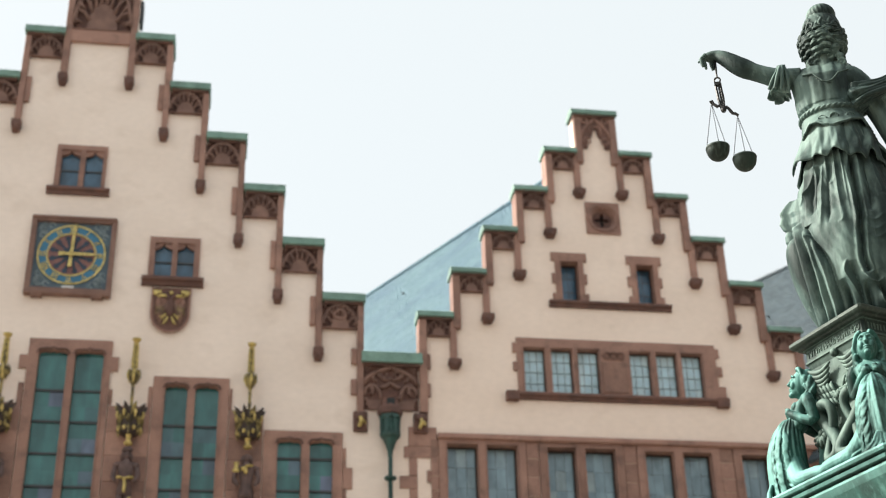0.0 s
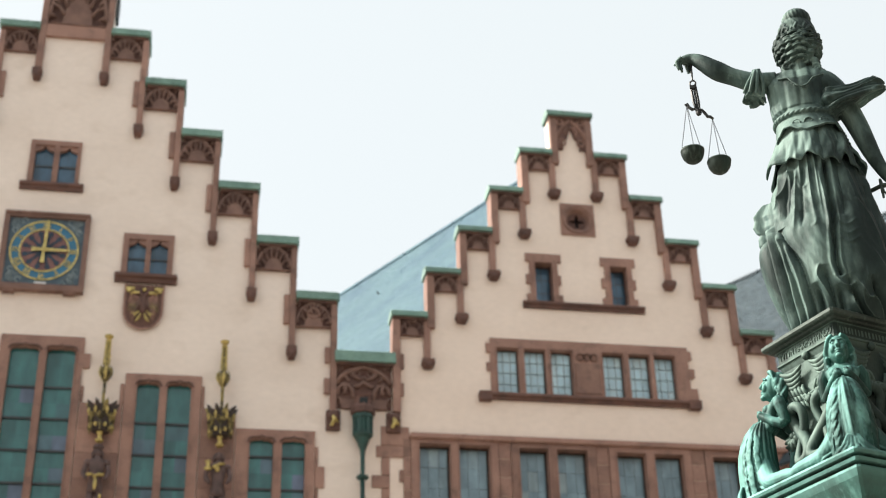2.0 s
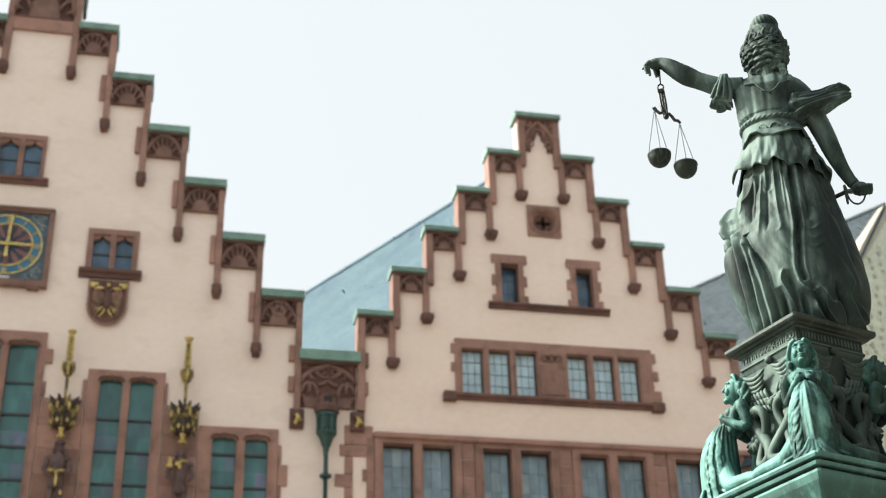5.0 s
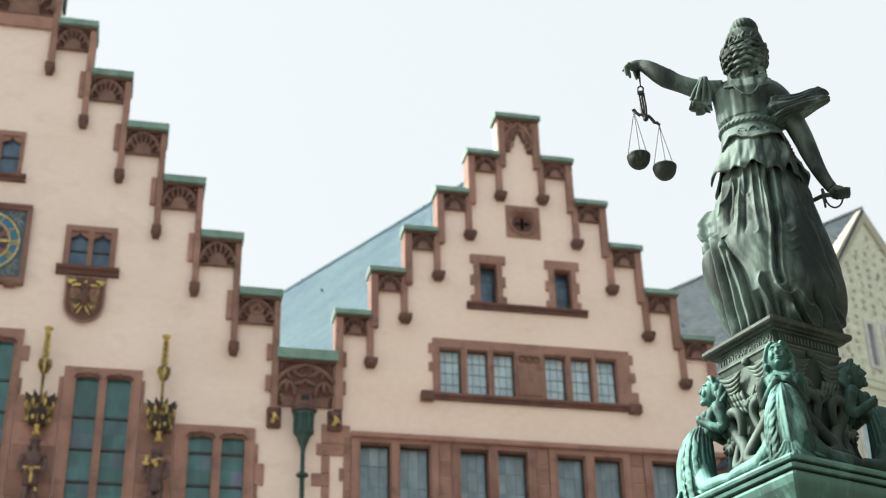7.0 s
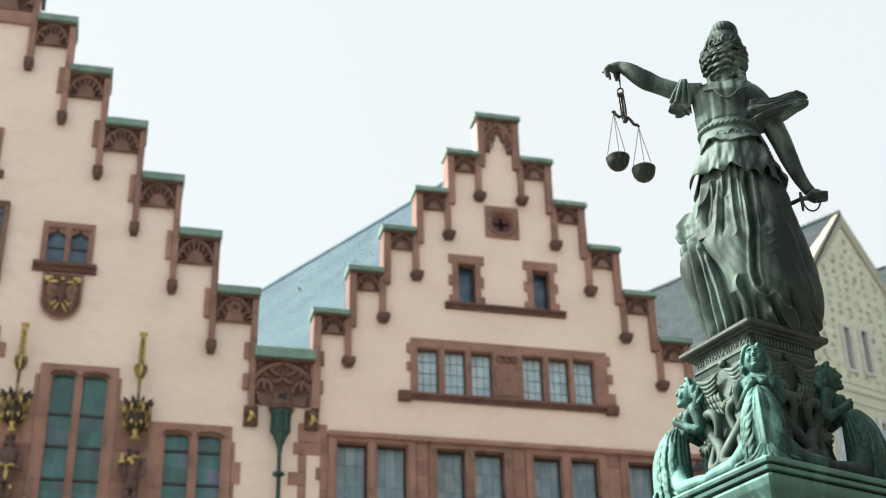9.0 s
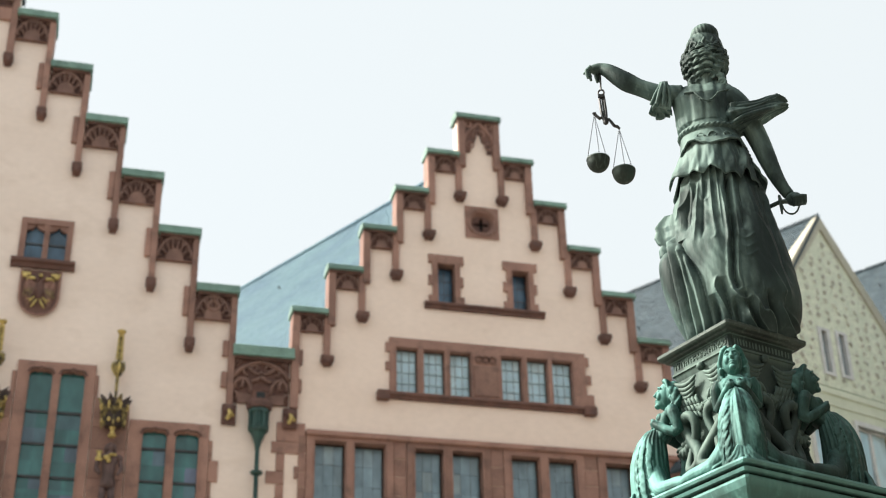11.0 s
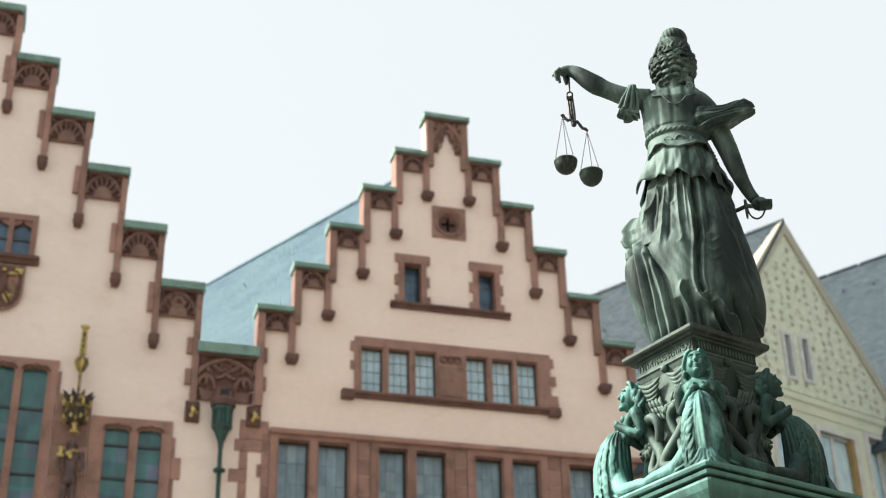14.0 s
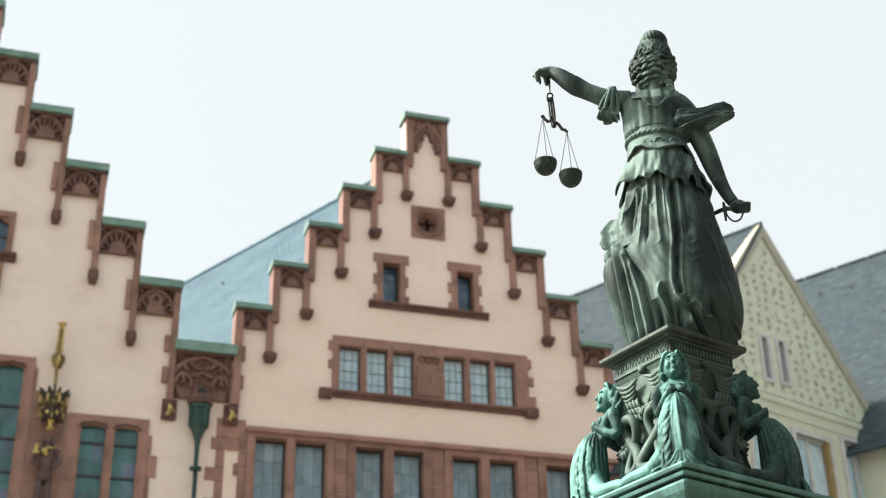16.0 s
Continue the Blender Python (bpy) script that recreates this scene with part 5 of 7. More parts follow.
def bars(rot):
    """Letters that cannot be read, as plain upright bars."""
    bm = bmesh.new()
    x = -0.2
    while x < 0.2:
        wd = random.uniform(0.006, 0.014)
        box(bm, x, x + wd, -0.2345, -0.232, 4.784, 4.818)
        x += wd + random.uniform(0.008, 0.016)
    ob = tagged(part("inscription", bm, BRONZE_PLINTH, frieze, "worn raised letters"), kind="stuff")
    ob.matrix_basis = pose(0, 0, 0, 0, 0, rot)


bars(0)

# wings, looped coils and scrolled leaves in relief on each side of the pedestal body
for q in range(4):
    rel = random.Random(5)
    bm = bmesh.new()
    for s in (-1, 1):
        # one serpent's body in a figure of eight
        eight = []
        for i in range(41):
            t = 2 * math.pi * i / 40
            w_, h_ = 0.052, 0.165
            x = 0.082 + w_ * math.sin(2 * t) + 0.03 * math.cos(t)
            eight.append((s * x, -0.262 - 0.02 * math.cos(2 * t + 0.6) - 0.022 * (1 - math.cos(t)), 4.31 + h_ * math.cos(t)))
        tube(bm, eight, [0.029 + 0.005 * math.sin(2 * math.pi * i / 40) for i in range(41)], 11)
        # scrolled leaf beside the coils
        for i in range(6):
            a = radians(170 + 32 * i)
            tube(bm, [(s * 0.165, -0.25, 4.33), (s * (0.165 + 0.035 * math.cos(a)), -0.275, 4.33 + 0.04 * math.sin(a)), (s * (0.168 + 0.062 * math.cos(a + 0.35)), -0.262, 4.33 + 0.075 * math.sin(a + 0.3))], [0.012, 0.016, 0.007], 7)
        ball(bm, (s * 0.165, -0.262, 4.335), 0.02)
        # wing under the frieze: long feathers that sweep to the middle over two rows of short ones
        for i in range(5):
            z0 = 4.7 - 0.02 * i
            pts = []
            for j in range(8):
                u = j / 7
                pts.append((s * (0.2 - (0.17 - 0.012 * i) * u), -0.236 - 0.004 * (5 - i), z0 - 0.045 * math.sin(math.pi * u * 0.8) + 0.02 * u * u - 0.006 * i * u))
            tube(bm, pts, [0.009, 0.015, 0.017, 0.017, 0.016, 0.014, 0.011, 0.004], 8)
        for row in range(3):
            for i in range(6):
                x = 0.2 - 0.027 * i - 0.012 * (row % 2)
                z = 4.592 - 0.036 * row - 0.004 * i
                y = -0.226 - 0.005 * (2 - row)
                tube(bm, [(s * x, y + 0.004, z + 0.02), (s * (x - 0.01), y - 0.01, z), (s * (x - 0.024), y - 0.012, z - 0.03), (s * (x - 0.04), y - 0.004, z - 0.055 + rel.uniform(-0.004, 0.004))], [0.008, 0.0125, 0.0115, 0.004], 7)
        # leafy tufts between wing and coils
        for i in range(7):
            a = radians(200 + 24 * i)
            tube(bm, [(s * 0.03, -0.228, 4.53), (s * (0.03 + 0.022 * math.cos(a)), -0.248, 4.53 + 0.03 * math.sin(a)), (s * (0.03 + 0.045 * math.cos(a + 0.3)), -0.238, 4.53 + 0.055 * math.sin(a + 0.2))], [0.008, 0.012, 0.005], 6)
    ball(bm, (0.0, -0.24, 4.735), (0.024, 0.024, 0.024))
    ob = part("relief", bm, BRONZE_PLINTH, pedestal, "bronze relief of wings and looped coils", smooth=True)
    tagged(ob, "bronze relief of wings and looped coils", kind="stuff")
    ob.matrix_basis = pose(0, 0, 0, 0, 0, 90 * q)


def remesh(ob, size, smooth=4):
    m = ob.modifiers.new("skin", "REMESH")
    m.mode, m.voxel_size, m.use_smooth_shade = "VOXEL", size, True
    if smooth:
        s = ob.modifiers.new("soft", "SMOOTH")
        s.factor, s.iterations = 0.5, smooth
    return ob


def curved(path, k=6):
    """A smooth curve through the points of a fold line."""
    p = np.array(path, float)
    p = np.vstack([2 * p[0] - p[1], p, 2 * p[-1] - p[-2]])
    out = []
    for i in range(1, len(p) - 2):
        for j in range(k):
            t = j / k
            out.append(0.5 * (2 * p[i] + (p[i + 1] - p[i - 1]) * t + (2 * p[i - 1] - 5 * p[i] + 4 * p[i + 1] - p[i + 2]) * t * t + (3 * p[i] - p[i - 1] - 3 * p[i + 1] + p[i + 2]) * t ** 3))
    out.append(p[-2])
    return np.array(out)


# the corner figure's lap, level by level: height, back, front, half width
LAP = ((-0.01, 0.37, 0.6, 0.1), (0.05, 0.375, 0.598, 0.105), (0.12, 0.39, 0.597, 0.112), (0.2, 0.4, 0.595, 0.108), (0.28, 0.402, 0.588, 0.1), (0.35, 0.402, 0.568, 0.088), (0.4, 0.405, 0.545, 0.074), (0.44, 0.412, 0.512, 0.055), (0.462, 0.43, 0.49, 0.032), (0.47, 0.445, 0.472, 0.012))


def lap_point(z, t, out=0.0):
    """A point on the lap at the height z, t radians round from its front, out metres proud."""
    b, f, w = (np.interp(z, [r[0] for r in LAP], [r[k] for r in LAP]) for k in (1, 2, 3))
    c_, d = (b + f) / 2, (f - b) / 2
    keel = 0.016 * math.exp(-(t / 0.2) ** 2) - 0.012 * math.exp(-((abs(t) - 0.42) / 0.14) ** 2)
    return Vector((c_ + (d + out + keel) * math.cos(t), (w + out + keel) * math.sin(t), z))


def corner_figure():
    """Plain mermaid-like corner figure as one mesh; it leans out along +x, its foot at z 0."""
    bm = bmesh.new()
    rnd = random.Random(9)
    rings(bm, [[lap_point(LAP[0][0] + (LAP[-1][0] - LAP[0][0]) * i / 60, 2 * math.pi * k / 140 - math.pi, 0.0035 * math.cos(21 * 2 * math.pi * k / 140 + 6 * i / 60)) for k in range(140)] for i in range(61)])

    def leaf(p, tip, out, wide):
        """A pointed leaf from p to tip, raised along out."""
        d = tip - p
        tube(bm, [p, p + d * 0.3 + out * 0.5, p + d * 0.65 + out, tip + out * 0.5], [wide * 0.4, wide, wide * 0.85, wide * 0.15], 10, 0.24, out)

    for s in (-1, 1):
        # feathery leaves in columns down the flanks of the lap
        for col, (t0, ln) in enumerate(((0.55, 0.085), (0.95, 0.105), (1.4, 0.1))):
            for row in range(8):
                z = 0.41 - 0.046 * row - 0.02 * col
                if z < 0.06:
                    continue
                t = t0 + 0.04 * math.sin(2.1 * row + col) + 0.012 * row
                p, tip = lap_point(z, s * t, 0.001), lap_point(z - ln, s * (t + 0.26), 0.005)
                out = (lap_point(z - ln / 2, s * (t + 0.1), 0.02) - lap_point(z - ln / 2, s * (t + 0.1)))
                leaf(p, tip, out * 0.34, 0.0155 + 0.004 * rnd.random())
        # long ribs on either side of the keel
        for t0 in (0.3, 0.42):
            tube(bm, [lap_point(0.43 - 0.045 * j, s * (t0 + 0.015 * j), 0.003) for j in range(10)], [0.003] + [0.006] * 8 + [0.004], 6)
        # flukes of the tail spread at the slab's corner
        for k in range(3):
            y = 0.014 + 0.026 * k
            tube(bm, [(0.6, s * 0.008 * (k + 1), 0.11), (0.615, s * y * 0.7, 0.055), (0.64 - 0.012 * k, s * y * 1.25, 0.012), (0.65 - 0.016 * k, s * y * 1.6, 0.002)], [0.01, 0.016, 0.018, 0.01], 8)
        # the tail's two ends that run along the slab to the next corners
        tube(bm, [tuple(r[:3]) for r in curved(((0.47, s * 0.05, 0.21, 0.05), (0.455, s * 0.1, 0.12, 0.056), (0.43, s * 0.155, 0.068, 0.054), (0.39, s * 0.22, 0.055, 0.05), (0.34, s * 0.28, 0.05, 0.045), (0.29, s * 0.33, 0.042, 0.03))).tolist()], [r[3] for r in curved(((0, 0, 0, 0.05), (0, 0, 1, 0.056), (0, 0, 2, 0.054), (0, 0, 3, 0.05), (0, 0, 4, 0.045), (0, 0, 5, 0.03))).tolist()], 18)
        for k in range(6):
            tube(bm, [(0.5 - 0.03 * k, s * (0.1 + 0.022 * k), 0.075 - 0.008 * k), (0.48 - 0.03 * k, s * (0.15 + 0.022 * k), 0.05 - 0.006 * k), (0.44 - 0.03 * k, s * (0.19 + 0.022 * k), 0.012)], [0.008, 0.014, 0.006], 7)
        # arm bent at the elbow, the fingers laid over the chest
        tube(bm, [(0.352, s * 0.075, 0.553), (0.343, s * 0.095, 0.515), (0.33, s * 0.1, 0.46), (0.325, s * 0.098, 0.42), (0.345, s * 0.092, 0.41), (0.39, s * 0.075, 0.435), (0.43, s * 0.052, 0.468), (0.452, s * 0.032, 0.488)], [0.034, 0.034, 0.031, 0.03, 0.029, 0.026, 0.022, 0.02], 12)
        ball(bm, (0.455, s * 0.026, 0.494), (0.024, 0.026, 0.02))
        for k in range(4):
            tube(bm, [(0.452, s * 0.036, 0.478 + 0.011 * k), (0.47, s * 0.024, 0.482 + 0.012 * k), (0.468, s * 0.006, 0.485 + 0.012 * k)], [0.007, 0.007, 0.004], 6)
        ball(bm, (0.415, s * 0.034, 0.515), (0.03, 0.031, 0.032))
    # torso that bends forward into the lap
    torso = []
    for x, z, d, w in ((0.445, 0.385, 0.045, 0.06), (0.42, 0.41, 0.05, 0.066), (0.402, 0.45, 0.05, 0.068), (0.39, 0.5, 0.05, 0.078), (0.372, 0.54, 0.046, 0.086), (0.36, 0.565, 0.036, 0.066), (0.36, 0.582, 0.028, 0.034), (0.366, 0.625, 0.027, 0.03)):
        torso.append([(x + d * math.cos(t), w * math.sin(t), z) for t in (2 * math.pi * k / 32 for k in range(32))])
    rings(bm, torso)
    # body joined to the pedestal above, a coil standing behind the open gap below
    ball(bm, (0.305, 0, 0.5), (0.065, 0.06, 0.13), 16, 12)
    tube(bm, [(0.3, 0.0, 0.0), (0.305, 0.012, 0.12), (0.298, 0.0, 0.24), (0.285, -0.01, 0.36), (0.29, 0.0, 0.45)], [0.07, 0.05, 0.04, 0.04, 0.05], 14)
    ball(bm, (0.4, 0, 0.06), (0.1, 0.09, 0.07), 16, 10)
    # head leant back, worked out upright and then turned
    keep = set(bm.verts)
    ball(bm, (0, 0, 0), (0.058, 0.05, 0.09), 24, 18)
    ball(bm, (0.014, 0, -0.03), (0.044, 0.04, 0.055), 20, 12)
    tube(bm, [(0.053, 0, 0.034), (0.062, 0, 0.012), (0.07, 0, -0.01), (0.057, 0, -0.016)], [0.006, 0.008, 0.012, 0.008], 8)
    ball(bm, (0.055, 0, -0.036), (0.011, 0.018, 0.006))
    ball(bm, (0.053, 0, -0.048), (0.011, 0.015, 0.006))
    ball(bm, (0.045, 0, -0.07), (0.019, 0.021, 0.017))
    for s in (-1, 1):
        ball(bm, (0.04, s * 0.027, -0.018), (0.019, 0.017, 0.026))
        tube(bm, [(0.056, s * 0.01, 0.034), (0.054, s * 0.024, 0.038), (0.04, s * 0.039, 0.028)], [0.005, 0.0075, 0.005], 7)
        ball(bm, (0.048, s * 0.022, 0.016), (0.008, 0.011, 0.007))
        # waved locks from the parting, back over the ear and down to curls
        for k in range(9):
            a = radians(8 + 17 * k)
            pts, rr = [], []
            for j in range(12):
                u = j / 11
                x = 0.03 - 0.016 * k * (1 - u) - 0.075 * u - 0.02 * math.sin(a) * u
                r = 0.056 + 0.018 * math.sin(math.pi * min(1, u * 1.2))
                y = s * (0.006 + r * math.sin(min(1.5, 0.25 + 1.5 * u + 0.05 * k)))
                z = 0.08 - 0.012 * k * 0.4 - (0.06 + 0.012 * k) * u - 0.075 * u * u + 0.009 * math.sin(9 * u + k)
                pts.append((x, y, z))
                rr.append(0.0125 + 0.003 * math.sin(10 * u + 2 * k))
            tube(bm, pts, rr, 8)
        for k in range(5):
            tube(bm, [(-0.045 - 0.012 * k, s * (0.055 + 0.008 * math.sin(k)), 0.0), (-0.04 - 0.012 * k + 0.012, s * 0.066, -0.03), (-0.05 - 0.01 * k, s * 0.07, -0.06), (-0.035 - 0.011 * k, s * 0.066, -0.085), (-0.05 - 0.01 * k, s * 0.06, -0.105)], [0.013, 0.014, 0.013, 0.011, 0.006], 8)
    ball(bm, (-0.03, 0, 0.01), (0.06, 0.06, 0.085), 20, 14)
    ball(bm, (-0.065, 0, -0.04), (0.045, 0.055, 0.075), 16, 12)
    turn = pose(0.372, 0, 0.657, 0, -13, 0) @ Matrix.Diagonal((0.95, 0.95, 0.95, 1))
    for v in bm.verts:
        if v not in keep:
            v.co = turn @ v.co
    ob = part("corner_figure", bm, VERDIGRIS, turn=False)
    remesh(ob, 0.0036, 1)
    return tagged(ob, "plain verdigris bronze mermaid-like figure at the pedestal corner", "statue", "figures round the pedestal")


siren = corner_figure()
for q in range(4):
    m = Matrix.Translation((FX, FY, 3.995)) @ pose(0, 0, 0, 0, 0, RHO + 45 + 90 * q)
    if q == 0:
        siren.matrix_basis = m
    else:
        copy_thing(siren, m)


# ---- the standing bronze figure ----
# fold lines of the robe's back as (across, height): crests, piped crests, valleys
CRESTS = (((-0.095, 5.89), (-0.158, 5.76), (-0.222, 5.7)), ((-0.058, 5.88), (-0.089, 5.65), (-0.122, 5.45)), ((0.06, 5.84), (0.068, 5.57), (0.06, 5.36)),
          ((0.204, 5.83), (0.226, 5.68), (0.24, 5.57)), ((0.215, 5.6), (0.284, 5.426), (0.324, 5.206), (0.37, 5.0)))
PIPES = (((0.012, 5.87), (-0.004, 5.745), (-0.045, 5.731), (-0.067, 5.79)), ((-0.005, 5.75), (0.003, 5.602), (0.005, 5.462), (-0.029, 5.43)),
         ((0.108, 5.455), (0.155, 5.412), (0.211, 5.457)), ((0.106, 5.4), (0.155, 5.353), (0.216, 5.396)), ((0.106, 5.342), (0.155, 5.3), (0.222, 5.346)))
VALLEYS = (((-0.108, 5.87), (-0.158, 5.68), (-0.173, 5.56)), ((-0.078, 5.87), (-0.12, 5.71), (-0.152, 5.57)), ((-0.023, 5.86), (-0.054, 5.64), (-0.08, 5.45)),
           ((0.299, 5.74), (0.333, 5.456), (0.372, 5.16)), ((0.172, 5.84), (0.166, 5.606), (0.147, 5.47)), ((0.255, 5.82), (0.275, 5.66), (0.3, 5.5)))
MIDDLE = ((0.1, 5.88), (0.096, 5.527), (0.079, 5.332), (0.07, 5.187), (0.088, 5.1))
FEET_CRESTS = (((-0.016, 5.2), (-0.032, 5.132), (-0.003, 5.03), (0.026, 4.93)), ((0.042, 5.12), (0.09, 5.047), (0.14, 5.05)), ((0.148, 5.1), (0.2, 4.974), (0.235, 4.965), (0.28, 4.87)),
               ((0.26, 5.28), (0.313, 5.115), (0.343, 5.029), (0.382, 4.96)), ((0.182, 5.06), (0.177, 4.953), (0.213, 4.87)), ((0.3, 5.04), (0.319, 4.935), (0.36, 4.88)), ((0.129, 5.02), (0.13, 4.939), (0.166, 4.87)))
FEET_VALLEYS = (((-0.003, 5.18), (0.007, 5.06), (0.029, 4.9)), ((0.105, 5.1), (0.155, 4.967), (0.184, 4.87)), ((0.243, 5.1), (0.273, 4.963), (0.283, 4.86)), ((0.055, 5.06), (0.07, 4.88)), ((0.325, 5.09), (0.356, 4.98), (0.385, 4.88)), ((-0.06, 5.1), (-0.045, 4.88)))
MANTLE = ((-0.25, 5.64), (-0.203, 5.45), (-0.135, 5.268), (-0.11, 5.132), (-0.094, 4.995), (-0.085, 4.85))
MANTLE_FOLDS = (((-0.275, 5.62), (-0.262, 5.4), (-0.245, 5.2), (-0.215, 4.92)), ((-0.235, 5.56), (-0.215, 5.38), (-0.19, 5.2), (-0.165, 4.92)), ((-0.2, 5.43), (-0.17, 5.25), (-0.145, 5.1), (-0.125, 4.9)))
MANTLE_CRESTS = (((-0.252, 5.58), (-0.238, 5.4), (-0.217, 5.2), (-0.19, 4.92)), ((-0.214, 5.46), (-0.19, 5.3), (-0.166, 5.14), (-0.145, 4.92)))
HEM = ((-0.26, 5.93), (-0.183, 5.945), (-0.127, 5.914), (-0.075, 5.92), (-0.027, 5.89), (0.019, 5.93), (0.07, 5.893), (0.1, 5.872), (0.141, 5.877), (0.185, 5.846), (0.224, 5.915), (0.25, 5.85), (0.29, 5.82), (0.36, 5.85))
SASH = ((-0.15, 6.10), (-0.125, 6.13), (-0.085, 6.165), (-0.055, 6.16), (0.0, 6.125), (0.04, 6.11), (0.1, 6.12), (0.156, 6.14), (0.2, 6.15), (0.23, 6.11), (0.27, 6.05))


def on_path(path, x):
    """Height of a path at x, eased from point to point."""
    for (xa, za), (xb, zb) in zip(path, path[1:]):
        if x <= xb:
            u = max(0.0, (x - xa) / (xb - xa))
            return za + (zb - za) * u * u * (3 - 2 * u)
    return path[-1][1]


def limb(bm, rows, n=20):
    """A smooth tube through rows of x, y, z and radius."""
    c_ = curved(rows, 5)
    tube(bm, [tuple(r[:3]) for r in c_.tolist()], [float(r[3]) for r in c_], n)


def along(path, x, z, head=0.16, tail=0.25):
    """Distance from a fold line and its strength, which fades in and out at the ends."""
    c_ = curved(path)
    best, where = np.full(x.shape, 9.0), np.zeros(x.shape)
    n = len(c_) - 1
    for i in range(n):
        d = c_[i + 1] - c_[i]
        u = np.clip(((x - c_[i][0]) * d[0] + (z - c_[i][1]) * d[1]) / d.dot(d), 0, 1)
        r = np.hypot(x - c_[i][0] - d[0] * u, z - c_[i][1] - d[1] * u)
        near = r < best
        best, where = np.where(near, r, best), np.where(near, (i + u) / n, where)
    ease = np.clip(where / head, 0, 1) * np.clip((1 - where) / tail, 0, 1) if tail else np.clip(where / head, 0, 1)
    return best, ease * (2 - ease)


def robe(x, z, t):
    """Relief of the robe over its plain form: long hanging folds, drapery over the thigh, the mantle that laps over."""
    wob = 0.002 * np.sin(9 * z + 7 * x) + 0.001 * np.sin(31 * z - 14 * x)
    xs = x + wob
    d = 0.0016 * np.sin(57 * x + 11 * z) * np.sin(23 * z + 30 * x) + 0.001 * np.sin(140 * x + 37 * z + 3 * np.sin(19 * z))
    d = d + 0.026 * np.exp(-((xs - 0.2) / 0.085) ** 2 - ((z - 5.52) / 0.2) ** 2) + 0.016 * np.exp(-((xs + 0.0) / 0.06) ** 2 - ((z - 5.4) / 0.25) ** 2)
    lean = x - 0.045 - 0.45 * (x - 0.045) * (5.95 - z)
    d = d + 0.0075 * np.clip((z - 5.42) / 0.35, 0, 1) * (1 - 2 * np.abs(np.sin(math.pi * lean / 0.047 + 0.9 * np.sin(23 * lean))) ** 0.8)
    for p in CRESTS:
        r, e = along(p, xs, z)
        d = d + 0.016 * e * np.exp(-(r / 0.012) ** 1.1)
    for p in PIPES:
        r, e = along(p, xs, z)
        d = d + 0.0055 * e * np.exp(-(r / 0.009) ** 1.6)
    for p in VALLEYS:
        r, e = along(p, xs, z)
        d = d - 0.022 * e * np.exp(-(r / 0.012) ** 1.1)
    r, e = along(MIDDLE, xs, z, 0.05, 0.1)
    d = d - 0.062 * e * np.exp(-(r / 0.013) ** 1.15) + 0.014 * e * np.exp(-((r - 0.024) / 0.012) ** 2)
    for p in FEET_CRESTS:
        r, e = along(p, xs, z, 0.5, 0.0)
        d = d + 0.028 * e * np.exp(-(r / 0.0095) ** 1.2)
    for p in FEET_VALLEYS:
        r, e = along(p, xs, z, 0.35, 0.0)
        d = d - 0.06 * e * np.exp(-(r / 0.018) ** 1.2)
    edge = np.interp(-z, -curved(MANTLE)[:, 1], curved(MANTLE)[:, 0]) - xs
    over = 0.034 * np.clip(edge / 0.014, 0, 1) ** 0.7 * np.clip((5.68 - z) / 0.12, 0, 1)
    for p in MANTLE_FOLDS:
        r, e = along(p, xs, z, 0.12, 0.0)
        over = over - 0.034 * e * np.exp(-(r / 0.012) ** 1.15)
    for p in MANTLE_CRESTS:
        r, e = along(p, xs, z, 0.15, 0.0)
        over = over + 0.01 * e * np.exp(-(r / 0.012) ** 1.3)
    d = np.where((edge > 0) & (z < 5.68), d * np.clip((z - 5.5) / 0.18, 0, 1) + over, d - 0.024 * np.exp(-np.abs(edge) / 0.022) * (z < 5.5))
    return np.where(np.sin(t) > 0.25, 0.014 * np.cos(14 * t + 2 * np.sin(2 * z)), d)


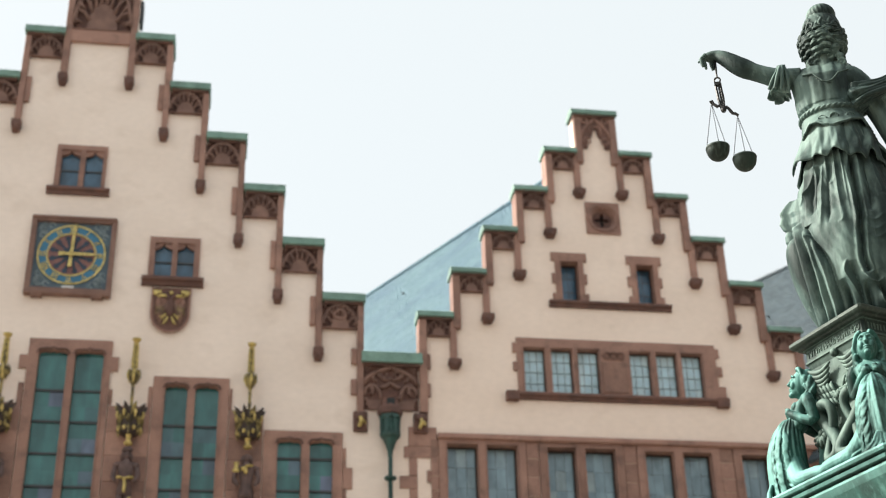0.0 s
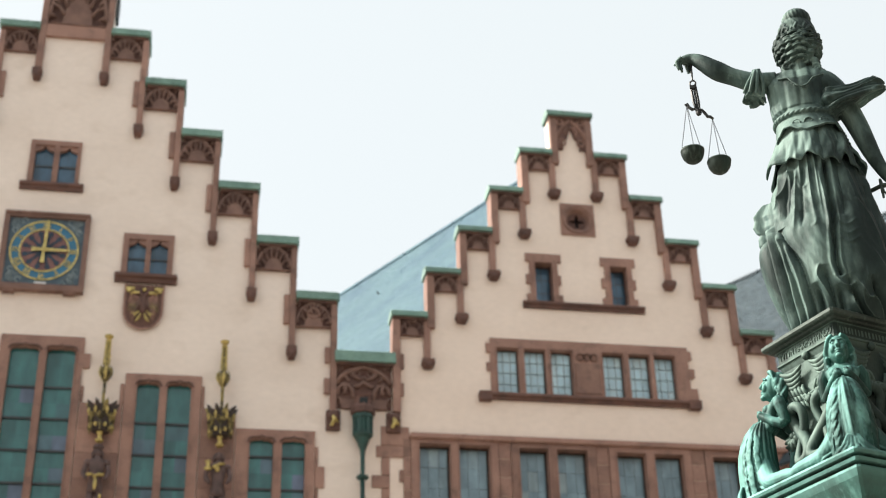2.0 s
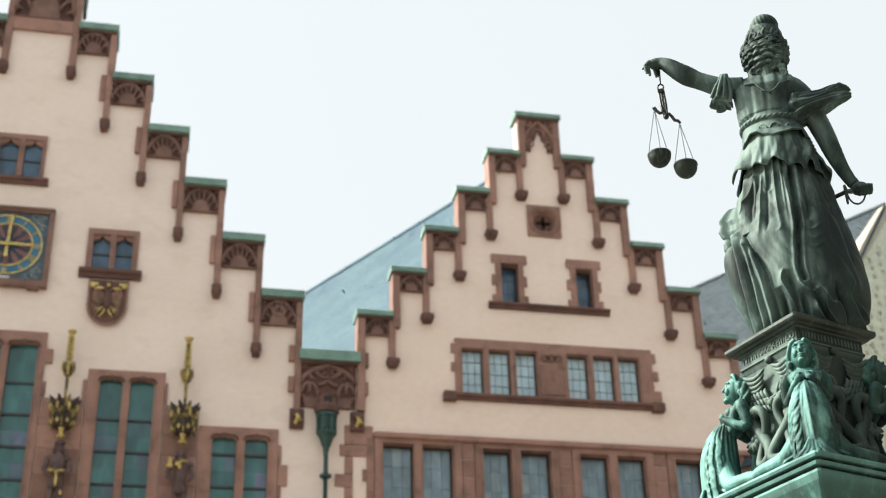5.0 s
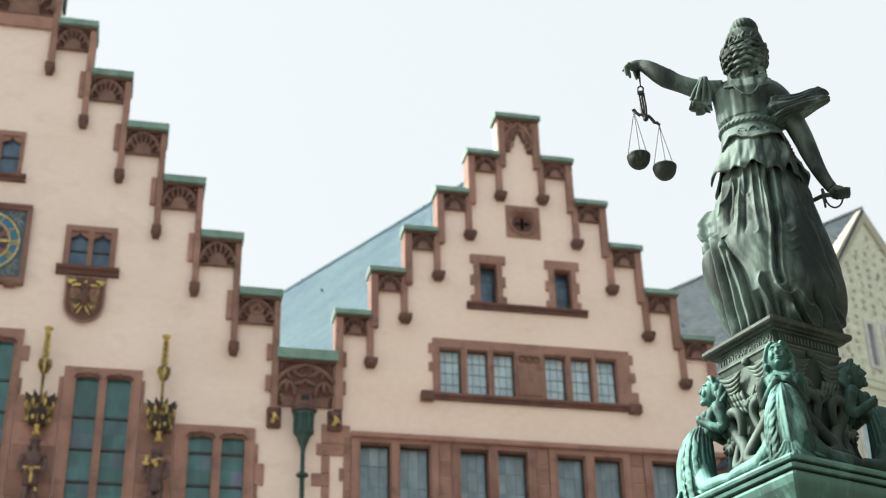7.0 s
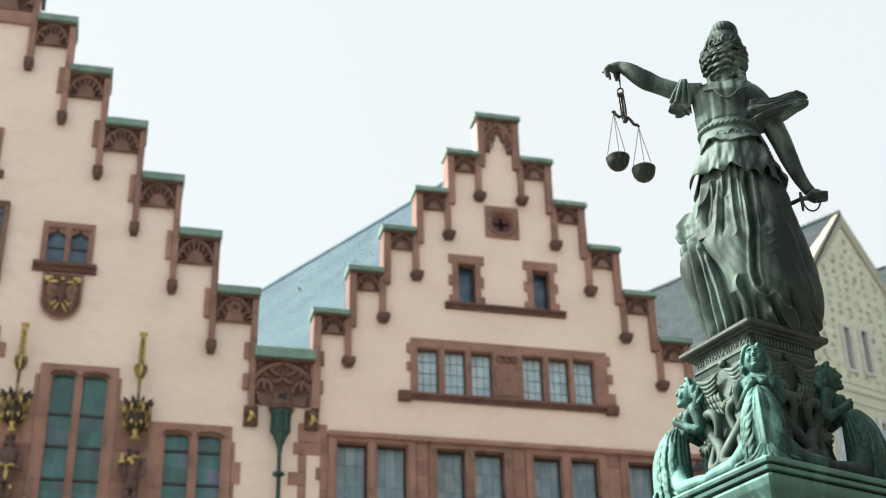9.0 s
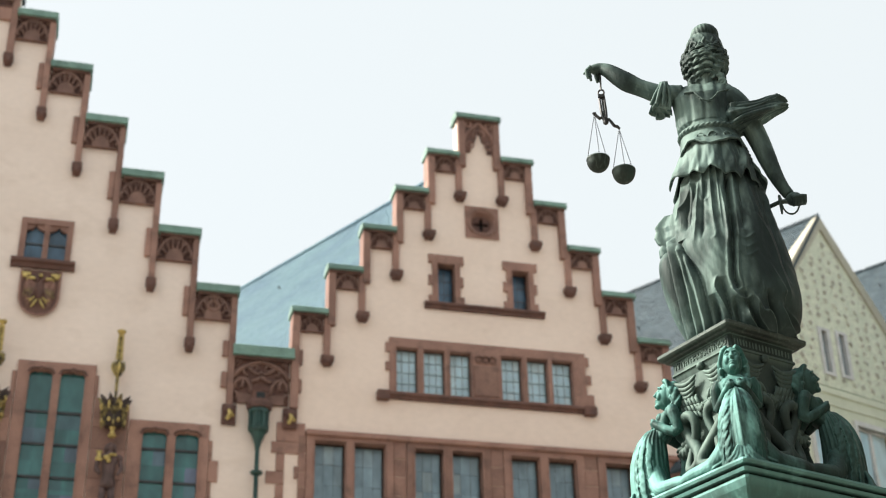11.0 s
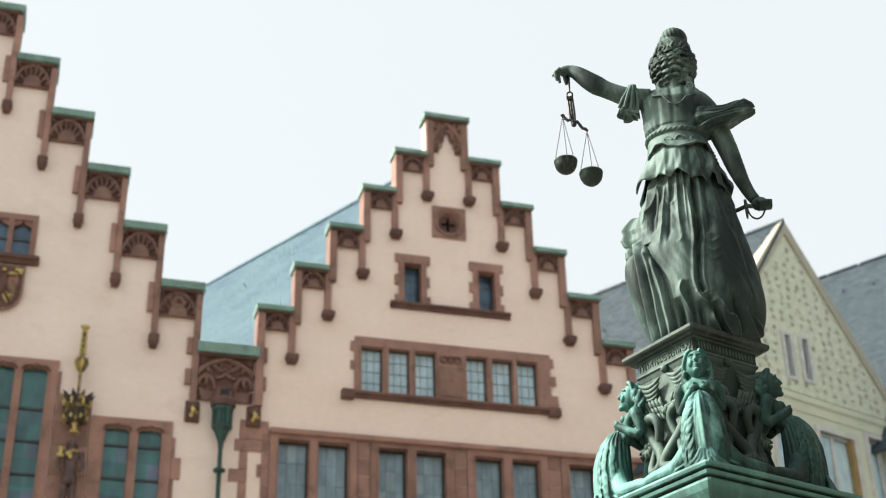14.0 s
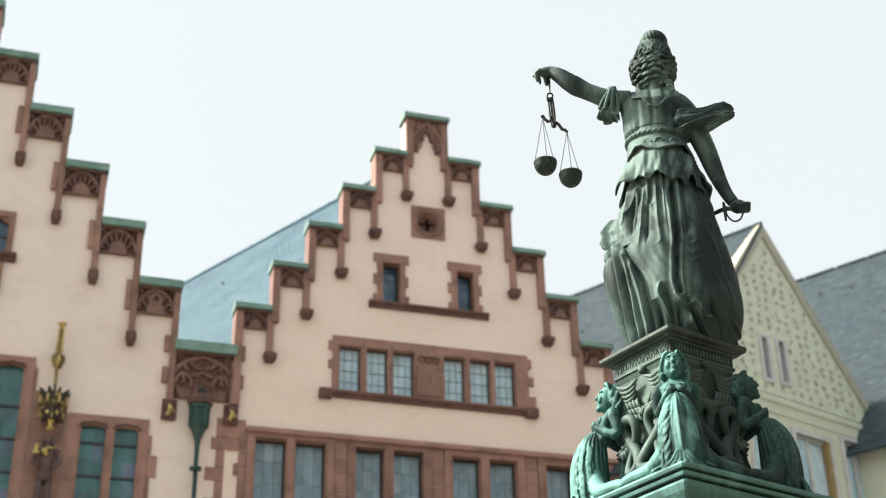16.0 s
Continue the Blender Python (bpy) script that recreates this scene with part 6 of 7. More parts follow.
def figure():
    """Robed woman seen from behind as one mesh; x to her left as one looks at her back, y away, z up from the ground."""
    bm = bmesh.new()
    rnd = random.Random(3)

    def shell(rows, mod, shift=None, n=420):
        out = []
        for i, (z, xl, xr, rv, cv) in enumerate(rows):
            cx, rx = (xl + xr) / 2, (xr - xl) / 2
            ring = []
            for k in range(n):
                t = 2 * math.pi * k / n
                dz = shift(t, z, cx + rx * math.cos(t)) if shift else 0.0
                f_ = 1 + mod(t, z + dz, cx + rx * math.cos(t)) / rv
                ring.append((cx + rx * f_ * math.cos(t), cv + rv * f_ * math.sin(t), z + dz))
            out.append(ring)
        rings(bm, out)

    def dense(rows, k=5):
        """Rows filled in between."""
        out = []
        for a, b in zip(rows, rows[1:]):
            for j in range(k):
                u = j / k
                out.append(tuple(p + (q - p) * u for p, q in zip(a, b)))
        out.append(rows[-1])
        return out

    # long skirt
    rows = curved([(4.88, -0.205, 0.345, 0.26, 0.01), (4.94, -0.218, 0.375, 0.285, 0.0), (5.0, -0.232, 0.397, 0.298, 0.0), (5.1, -0.256, 0.416, 0.305, -0.01), (5.26, -0.29, 0.413, 0.302, -0.01), (5.43, -0.302, 0.388, 0.285, -0.01), (5.55, -0.262, 0.366, 0.268, 0.0), (5.64, -0.238, 0.35, 0.255, 0.0), (5.81, -0.215, 0.31, 0.235, 0.0), (5.92, -0.178, 0.272, 0.21, 0.0), (6.05, -0.13, 0.21, 0.15, 0.0), (6.2, -0.11, 0.18, 0.12, 0.0)], 24)
    n = 520
    t = np.linspace(0, 2 * math.pi, n, endpoint=False)[None, :]
    z, xl, xr, rv, cv = (rows[:, k:k + 1] for k in range(5))
    cx, rx = (xl + xr) / 2, (xr - xl) / 2
    zz = z + 0 * t
    f = 1 + robe(cx + rx * np.cos(t), zz, t + 0 * z) / rv
    pts = np.stack([cx + rx * f * np.cos(t), cv + rv * f * np.sin(t), zz], -1)
    rings(bm, [[tuple(p) for p in r] for r in pts.tolist()])

    # overskirt, thin at its wavy hem: up the inside, down the outside
    def hem(t, z, x):
        low = min(1.0, max(0.0, (6.2 - z) / 0.3))
        to = on_path(HEM, x) if math.sin(t) < 0 else 5.88 + 0.03 * math.cos(9 * t)
        return low * (to - 5.9)

    def hem_fold(t, z, x):
        low = min(1.0, max(0.0, (6.22 - z) / 0.3))
        wave = on_path(HEM, x) - 5.88 if math.sin(t) < 0 else 0.03 * math.cos(9 * t)
        pleat = 0.0
        for px, lean, s in ((-0.15, -0.1, 1), (-0.1, -0.07, -1), (-0.04, -0.03, 1), (0.01, 0.0, -1), (0.05, 0.02, 1), (0.1, 0.04, -1), (0.15, 0.07, 1), (0.21, 0.12, -1), (0.25, 0.14, 1)):
            pleat += s * 0.013 * math.exp(-abs((x - px - lean * (6.0 - z)) / 0.016) ** 1.4)
        return low * (0.3 * wave + pleat) - 0.003 * math.cos(110 * x + 5 * math.sin(9 * z))

    shell(dense([(6.12, -0.12, 0.2, 0.155, 0.0), (6.06, -0.158, 0.25, 0.208, 0.0), (5.97, -0.194, 0.294, 0.228, 0.0), (5.905, -0.212, 0.316, 0.244, 0.0), (5.9, -0.218, 0.323, 0.252, 0.0), (5.908, -0.222, 0.327, 0.257, 0.0), (5.93, -0.219, 0.322, 0.255, 0.0), (5.97, -0.205, 0.305, 0.243, 0.0), (6.02, -0.186, 0.286, 0.228, 0.0), (6.09, -0.163, 0.26, 0.21, 0.0), (6.16, -0.146, 0.232, 0.18, 0.0), (6.25, -0.132, 0.203, 0.15, 0.0), (6.33, -0.118, 0.185, 0.13, 0.0)], 4), hem_fold, hem)

    # sash below the waist, with a corded edge
    def sash_shift(t, z, x):
        low = min(1.0, max(0.0, (6.25 - z) / 0.15))
        return low * ((on_path(SASH, x) if math.sin(t) < 0.1 else 6.07) - 6.1)

    shell(dense([(6.16, -0.14, 0.225, 0.17, 0.0), (6.102, -0.165, 0.258, 0.21, 0.0), (6.1, -0.17, 0.263, 0.216, 0.0), (6.106, -0.171, 0.264, 0.217, 0.0), (6.16, -0.152, 0.24, 0.192, 0.0), (6.25, -0.136, 0.208, 0.158, 0.0), (6.33, -0.12, 0.188, 0.134, 0.0)], 3), lambda t, z, x: 0.002 * math.cos(40 * x + 30 * z), sash_shift, 240)
    for i in range(58):
        x = -0.14 + 0.4 * i / 57
        s = (x - 0.047) / 0.22
        ball(bm, (x, -0.217 * math.sqrt(max(0.0, 1 - s * s)), on_path(SASH, x) - 0.003), (0.008, 0.009, 0.0075), 6, 4)
    # coiled tendrils worked into the sash
    for cx, s in ((-0.02, 1), (0.06, -1), (0.14, 1)):
        pts = []
        for i in range(15):
            a = 5.0 * i / 14
            r = 0.03 * (1 - 0.75 * i / 14)
            x = cx + r * math.cos(a) * s
            pts.append((x, -0.194 * math.sqrt(max(0, 1 - ((x - 0.04) / 0.21) ** 2)), 6.175 + r * math.sin(a)))
        tube(bm, pts, 0.004, 5)
    # torso; its cloth puffs out over the cord
    shell(dense([(6.2, -0.128, 0.2, 0.135, 0.0), (6.27, -0.12, 0.185, 0.122, 0.0), (6.3, -0.122, 0.186, 0.125, 0.0), (6.335, -0.146, 0.196, 0.14, 0.0), (6.38, -0.152, 0.196, 0.137, 0.0), (6.45, -0.15, 0.2, 0.133, 0.0), (6.54, -0.158, 0.212, 0.126, 0.005), (6.6, -0.165, 0.22, 0.1, 0.015), (6.645, -0.13, 0.2, 0.078, 0.025), (6.68, -0.05, 0.15, 0.06, 0.03), (6.7, 0.0, 0.12, 0.05, 0.03)], 5),
          lambda t, z, x: -0.009 * math.exp(-((x - 0.035) / 0.016) ** 2) * (math.sin(t) < 0) - 0.005 * math.exp(-((abs(x - 0.035) - 0.085) / 0.014) ** 2) + 0.0014 * math.cos(17 * t + 6 * z) + (0.004 * math.cos(26 * t + 14 * z) * min(1, max(0, (6.38 - z) / 0.06)) * max(0.15, min(1, (0.0 - x) / 0.1)) if z > 6.28 else 0))
    # twisted cord in three strands
    for k in range(3):
        pts = []
        for i in range(91):
            t = 2 * math.pi * i / 90
            w_, a = 0.009, 12 * t + 2 * math.pi * k / 3
            pts.append((0.035 + (0.172 + w_ * math.cos(a)) * math.cos(t), (0.157 + w_ * math.cos(a)) * math.sin(t), 6.27 + w_ * math.sin(a) + 0.012 * abs(math.cos(t)) ** 1.5))
        tube(bm, pts, 0.009, 7)
    # scooped yoke with a raised hem
    tube(bm, [(-0.08, -0.1, 6.555), (-0.02, -0.128, 6.535), (0.0, -0.136, 6.5), (0.025, -0.142, 6.465), (0.05, -0.142, 6.45), (0.078, -0.141, 6.455), (0.1, -0.138, 6.475), (0.122, -0.132, 6.505), (0.185, -0.105, 6.53)], 0.007, 6)
    # neck, head, cheek
    tube(bm, [(0.05, 0.0, 6.46), (0.055, -0.012, 6.56), (0.058, -0.01, 6.64), (0.065, 0.0, 6.76)], [0.095, 0.066, 0.053, 0.055], 18)
    ball(bm, (0.066, 0.018, 6.82), (0.12, 0.13, 0.14), 32, 22)
    ball(bm, (0.062, 0.04, 6.74), (0.096, 0.1, 0.08), 24, 14)
    ball(bm, (-0.012, 0.055, 6.72), (0.042, 0.06, 0.078), 12, 8)
    # smooth knot of hair on top, finely combed, with a groove under it
    rows = []
    for i in range(22):
        a = math.pi * (-0.22 + 0.7 * i / 21)
        rows.append([(0.086 + 0.087 * math.cos(a) * (1 + 0.022 * math.cos(22 * t + 3 * a)) * math.cos(t), -0.005 + 0.09 * math.cos(a) * (1 + 0.022 * math.cos(22 * t + 3 * a)) * math.sin(t), 7.016 + 0.077 * math.sin(a)) for t in (2 * math.pi * k / 110 for k in range(110))])
    rings(bm, rows)
    ball(bm, (0.076, 0.008, 6.9), (0.114, 0.12, 0.15), 28, 18)
    # crown of small S-shaped locks combed up to the knot
    for row, (z0, z1, r0, r1, m) in enumerate(((7.0, 6.93, 0.083, 0.11, 15), (6.945, 6.87, 0.106, 0.122, 17))):
        for i in range(m):
            t = math.pi * (0.82 + 1.36 * (i + 0.5 * row) / m) + rnd.uniform(-0.05, 0.05)
            sw = rnd.choice((0.12, -0.12, 0.07))
            dz = rnd.uniform(-0.012, 0.012)
            pts = []
            for j in range(9):
                u = j / 8
                a, r = t + sw * math.sin(2 * math.pi * u), r0 + (r1 - r0) * u + 0.002
                pts.append((0.074 + r * math.cos(a), 0.011 + r * 1.04 * math.sin(a), z0 + dz + (z1 - z0) * u))
            tube(bm, pts, [0.003, 0.006, 0.0085, 0.0095, 0.0095, 0.009, 0.008, 0.006, 0.003], 7)
    # rolls of waved hair laid one under the other round the back of the head, uneven in length and lift
    for row, (z0, r, rad, m) in enumerate(((6.862, 0.121, 0.015, 12), (6.832, 0.124, 0.016, 11), (6.801, 0.122, 0.016, 10), (6.77, 0.114, 0.016, 10), (6.738, 0.102, 0.015, 9), (6.708, 0.082, 0.014, 7))):
        a = math.pi * (0.84 + 0.03 * (row % 2))
        for i in range(m):
            span = math.pi * 1.3 / m * rnd.uniform(0.75, 1.35)
            lift, swell, bend = rnd.uniform(-0.012, 0.012), rnd.uniform(0.8, 1.2), rnd.uniform(-0.011, 0.011)
            pts, rr = [], []
            for j in range(9):
                u = j / 8
                b_ = a + span * (1.25 * u - 0.12)
                q = r + 0.012 * math.sin(math.pi * u)
                pts.append((0.066 + q * math.cos(b_), 0.014 + q * 1.03 * math.sin(b_), z0 + lift * (2 * u - 1) + bend * math.sin(math.pi * u)))
                rr.append(rad * swell * (0.35 + 0.6 * math.sin(math.pi * (0.1 + 0.8 * u))))
            tube(bm, pts, rr, 9)
            # combed grooves as thin strands over each roll
            for g in (-0.45, 0.45):
                tube(bm, [(p[0] + (p[0] - 0.066) * 0.09, p[1] + (p[1] - 0.014) * 0.09, p[2] + g * w_ * 1.1) for p, w_ in zip(pts, rr)], [w_ * 0.33 for w_ in rr], 6)
            a += span
            if a > math.pi * 2.16:
                break
    # thick waved locks at the temples and curls on the nape
    for x0, y0, z0, s in ((-0.052, -0.02, 6.87, -1), (-0.03, -0.07, 6.845, -1), (0.178, -0.03, 6.86, 1), (0.165, -0.075, 6.83, 1), (-0.06, 0.03, 6.89, -1), (0.185, 0.02, 6.9, 1)):
        tube(bm, [(x0 + s * 0.012 * math.sin(1.5 * j) - s * 0.006 * j, y0 + 0.003 * j, z0 - 0.02 * j) for j in range(8)], [0.012, 0.019, 0.021, 0.019, 0.021, 0.018, 0.015, 0.008], 9)
    for s, x0, z0, sc in ((1, -0.012, 6.672, 1.0), (1, 0.02, 6.655, 0.9), (-1, 0.148, 6.672, 1.0), (-1, 0.155, 6.628, 1.1), (1, 0.04, 6.685, 0.8), (-1, 0.1, 6.685, 0.8)):
        tube(bm, [(x0 + 0.02 * sc * math.cos(a) * s, -0.05, z0 + 0.019 * sc * math.sin(a)) for a in (0, 0.8, 1.6, 2.4, 3.2, 4.0, 4.8, 5.6)], [0.006, 0.009, 0.011, 0.011, 0.01, 0.009, 0.007, 0.005], 7)
        ball(bm, (x0, -0.04, z0), 0.016 * sc)
    tube(bm, [(0.14, -0.05, 6.7), (0.158, -0.05, 6.672), (0.168, -0.045, 6.64), (0.155, -0.045, 6.62)], [0.012, 0.013, 0.012, 0.006], 8)
    # the stretched arm, its wrist bent and the fingers hanging
    limb(bm, ((-0.1, 0.0, 6.6, 0.07), (-0.19, -0.01, 6.62, 0.062), (-0.25, -0.014, 6.642, 0.058), (-0.31, -0.015, 6.678, 0.054), (-0.36, -0.018, 6.708, 0.054), (-0.41, -0.02, 6.745, 0.06), (-0.455, -0.02, 6.785, 0.057), (-0.5, -0.014, 6.835, 0.05), (-0.535, -0.005, 6.872, 0.043), (-0.567, 0.0, 6.893, 0.037), (-0.6, 0.0, 6.898, 0.034), (-0.632, 0.0, 6.895, 0.028)))
    for k, (fx, fz) in enumerate(((-0.652, 6.812), (-0.637, 6.806), (-0.6, 6.8), (-0.588, 6.815))):
        tube(bm, [(-0.615 - 0.008 * (1.5 - k), -0.03 + 0.02 * k, 6.897), (fx - 0.008, -0.035 + 0.022 * k, 6.87), (fx - 0.004, -0.032 + 0.02 * k, (fz + 6.87) / 2), (fx, -0.03 + 0.02 * k, fz)], [0.018, 0.0135, 0.0125, 0.008], 8)
    tube(bm, [(-0.61, 0.02, 6.9), (-0.66, 0.02, 6.9), (-0.685, 0.015, 6.884)], [0.017, 0.012, 0.007], 7)

    # its hanging sleeve, gathered at the shoulder, deep folds raking down to a slanting hem
    rows = []
    for u, wide, deep_y in dense(((-0.1, 0.25, 0.03), (-0.04, 0.75, 0.06), (0.03, 1.0, 0.076), (0.3, 1.0, 0.092), (0.7, 1.0, 0.104), (1.0, 1.0, 0.106), (1.0, 0.86, 0.094), (0.88, 0.72, 0.08)), 7):
        xl, zl = -0.222 - 0.074 * u - 0.012 * u * u, 6.683 - 0.172 * u
        xr, zr = -0.17 + 0.004 * u, 6.688 - 0.2 * u
        ring = []
        for k in range(220):
            t = 2 * math.pi * k / 220
            s = (3.6 * t / math.pi + 0.28 * math.sin(2 * t) + 0.9 * u) % 1
            v = (1 - s) ** 1.3 if s > 0.22 else (s / 0.22) ** 1.5 * 0.724
            f_ = wide * (1.04 - 0.55 * min(1, 0.25 + 0.9 * max(u, 0)) * v)
            w_ = 0.5 - 0.5 * f_ * math.cos(t)
            drop = max(u, 0) ** 2 * (0.024 * (1 - v) + 0.014 * math.sin(t)) * (1 if math.sin(t) < 0 else -0.4)
            ring.append((xl + (xr - xl) * (1 - w_), deep_y * f_ * math.sin(t), zl + (zr - zl) * (1 - w_) - drop))
        rows.append(ring)
    rings(bm, rows)
    for i in range(4):
        hx, hz = -0.285 + 0.037 * i, 6.512 - 0.014 * i
        hy = -0.06 - 0.055 * math.sin(math.pi * (i + 0.8) / 4.2)
        limb(bm, ((-0.212 + 0.012 * i, -0.06, 6.684, 0.007), (-0.222 + 0.017 * i, hy * 0.9 - 0.006, 6.63, 0.01), ((hx - 0.226 + 0.02 * i) / 2 + 0.004, hy - 0.008, 6.57, 0.0115), (hx, hy + 0.002, hz, 0.009)), 10)
    # the lowered arm
    limb(bm, ((0.15, 0.0, 6.595, 0.02), (0.165, 0.0, 6.58, 0.055), (0.192, 0.0, 6.53, 0.074), (0.238, 0.0, 6.45, 0.074), (0.285, 0.01, 6.33, 0.066), (0.325, 0.015, 6.2, 0.06), (0.355, 0.01, 6.07, 0.053), (0.385, 0.0, 5.95, 0.043), (0.415, -0.01, 5.86, 0.036), (0.44, -0.01, 5.81, 0.034)))
    ball(bm, (0.465, -0.01, 5.778), (0.05, 0.04, 0.042), 12, 8)
    for k in range(4):
        tube(bm, [(0.45 + 0.018 * k, -0.035, 5.79 - 0.004 * k), (0.47 + 0.018 * k, -0.055, 5.765), (0.468 + 0.018 * k, -0.035, 5.738), (0.455 + 0.018 * k, -0.01, 5.735)], [0.014, 0.015, 0.013, 0.01], 7)
    # its wide sleeve blown outwards, deep folds running to the tip
    rows = []
    stations = ((0.15, 6.41, 6.31, 0.05), (0.16, 6.45, 6.285, 0.09), (0.175, 6.455, 6.268, 0.118), (0.2, 6.45, 6.266, 0.128), (0.25, 6.432, 6.285, 0.122), (0.3, 6.422, 6.305, 0.108), (0.36, 6.438, 6.33, 0.095), (0.42, 6.468, 6.362, 0.078), (0.46, 6.492, 6.375, 0.062), (0.485, 6.478, 6.386, 0.048), (0.502, 6.445, 6.4, 0.022))
    for x, zt, zb, ry in dense(stations, 6):
        ring = []
        for k in range(200):
            t = 2 * math.pi * k / 200
            s = (5.2 * t / math.pi + 0.35 * math.sin(2 * t) + 1.6 * (x - 0.17)) % 1
            deep = max(0, min(1, 0.5 + 4.0 * (x - 0.19)))
            f_ = 1.07 - 0.46 * deep * (1 - abs(2 * s - 1)) ** 1.5 - 0.05 * deep * math.cos(13 * t + 9 * x)
            ring.append((x + 0.02 * deep * math.sin(5 * t), -0.02 + ry * f_ * math.sin(t), (zt + zb) / 2 - (zt - zb) / 2 * f_ * math.cos(t)))
        rows.append(ring)
    rings(bm, rows)
    ball(bm, (0.18, 0.0, 6.5), (0.072, 0.08, 0.08), 16, 12)
    for i in range(5):
        limb(bm, ((0.17 + 0.008 * i, -0.085 - 0.02 * math.sin(i), 6.295 + 0.036 * i, 0.01), (0.235, -0.138 + 0.008 * i, 6.3 + 0.03 * i + 0.006 * math.sin(3 * i), 0.013), (0.335, -0.118 + 0.01 * i, 6.335 + 0.024 * i, 0.014), (0.43, -0.085 + 0.008 * i, 6.37 + 0.025 * i, 0.012), (0.497, -0.04, 6.4 + 0.016 * i, 0.007)), 10)

    # the mantle's corner that blows out by the knee, fluted and ragged
    flap = ((5.8, -0.25), (5.795, -0.275), (5.765, -0.3), (5.72, -0.335), (5.69, -0.33), (5.65, -0.348), (5.61, -0.336), (5.595, -0.32), (5.57, -0.338), (5.53, -0.342), (5.505, -0.33), (5.48, -0.305), (5.42, -0.28))
    rows = []
    for z, xe in dense(flap, 4):
        inner = Vector((-0.165, -0.125, z - 0.07))
        outer = Vector((xe, 0.03, z))
        d = (inner - outer)
        nrm = Vector((-d.y, d.x, 0)).normalized()
        ring = []
        for k in range(60):
            a = 2 * math.pi * k / 60
            q = 0.5 - 0.5 * math.cos(a)
            ring.append(outer + d * q + nrm * (0.019 * math.sin(a) + 0.014 * math.sin(13 * q + 14 * z) * (1 - q) + 0.02 * math.sin(math.pi * q)))
        rows.append(ring)
    rings(bm, rows)
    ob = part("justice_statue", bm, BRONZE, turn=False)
    remesh(ob, 0.0036, 1)
    ob.matrix_basis = Matrix.Translation((FX, FY, 0)) @ pose(0, 0, 0, 0, 0, -AZ)
    return tagged(ob, "plain green bronze figure of a robed woman holding scales and sword", "statue")


figure()
HERE = Matrix.Translation((FX, FY, 0)) @ pose(0, 0, 0, 0, 0, -AZ)

# ---- the scales ----
scales = thing("scales", "dark bronze balance scales with two round pans on chains", "scales")
scales.matrix_basis = HERE
bm = bmesh.new()
ringpts = [(-0.583 + 0.018 * math.cos(2 * math.pi * i / 16), 0.0, 6.715 + 0.02 * math.sin(2 * math.pi * i / 16)) for i in range(17)]
tube(bm, ringpts, 0.0055, 6)
tube(bm, [(-0.578, 0, 6.865), (-0.58, 0, 6.8), (-0.583, 0, 6.735)], 0.006, 6)
part("suspension_ring", bm, IRON, scales)
bm = bmesh.new()
for s in (-1, 1):
    tube(bm, [(-0.583 + s * 0.014, 0, 6.69), (-0.578 + s * 0.014, 0, 6.58), (-0.57 + s * 0.008, 0, 6.48)], [0.008, 0.01, 0.006], 6)
box(bm, -0.603, -0.563, -0.012, 0.012, 6.675, 6.697)
tube(bm, [(-0.58, 0, 6.69), (-0.571, 0, 6.5)], 0.007, 6)
ball(bm, (-0.57, 0, 6.495), (0.018, 0.014, 0.022))
part("fork", bm, IRON, scales)
bm = bmesh.new()
tube(bm, [(-0.645, 0, 6.565), (-0.632, 0, 6.572), (-0.625, 0, 6.548), (-0.605, 0, 6.525), (-0.59, 0, 6.53), (-0.571, 0, 6.505), (-0.55, 0, 6.51), (-0.535, 0, 6.485), (-0.52, 0, 6.455), (-0.505, 0, 6.45), (-0.49, 0, 6.432)], [0.01, 0.009, 0.01, 0.011, 0.009, 0.014, 0.009, 0.01, 0.01, 0.01, 0.008], 7)
part("beam", bm, IRON, scales)
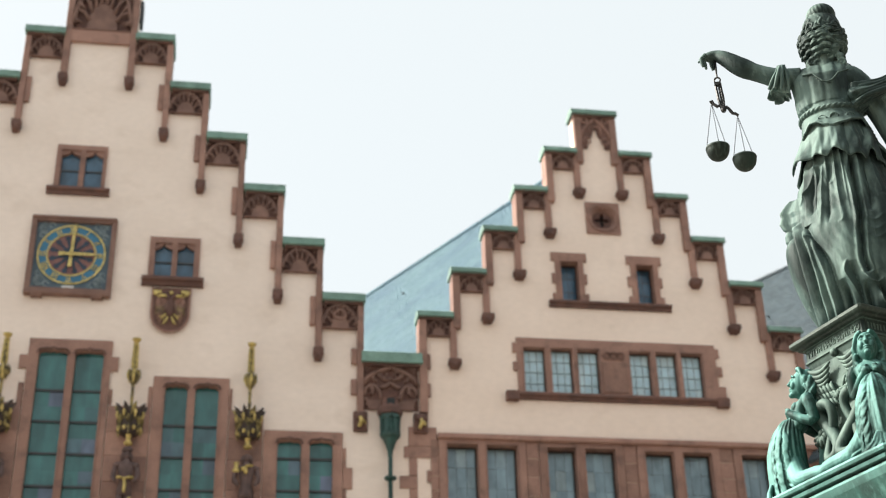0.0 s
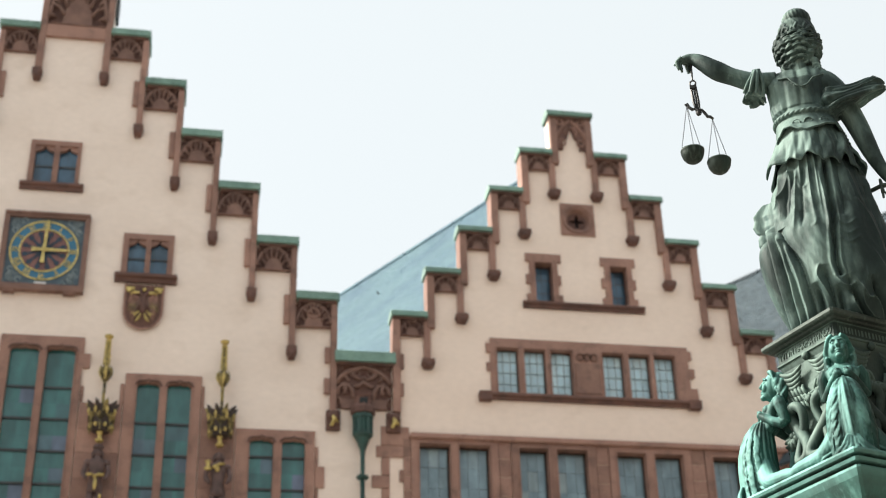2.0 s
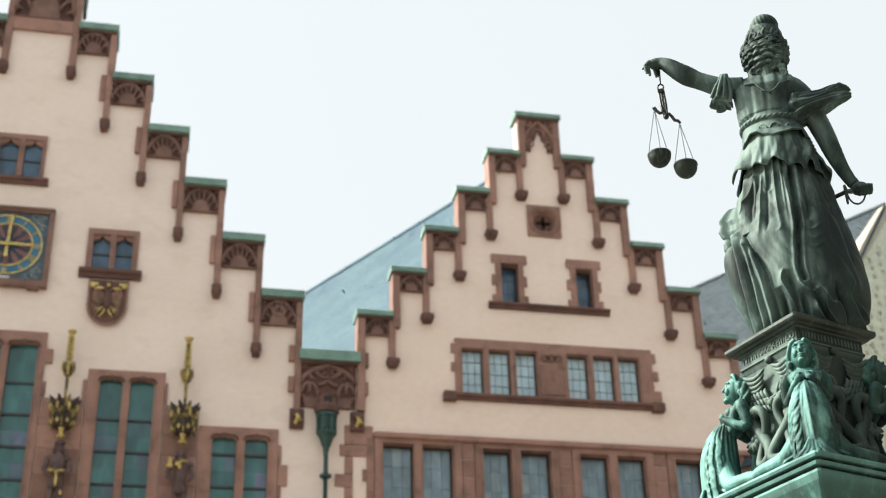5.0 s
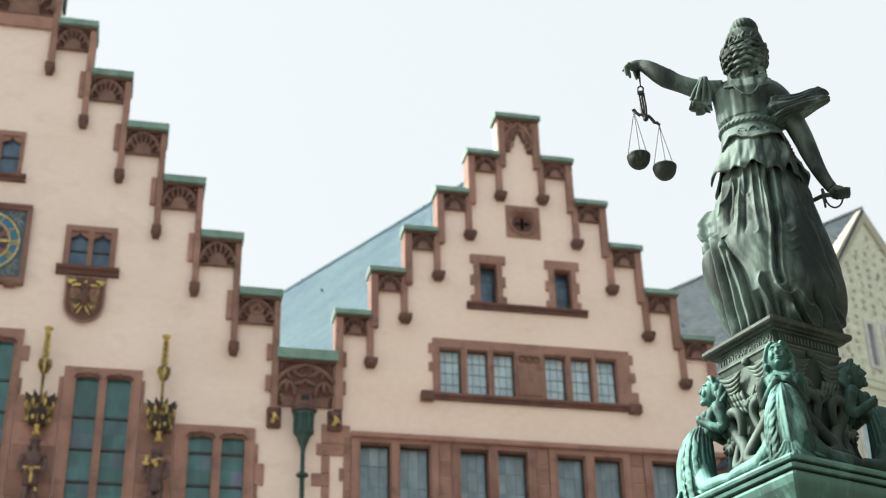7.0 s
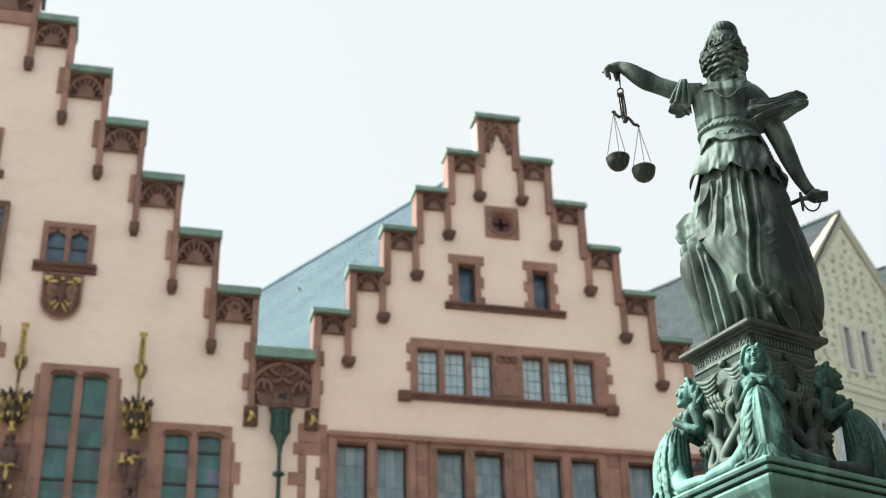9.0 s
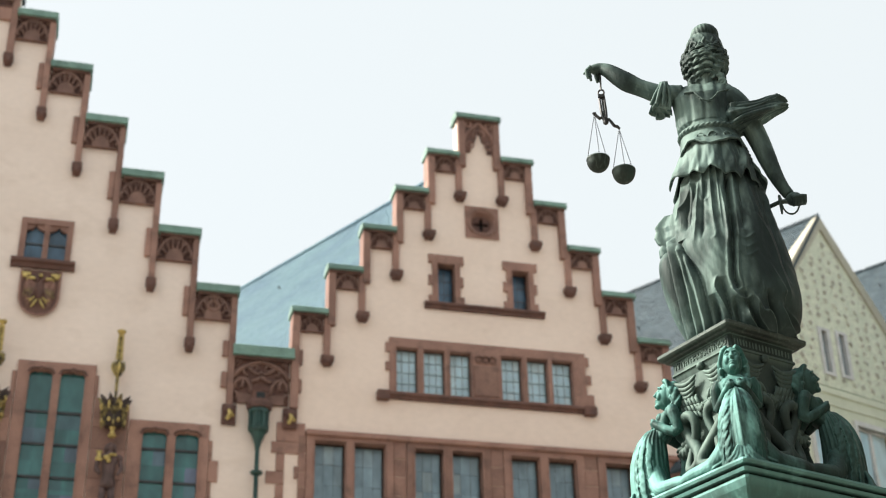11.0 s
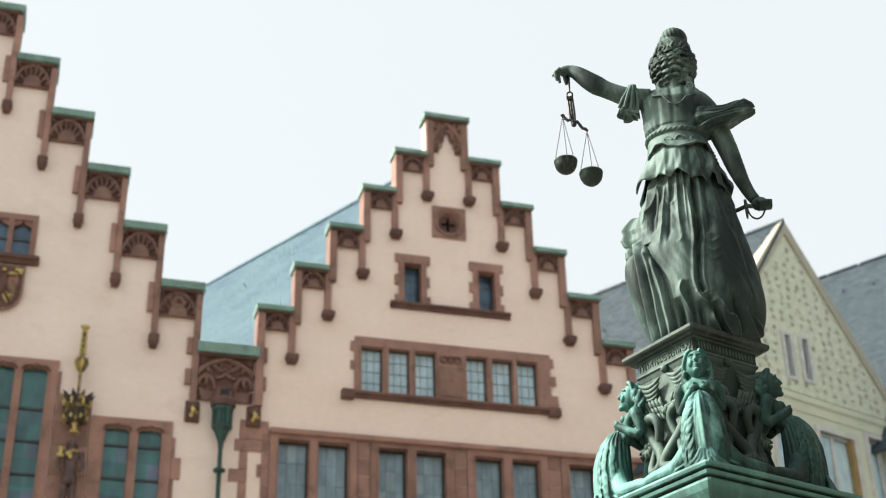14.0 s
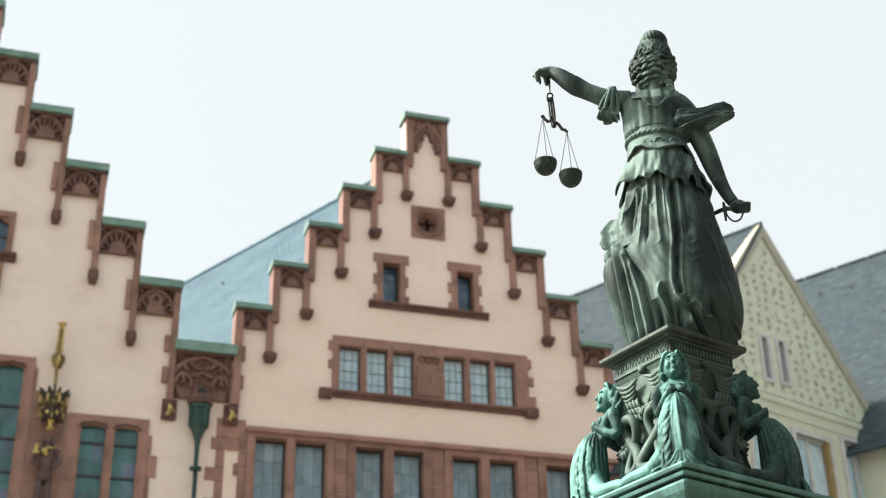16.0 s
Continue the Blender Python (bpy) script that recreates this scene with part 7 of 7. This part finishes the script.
for px, pz, hx, hz in ((-0.637, 6.232, -0.637, 6.56), (-0.49, 6.128, -0.494, 6.43)):
    bm = bmesh.new()
    n = 32
    rows = [[(px + r * math.cos(2 * math.pi * k / n), r * math.sin(2 * math.pi * k / n), pz + z) for k in range(n)] for r, z in [(0.062, 0.0), (0.066, 0.005), (0.071, 0.005), (0.072, -0.004), (0.07, -0.008)] + [(0.069 * math.cos(a * math.pi / 20), -0.01 - 0.076 * math.sin(a * math.pi / 20)) for a in range(1, 10)]]
    inner = [[(px + r * math.cos(2 * math.pi * k / n), r * math.sin(2 * math.pi * k / n), pz + z) for k in range(n)] for r, z in ((0.01, -0.074), (0.042, -0.06), (0.058, -0.026), (0.062, 0.0))]
    rings(bm, inner + rows[1:], cap=True)
    pan = part("scale_pan", bm, BRONZE_DARK, scales, "round dark bronze bowl", smooth=True)
    for k in range(3):
        a = 2 * math.pi * k / 3 + 0.4 + math.pi
        p0, p1 = Vector((hx, 0, hz)), Vector((px + 0.066 * math.cos(a), 0.066 * math.sin(a), pz))
        bm = bmesh.new()
        m = 21
        for i in range(m):
            q0, q1 = p0.lerp(p1, i / m), p0.lerp(p1, (i + 0.7) / m)
            tube(bm, [q0, q0.lerp(q1, 0.5), q1], [0.0015, 0.0038, 0.0015], 5, flat=0.35 if i % 2 else 1.0)
        part("chain", bm, IRON, pan)

# ---- the sword ----
sword = thing("sword", "dark bronze sword with a ring guard, held low", "sword")
sword.matrix_basis = HERE
part("grip", tube(bmesh.new(), [(0.39, -0.01, 5.772), (0.52, -0.01, 5.758)], [0.014, 0.016], 8), BRONZE_DARK, sword)
part("pommel", tube(bmesh.new(), [(0.515, -0.01, 5.79), (0.52, -0.01, 5.758), (0.522, -0.01, 5.735)], [0.008, 0.014, 0.008], 8), BRONZE_DARK, sword)
bm = bmesh.new()
tube(bm, [(0.385, -0.01, 5.815), (0.388, -0.01, 5.772), (0.386, -0.012, 5.69)], [0.008, 0.012, 0.006], 7)
part("crossguard", bm, BRONZE_DARK, sword)
bm = bmesh.new()
tube(bm, [(0.392 + 0.05 * (1 - math.cos(math.pi * i / 12)), -0.012, 5.765 - 0.085 * math.sin(math.pi * i / 12)) for i in range(13)], 0.0055, 6)
part("ring_guard", bm, BRONZE_DARK, sword)
blade = part("blade", tube(bmesh.new(), [(0.388, -0.008, 5.773), (0.2, 0.15, 5.79), (-0.1, 0.38, 5.82)], [0.014, 0.014, 0.008], 6, flat=0.45), BRONZE_DARK, sword)
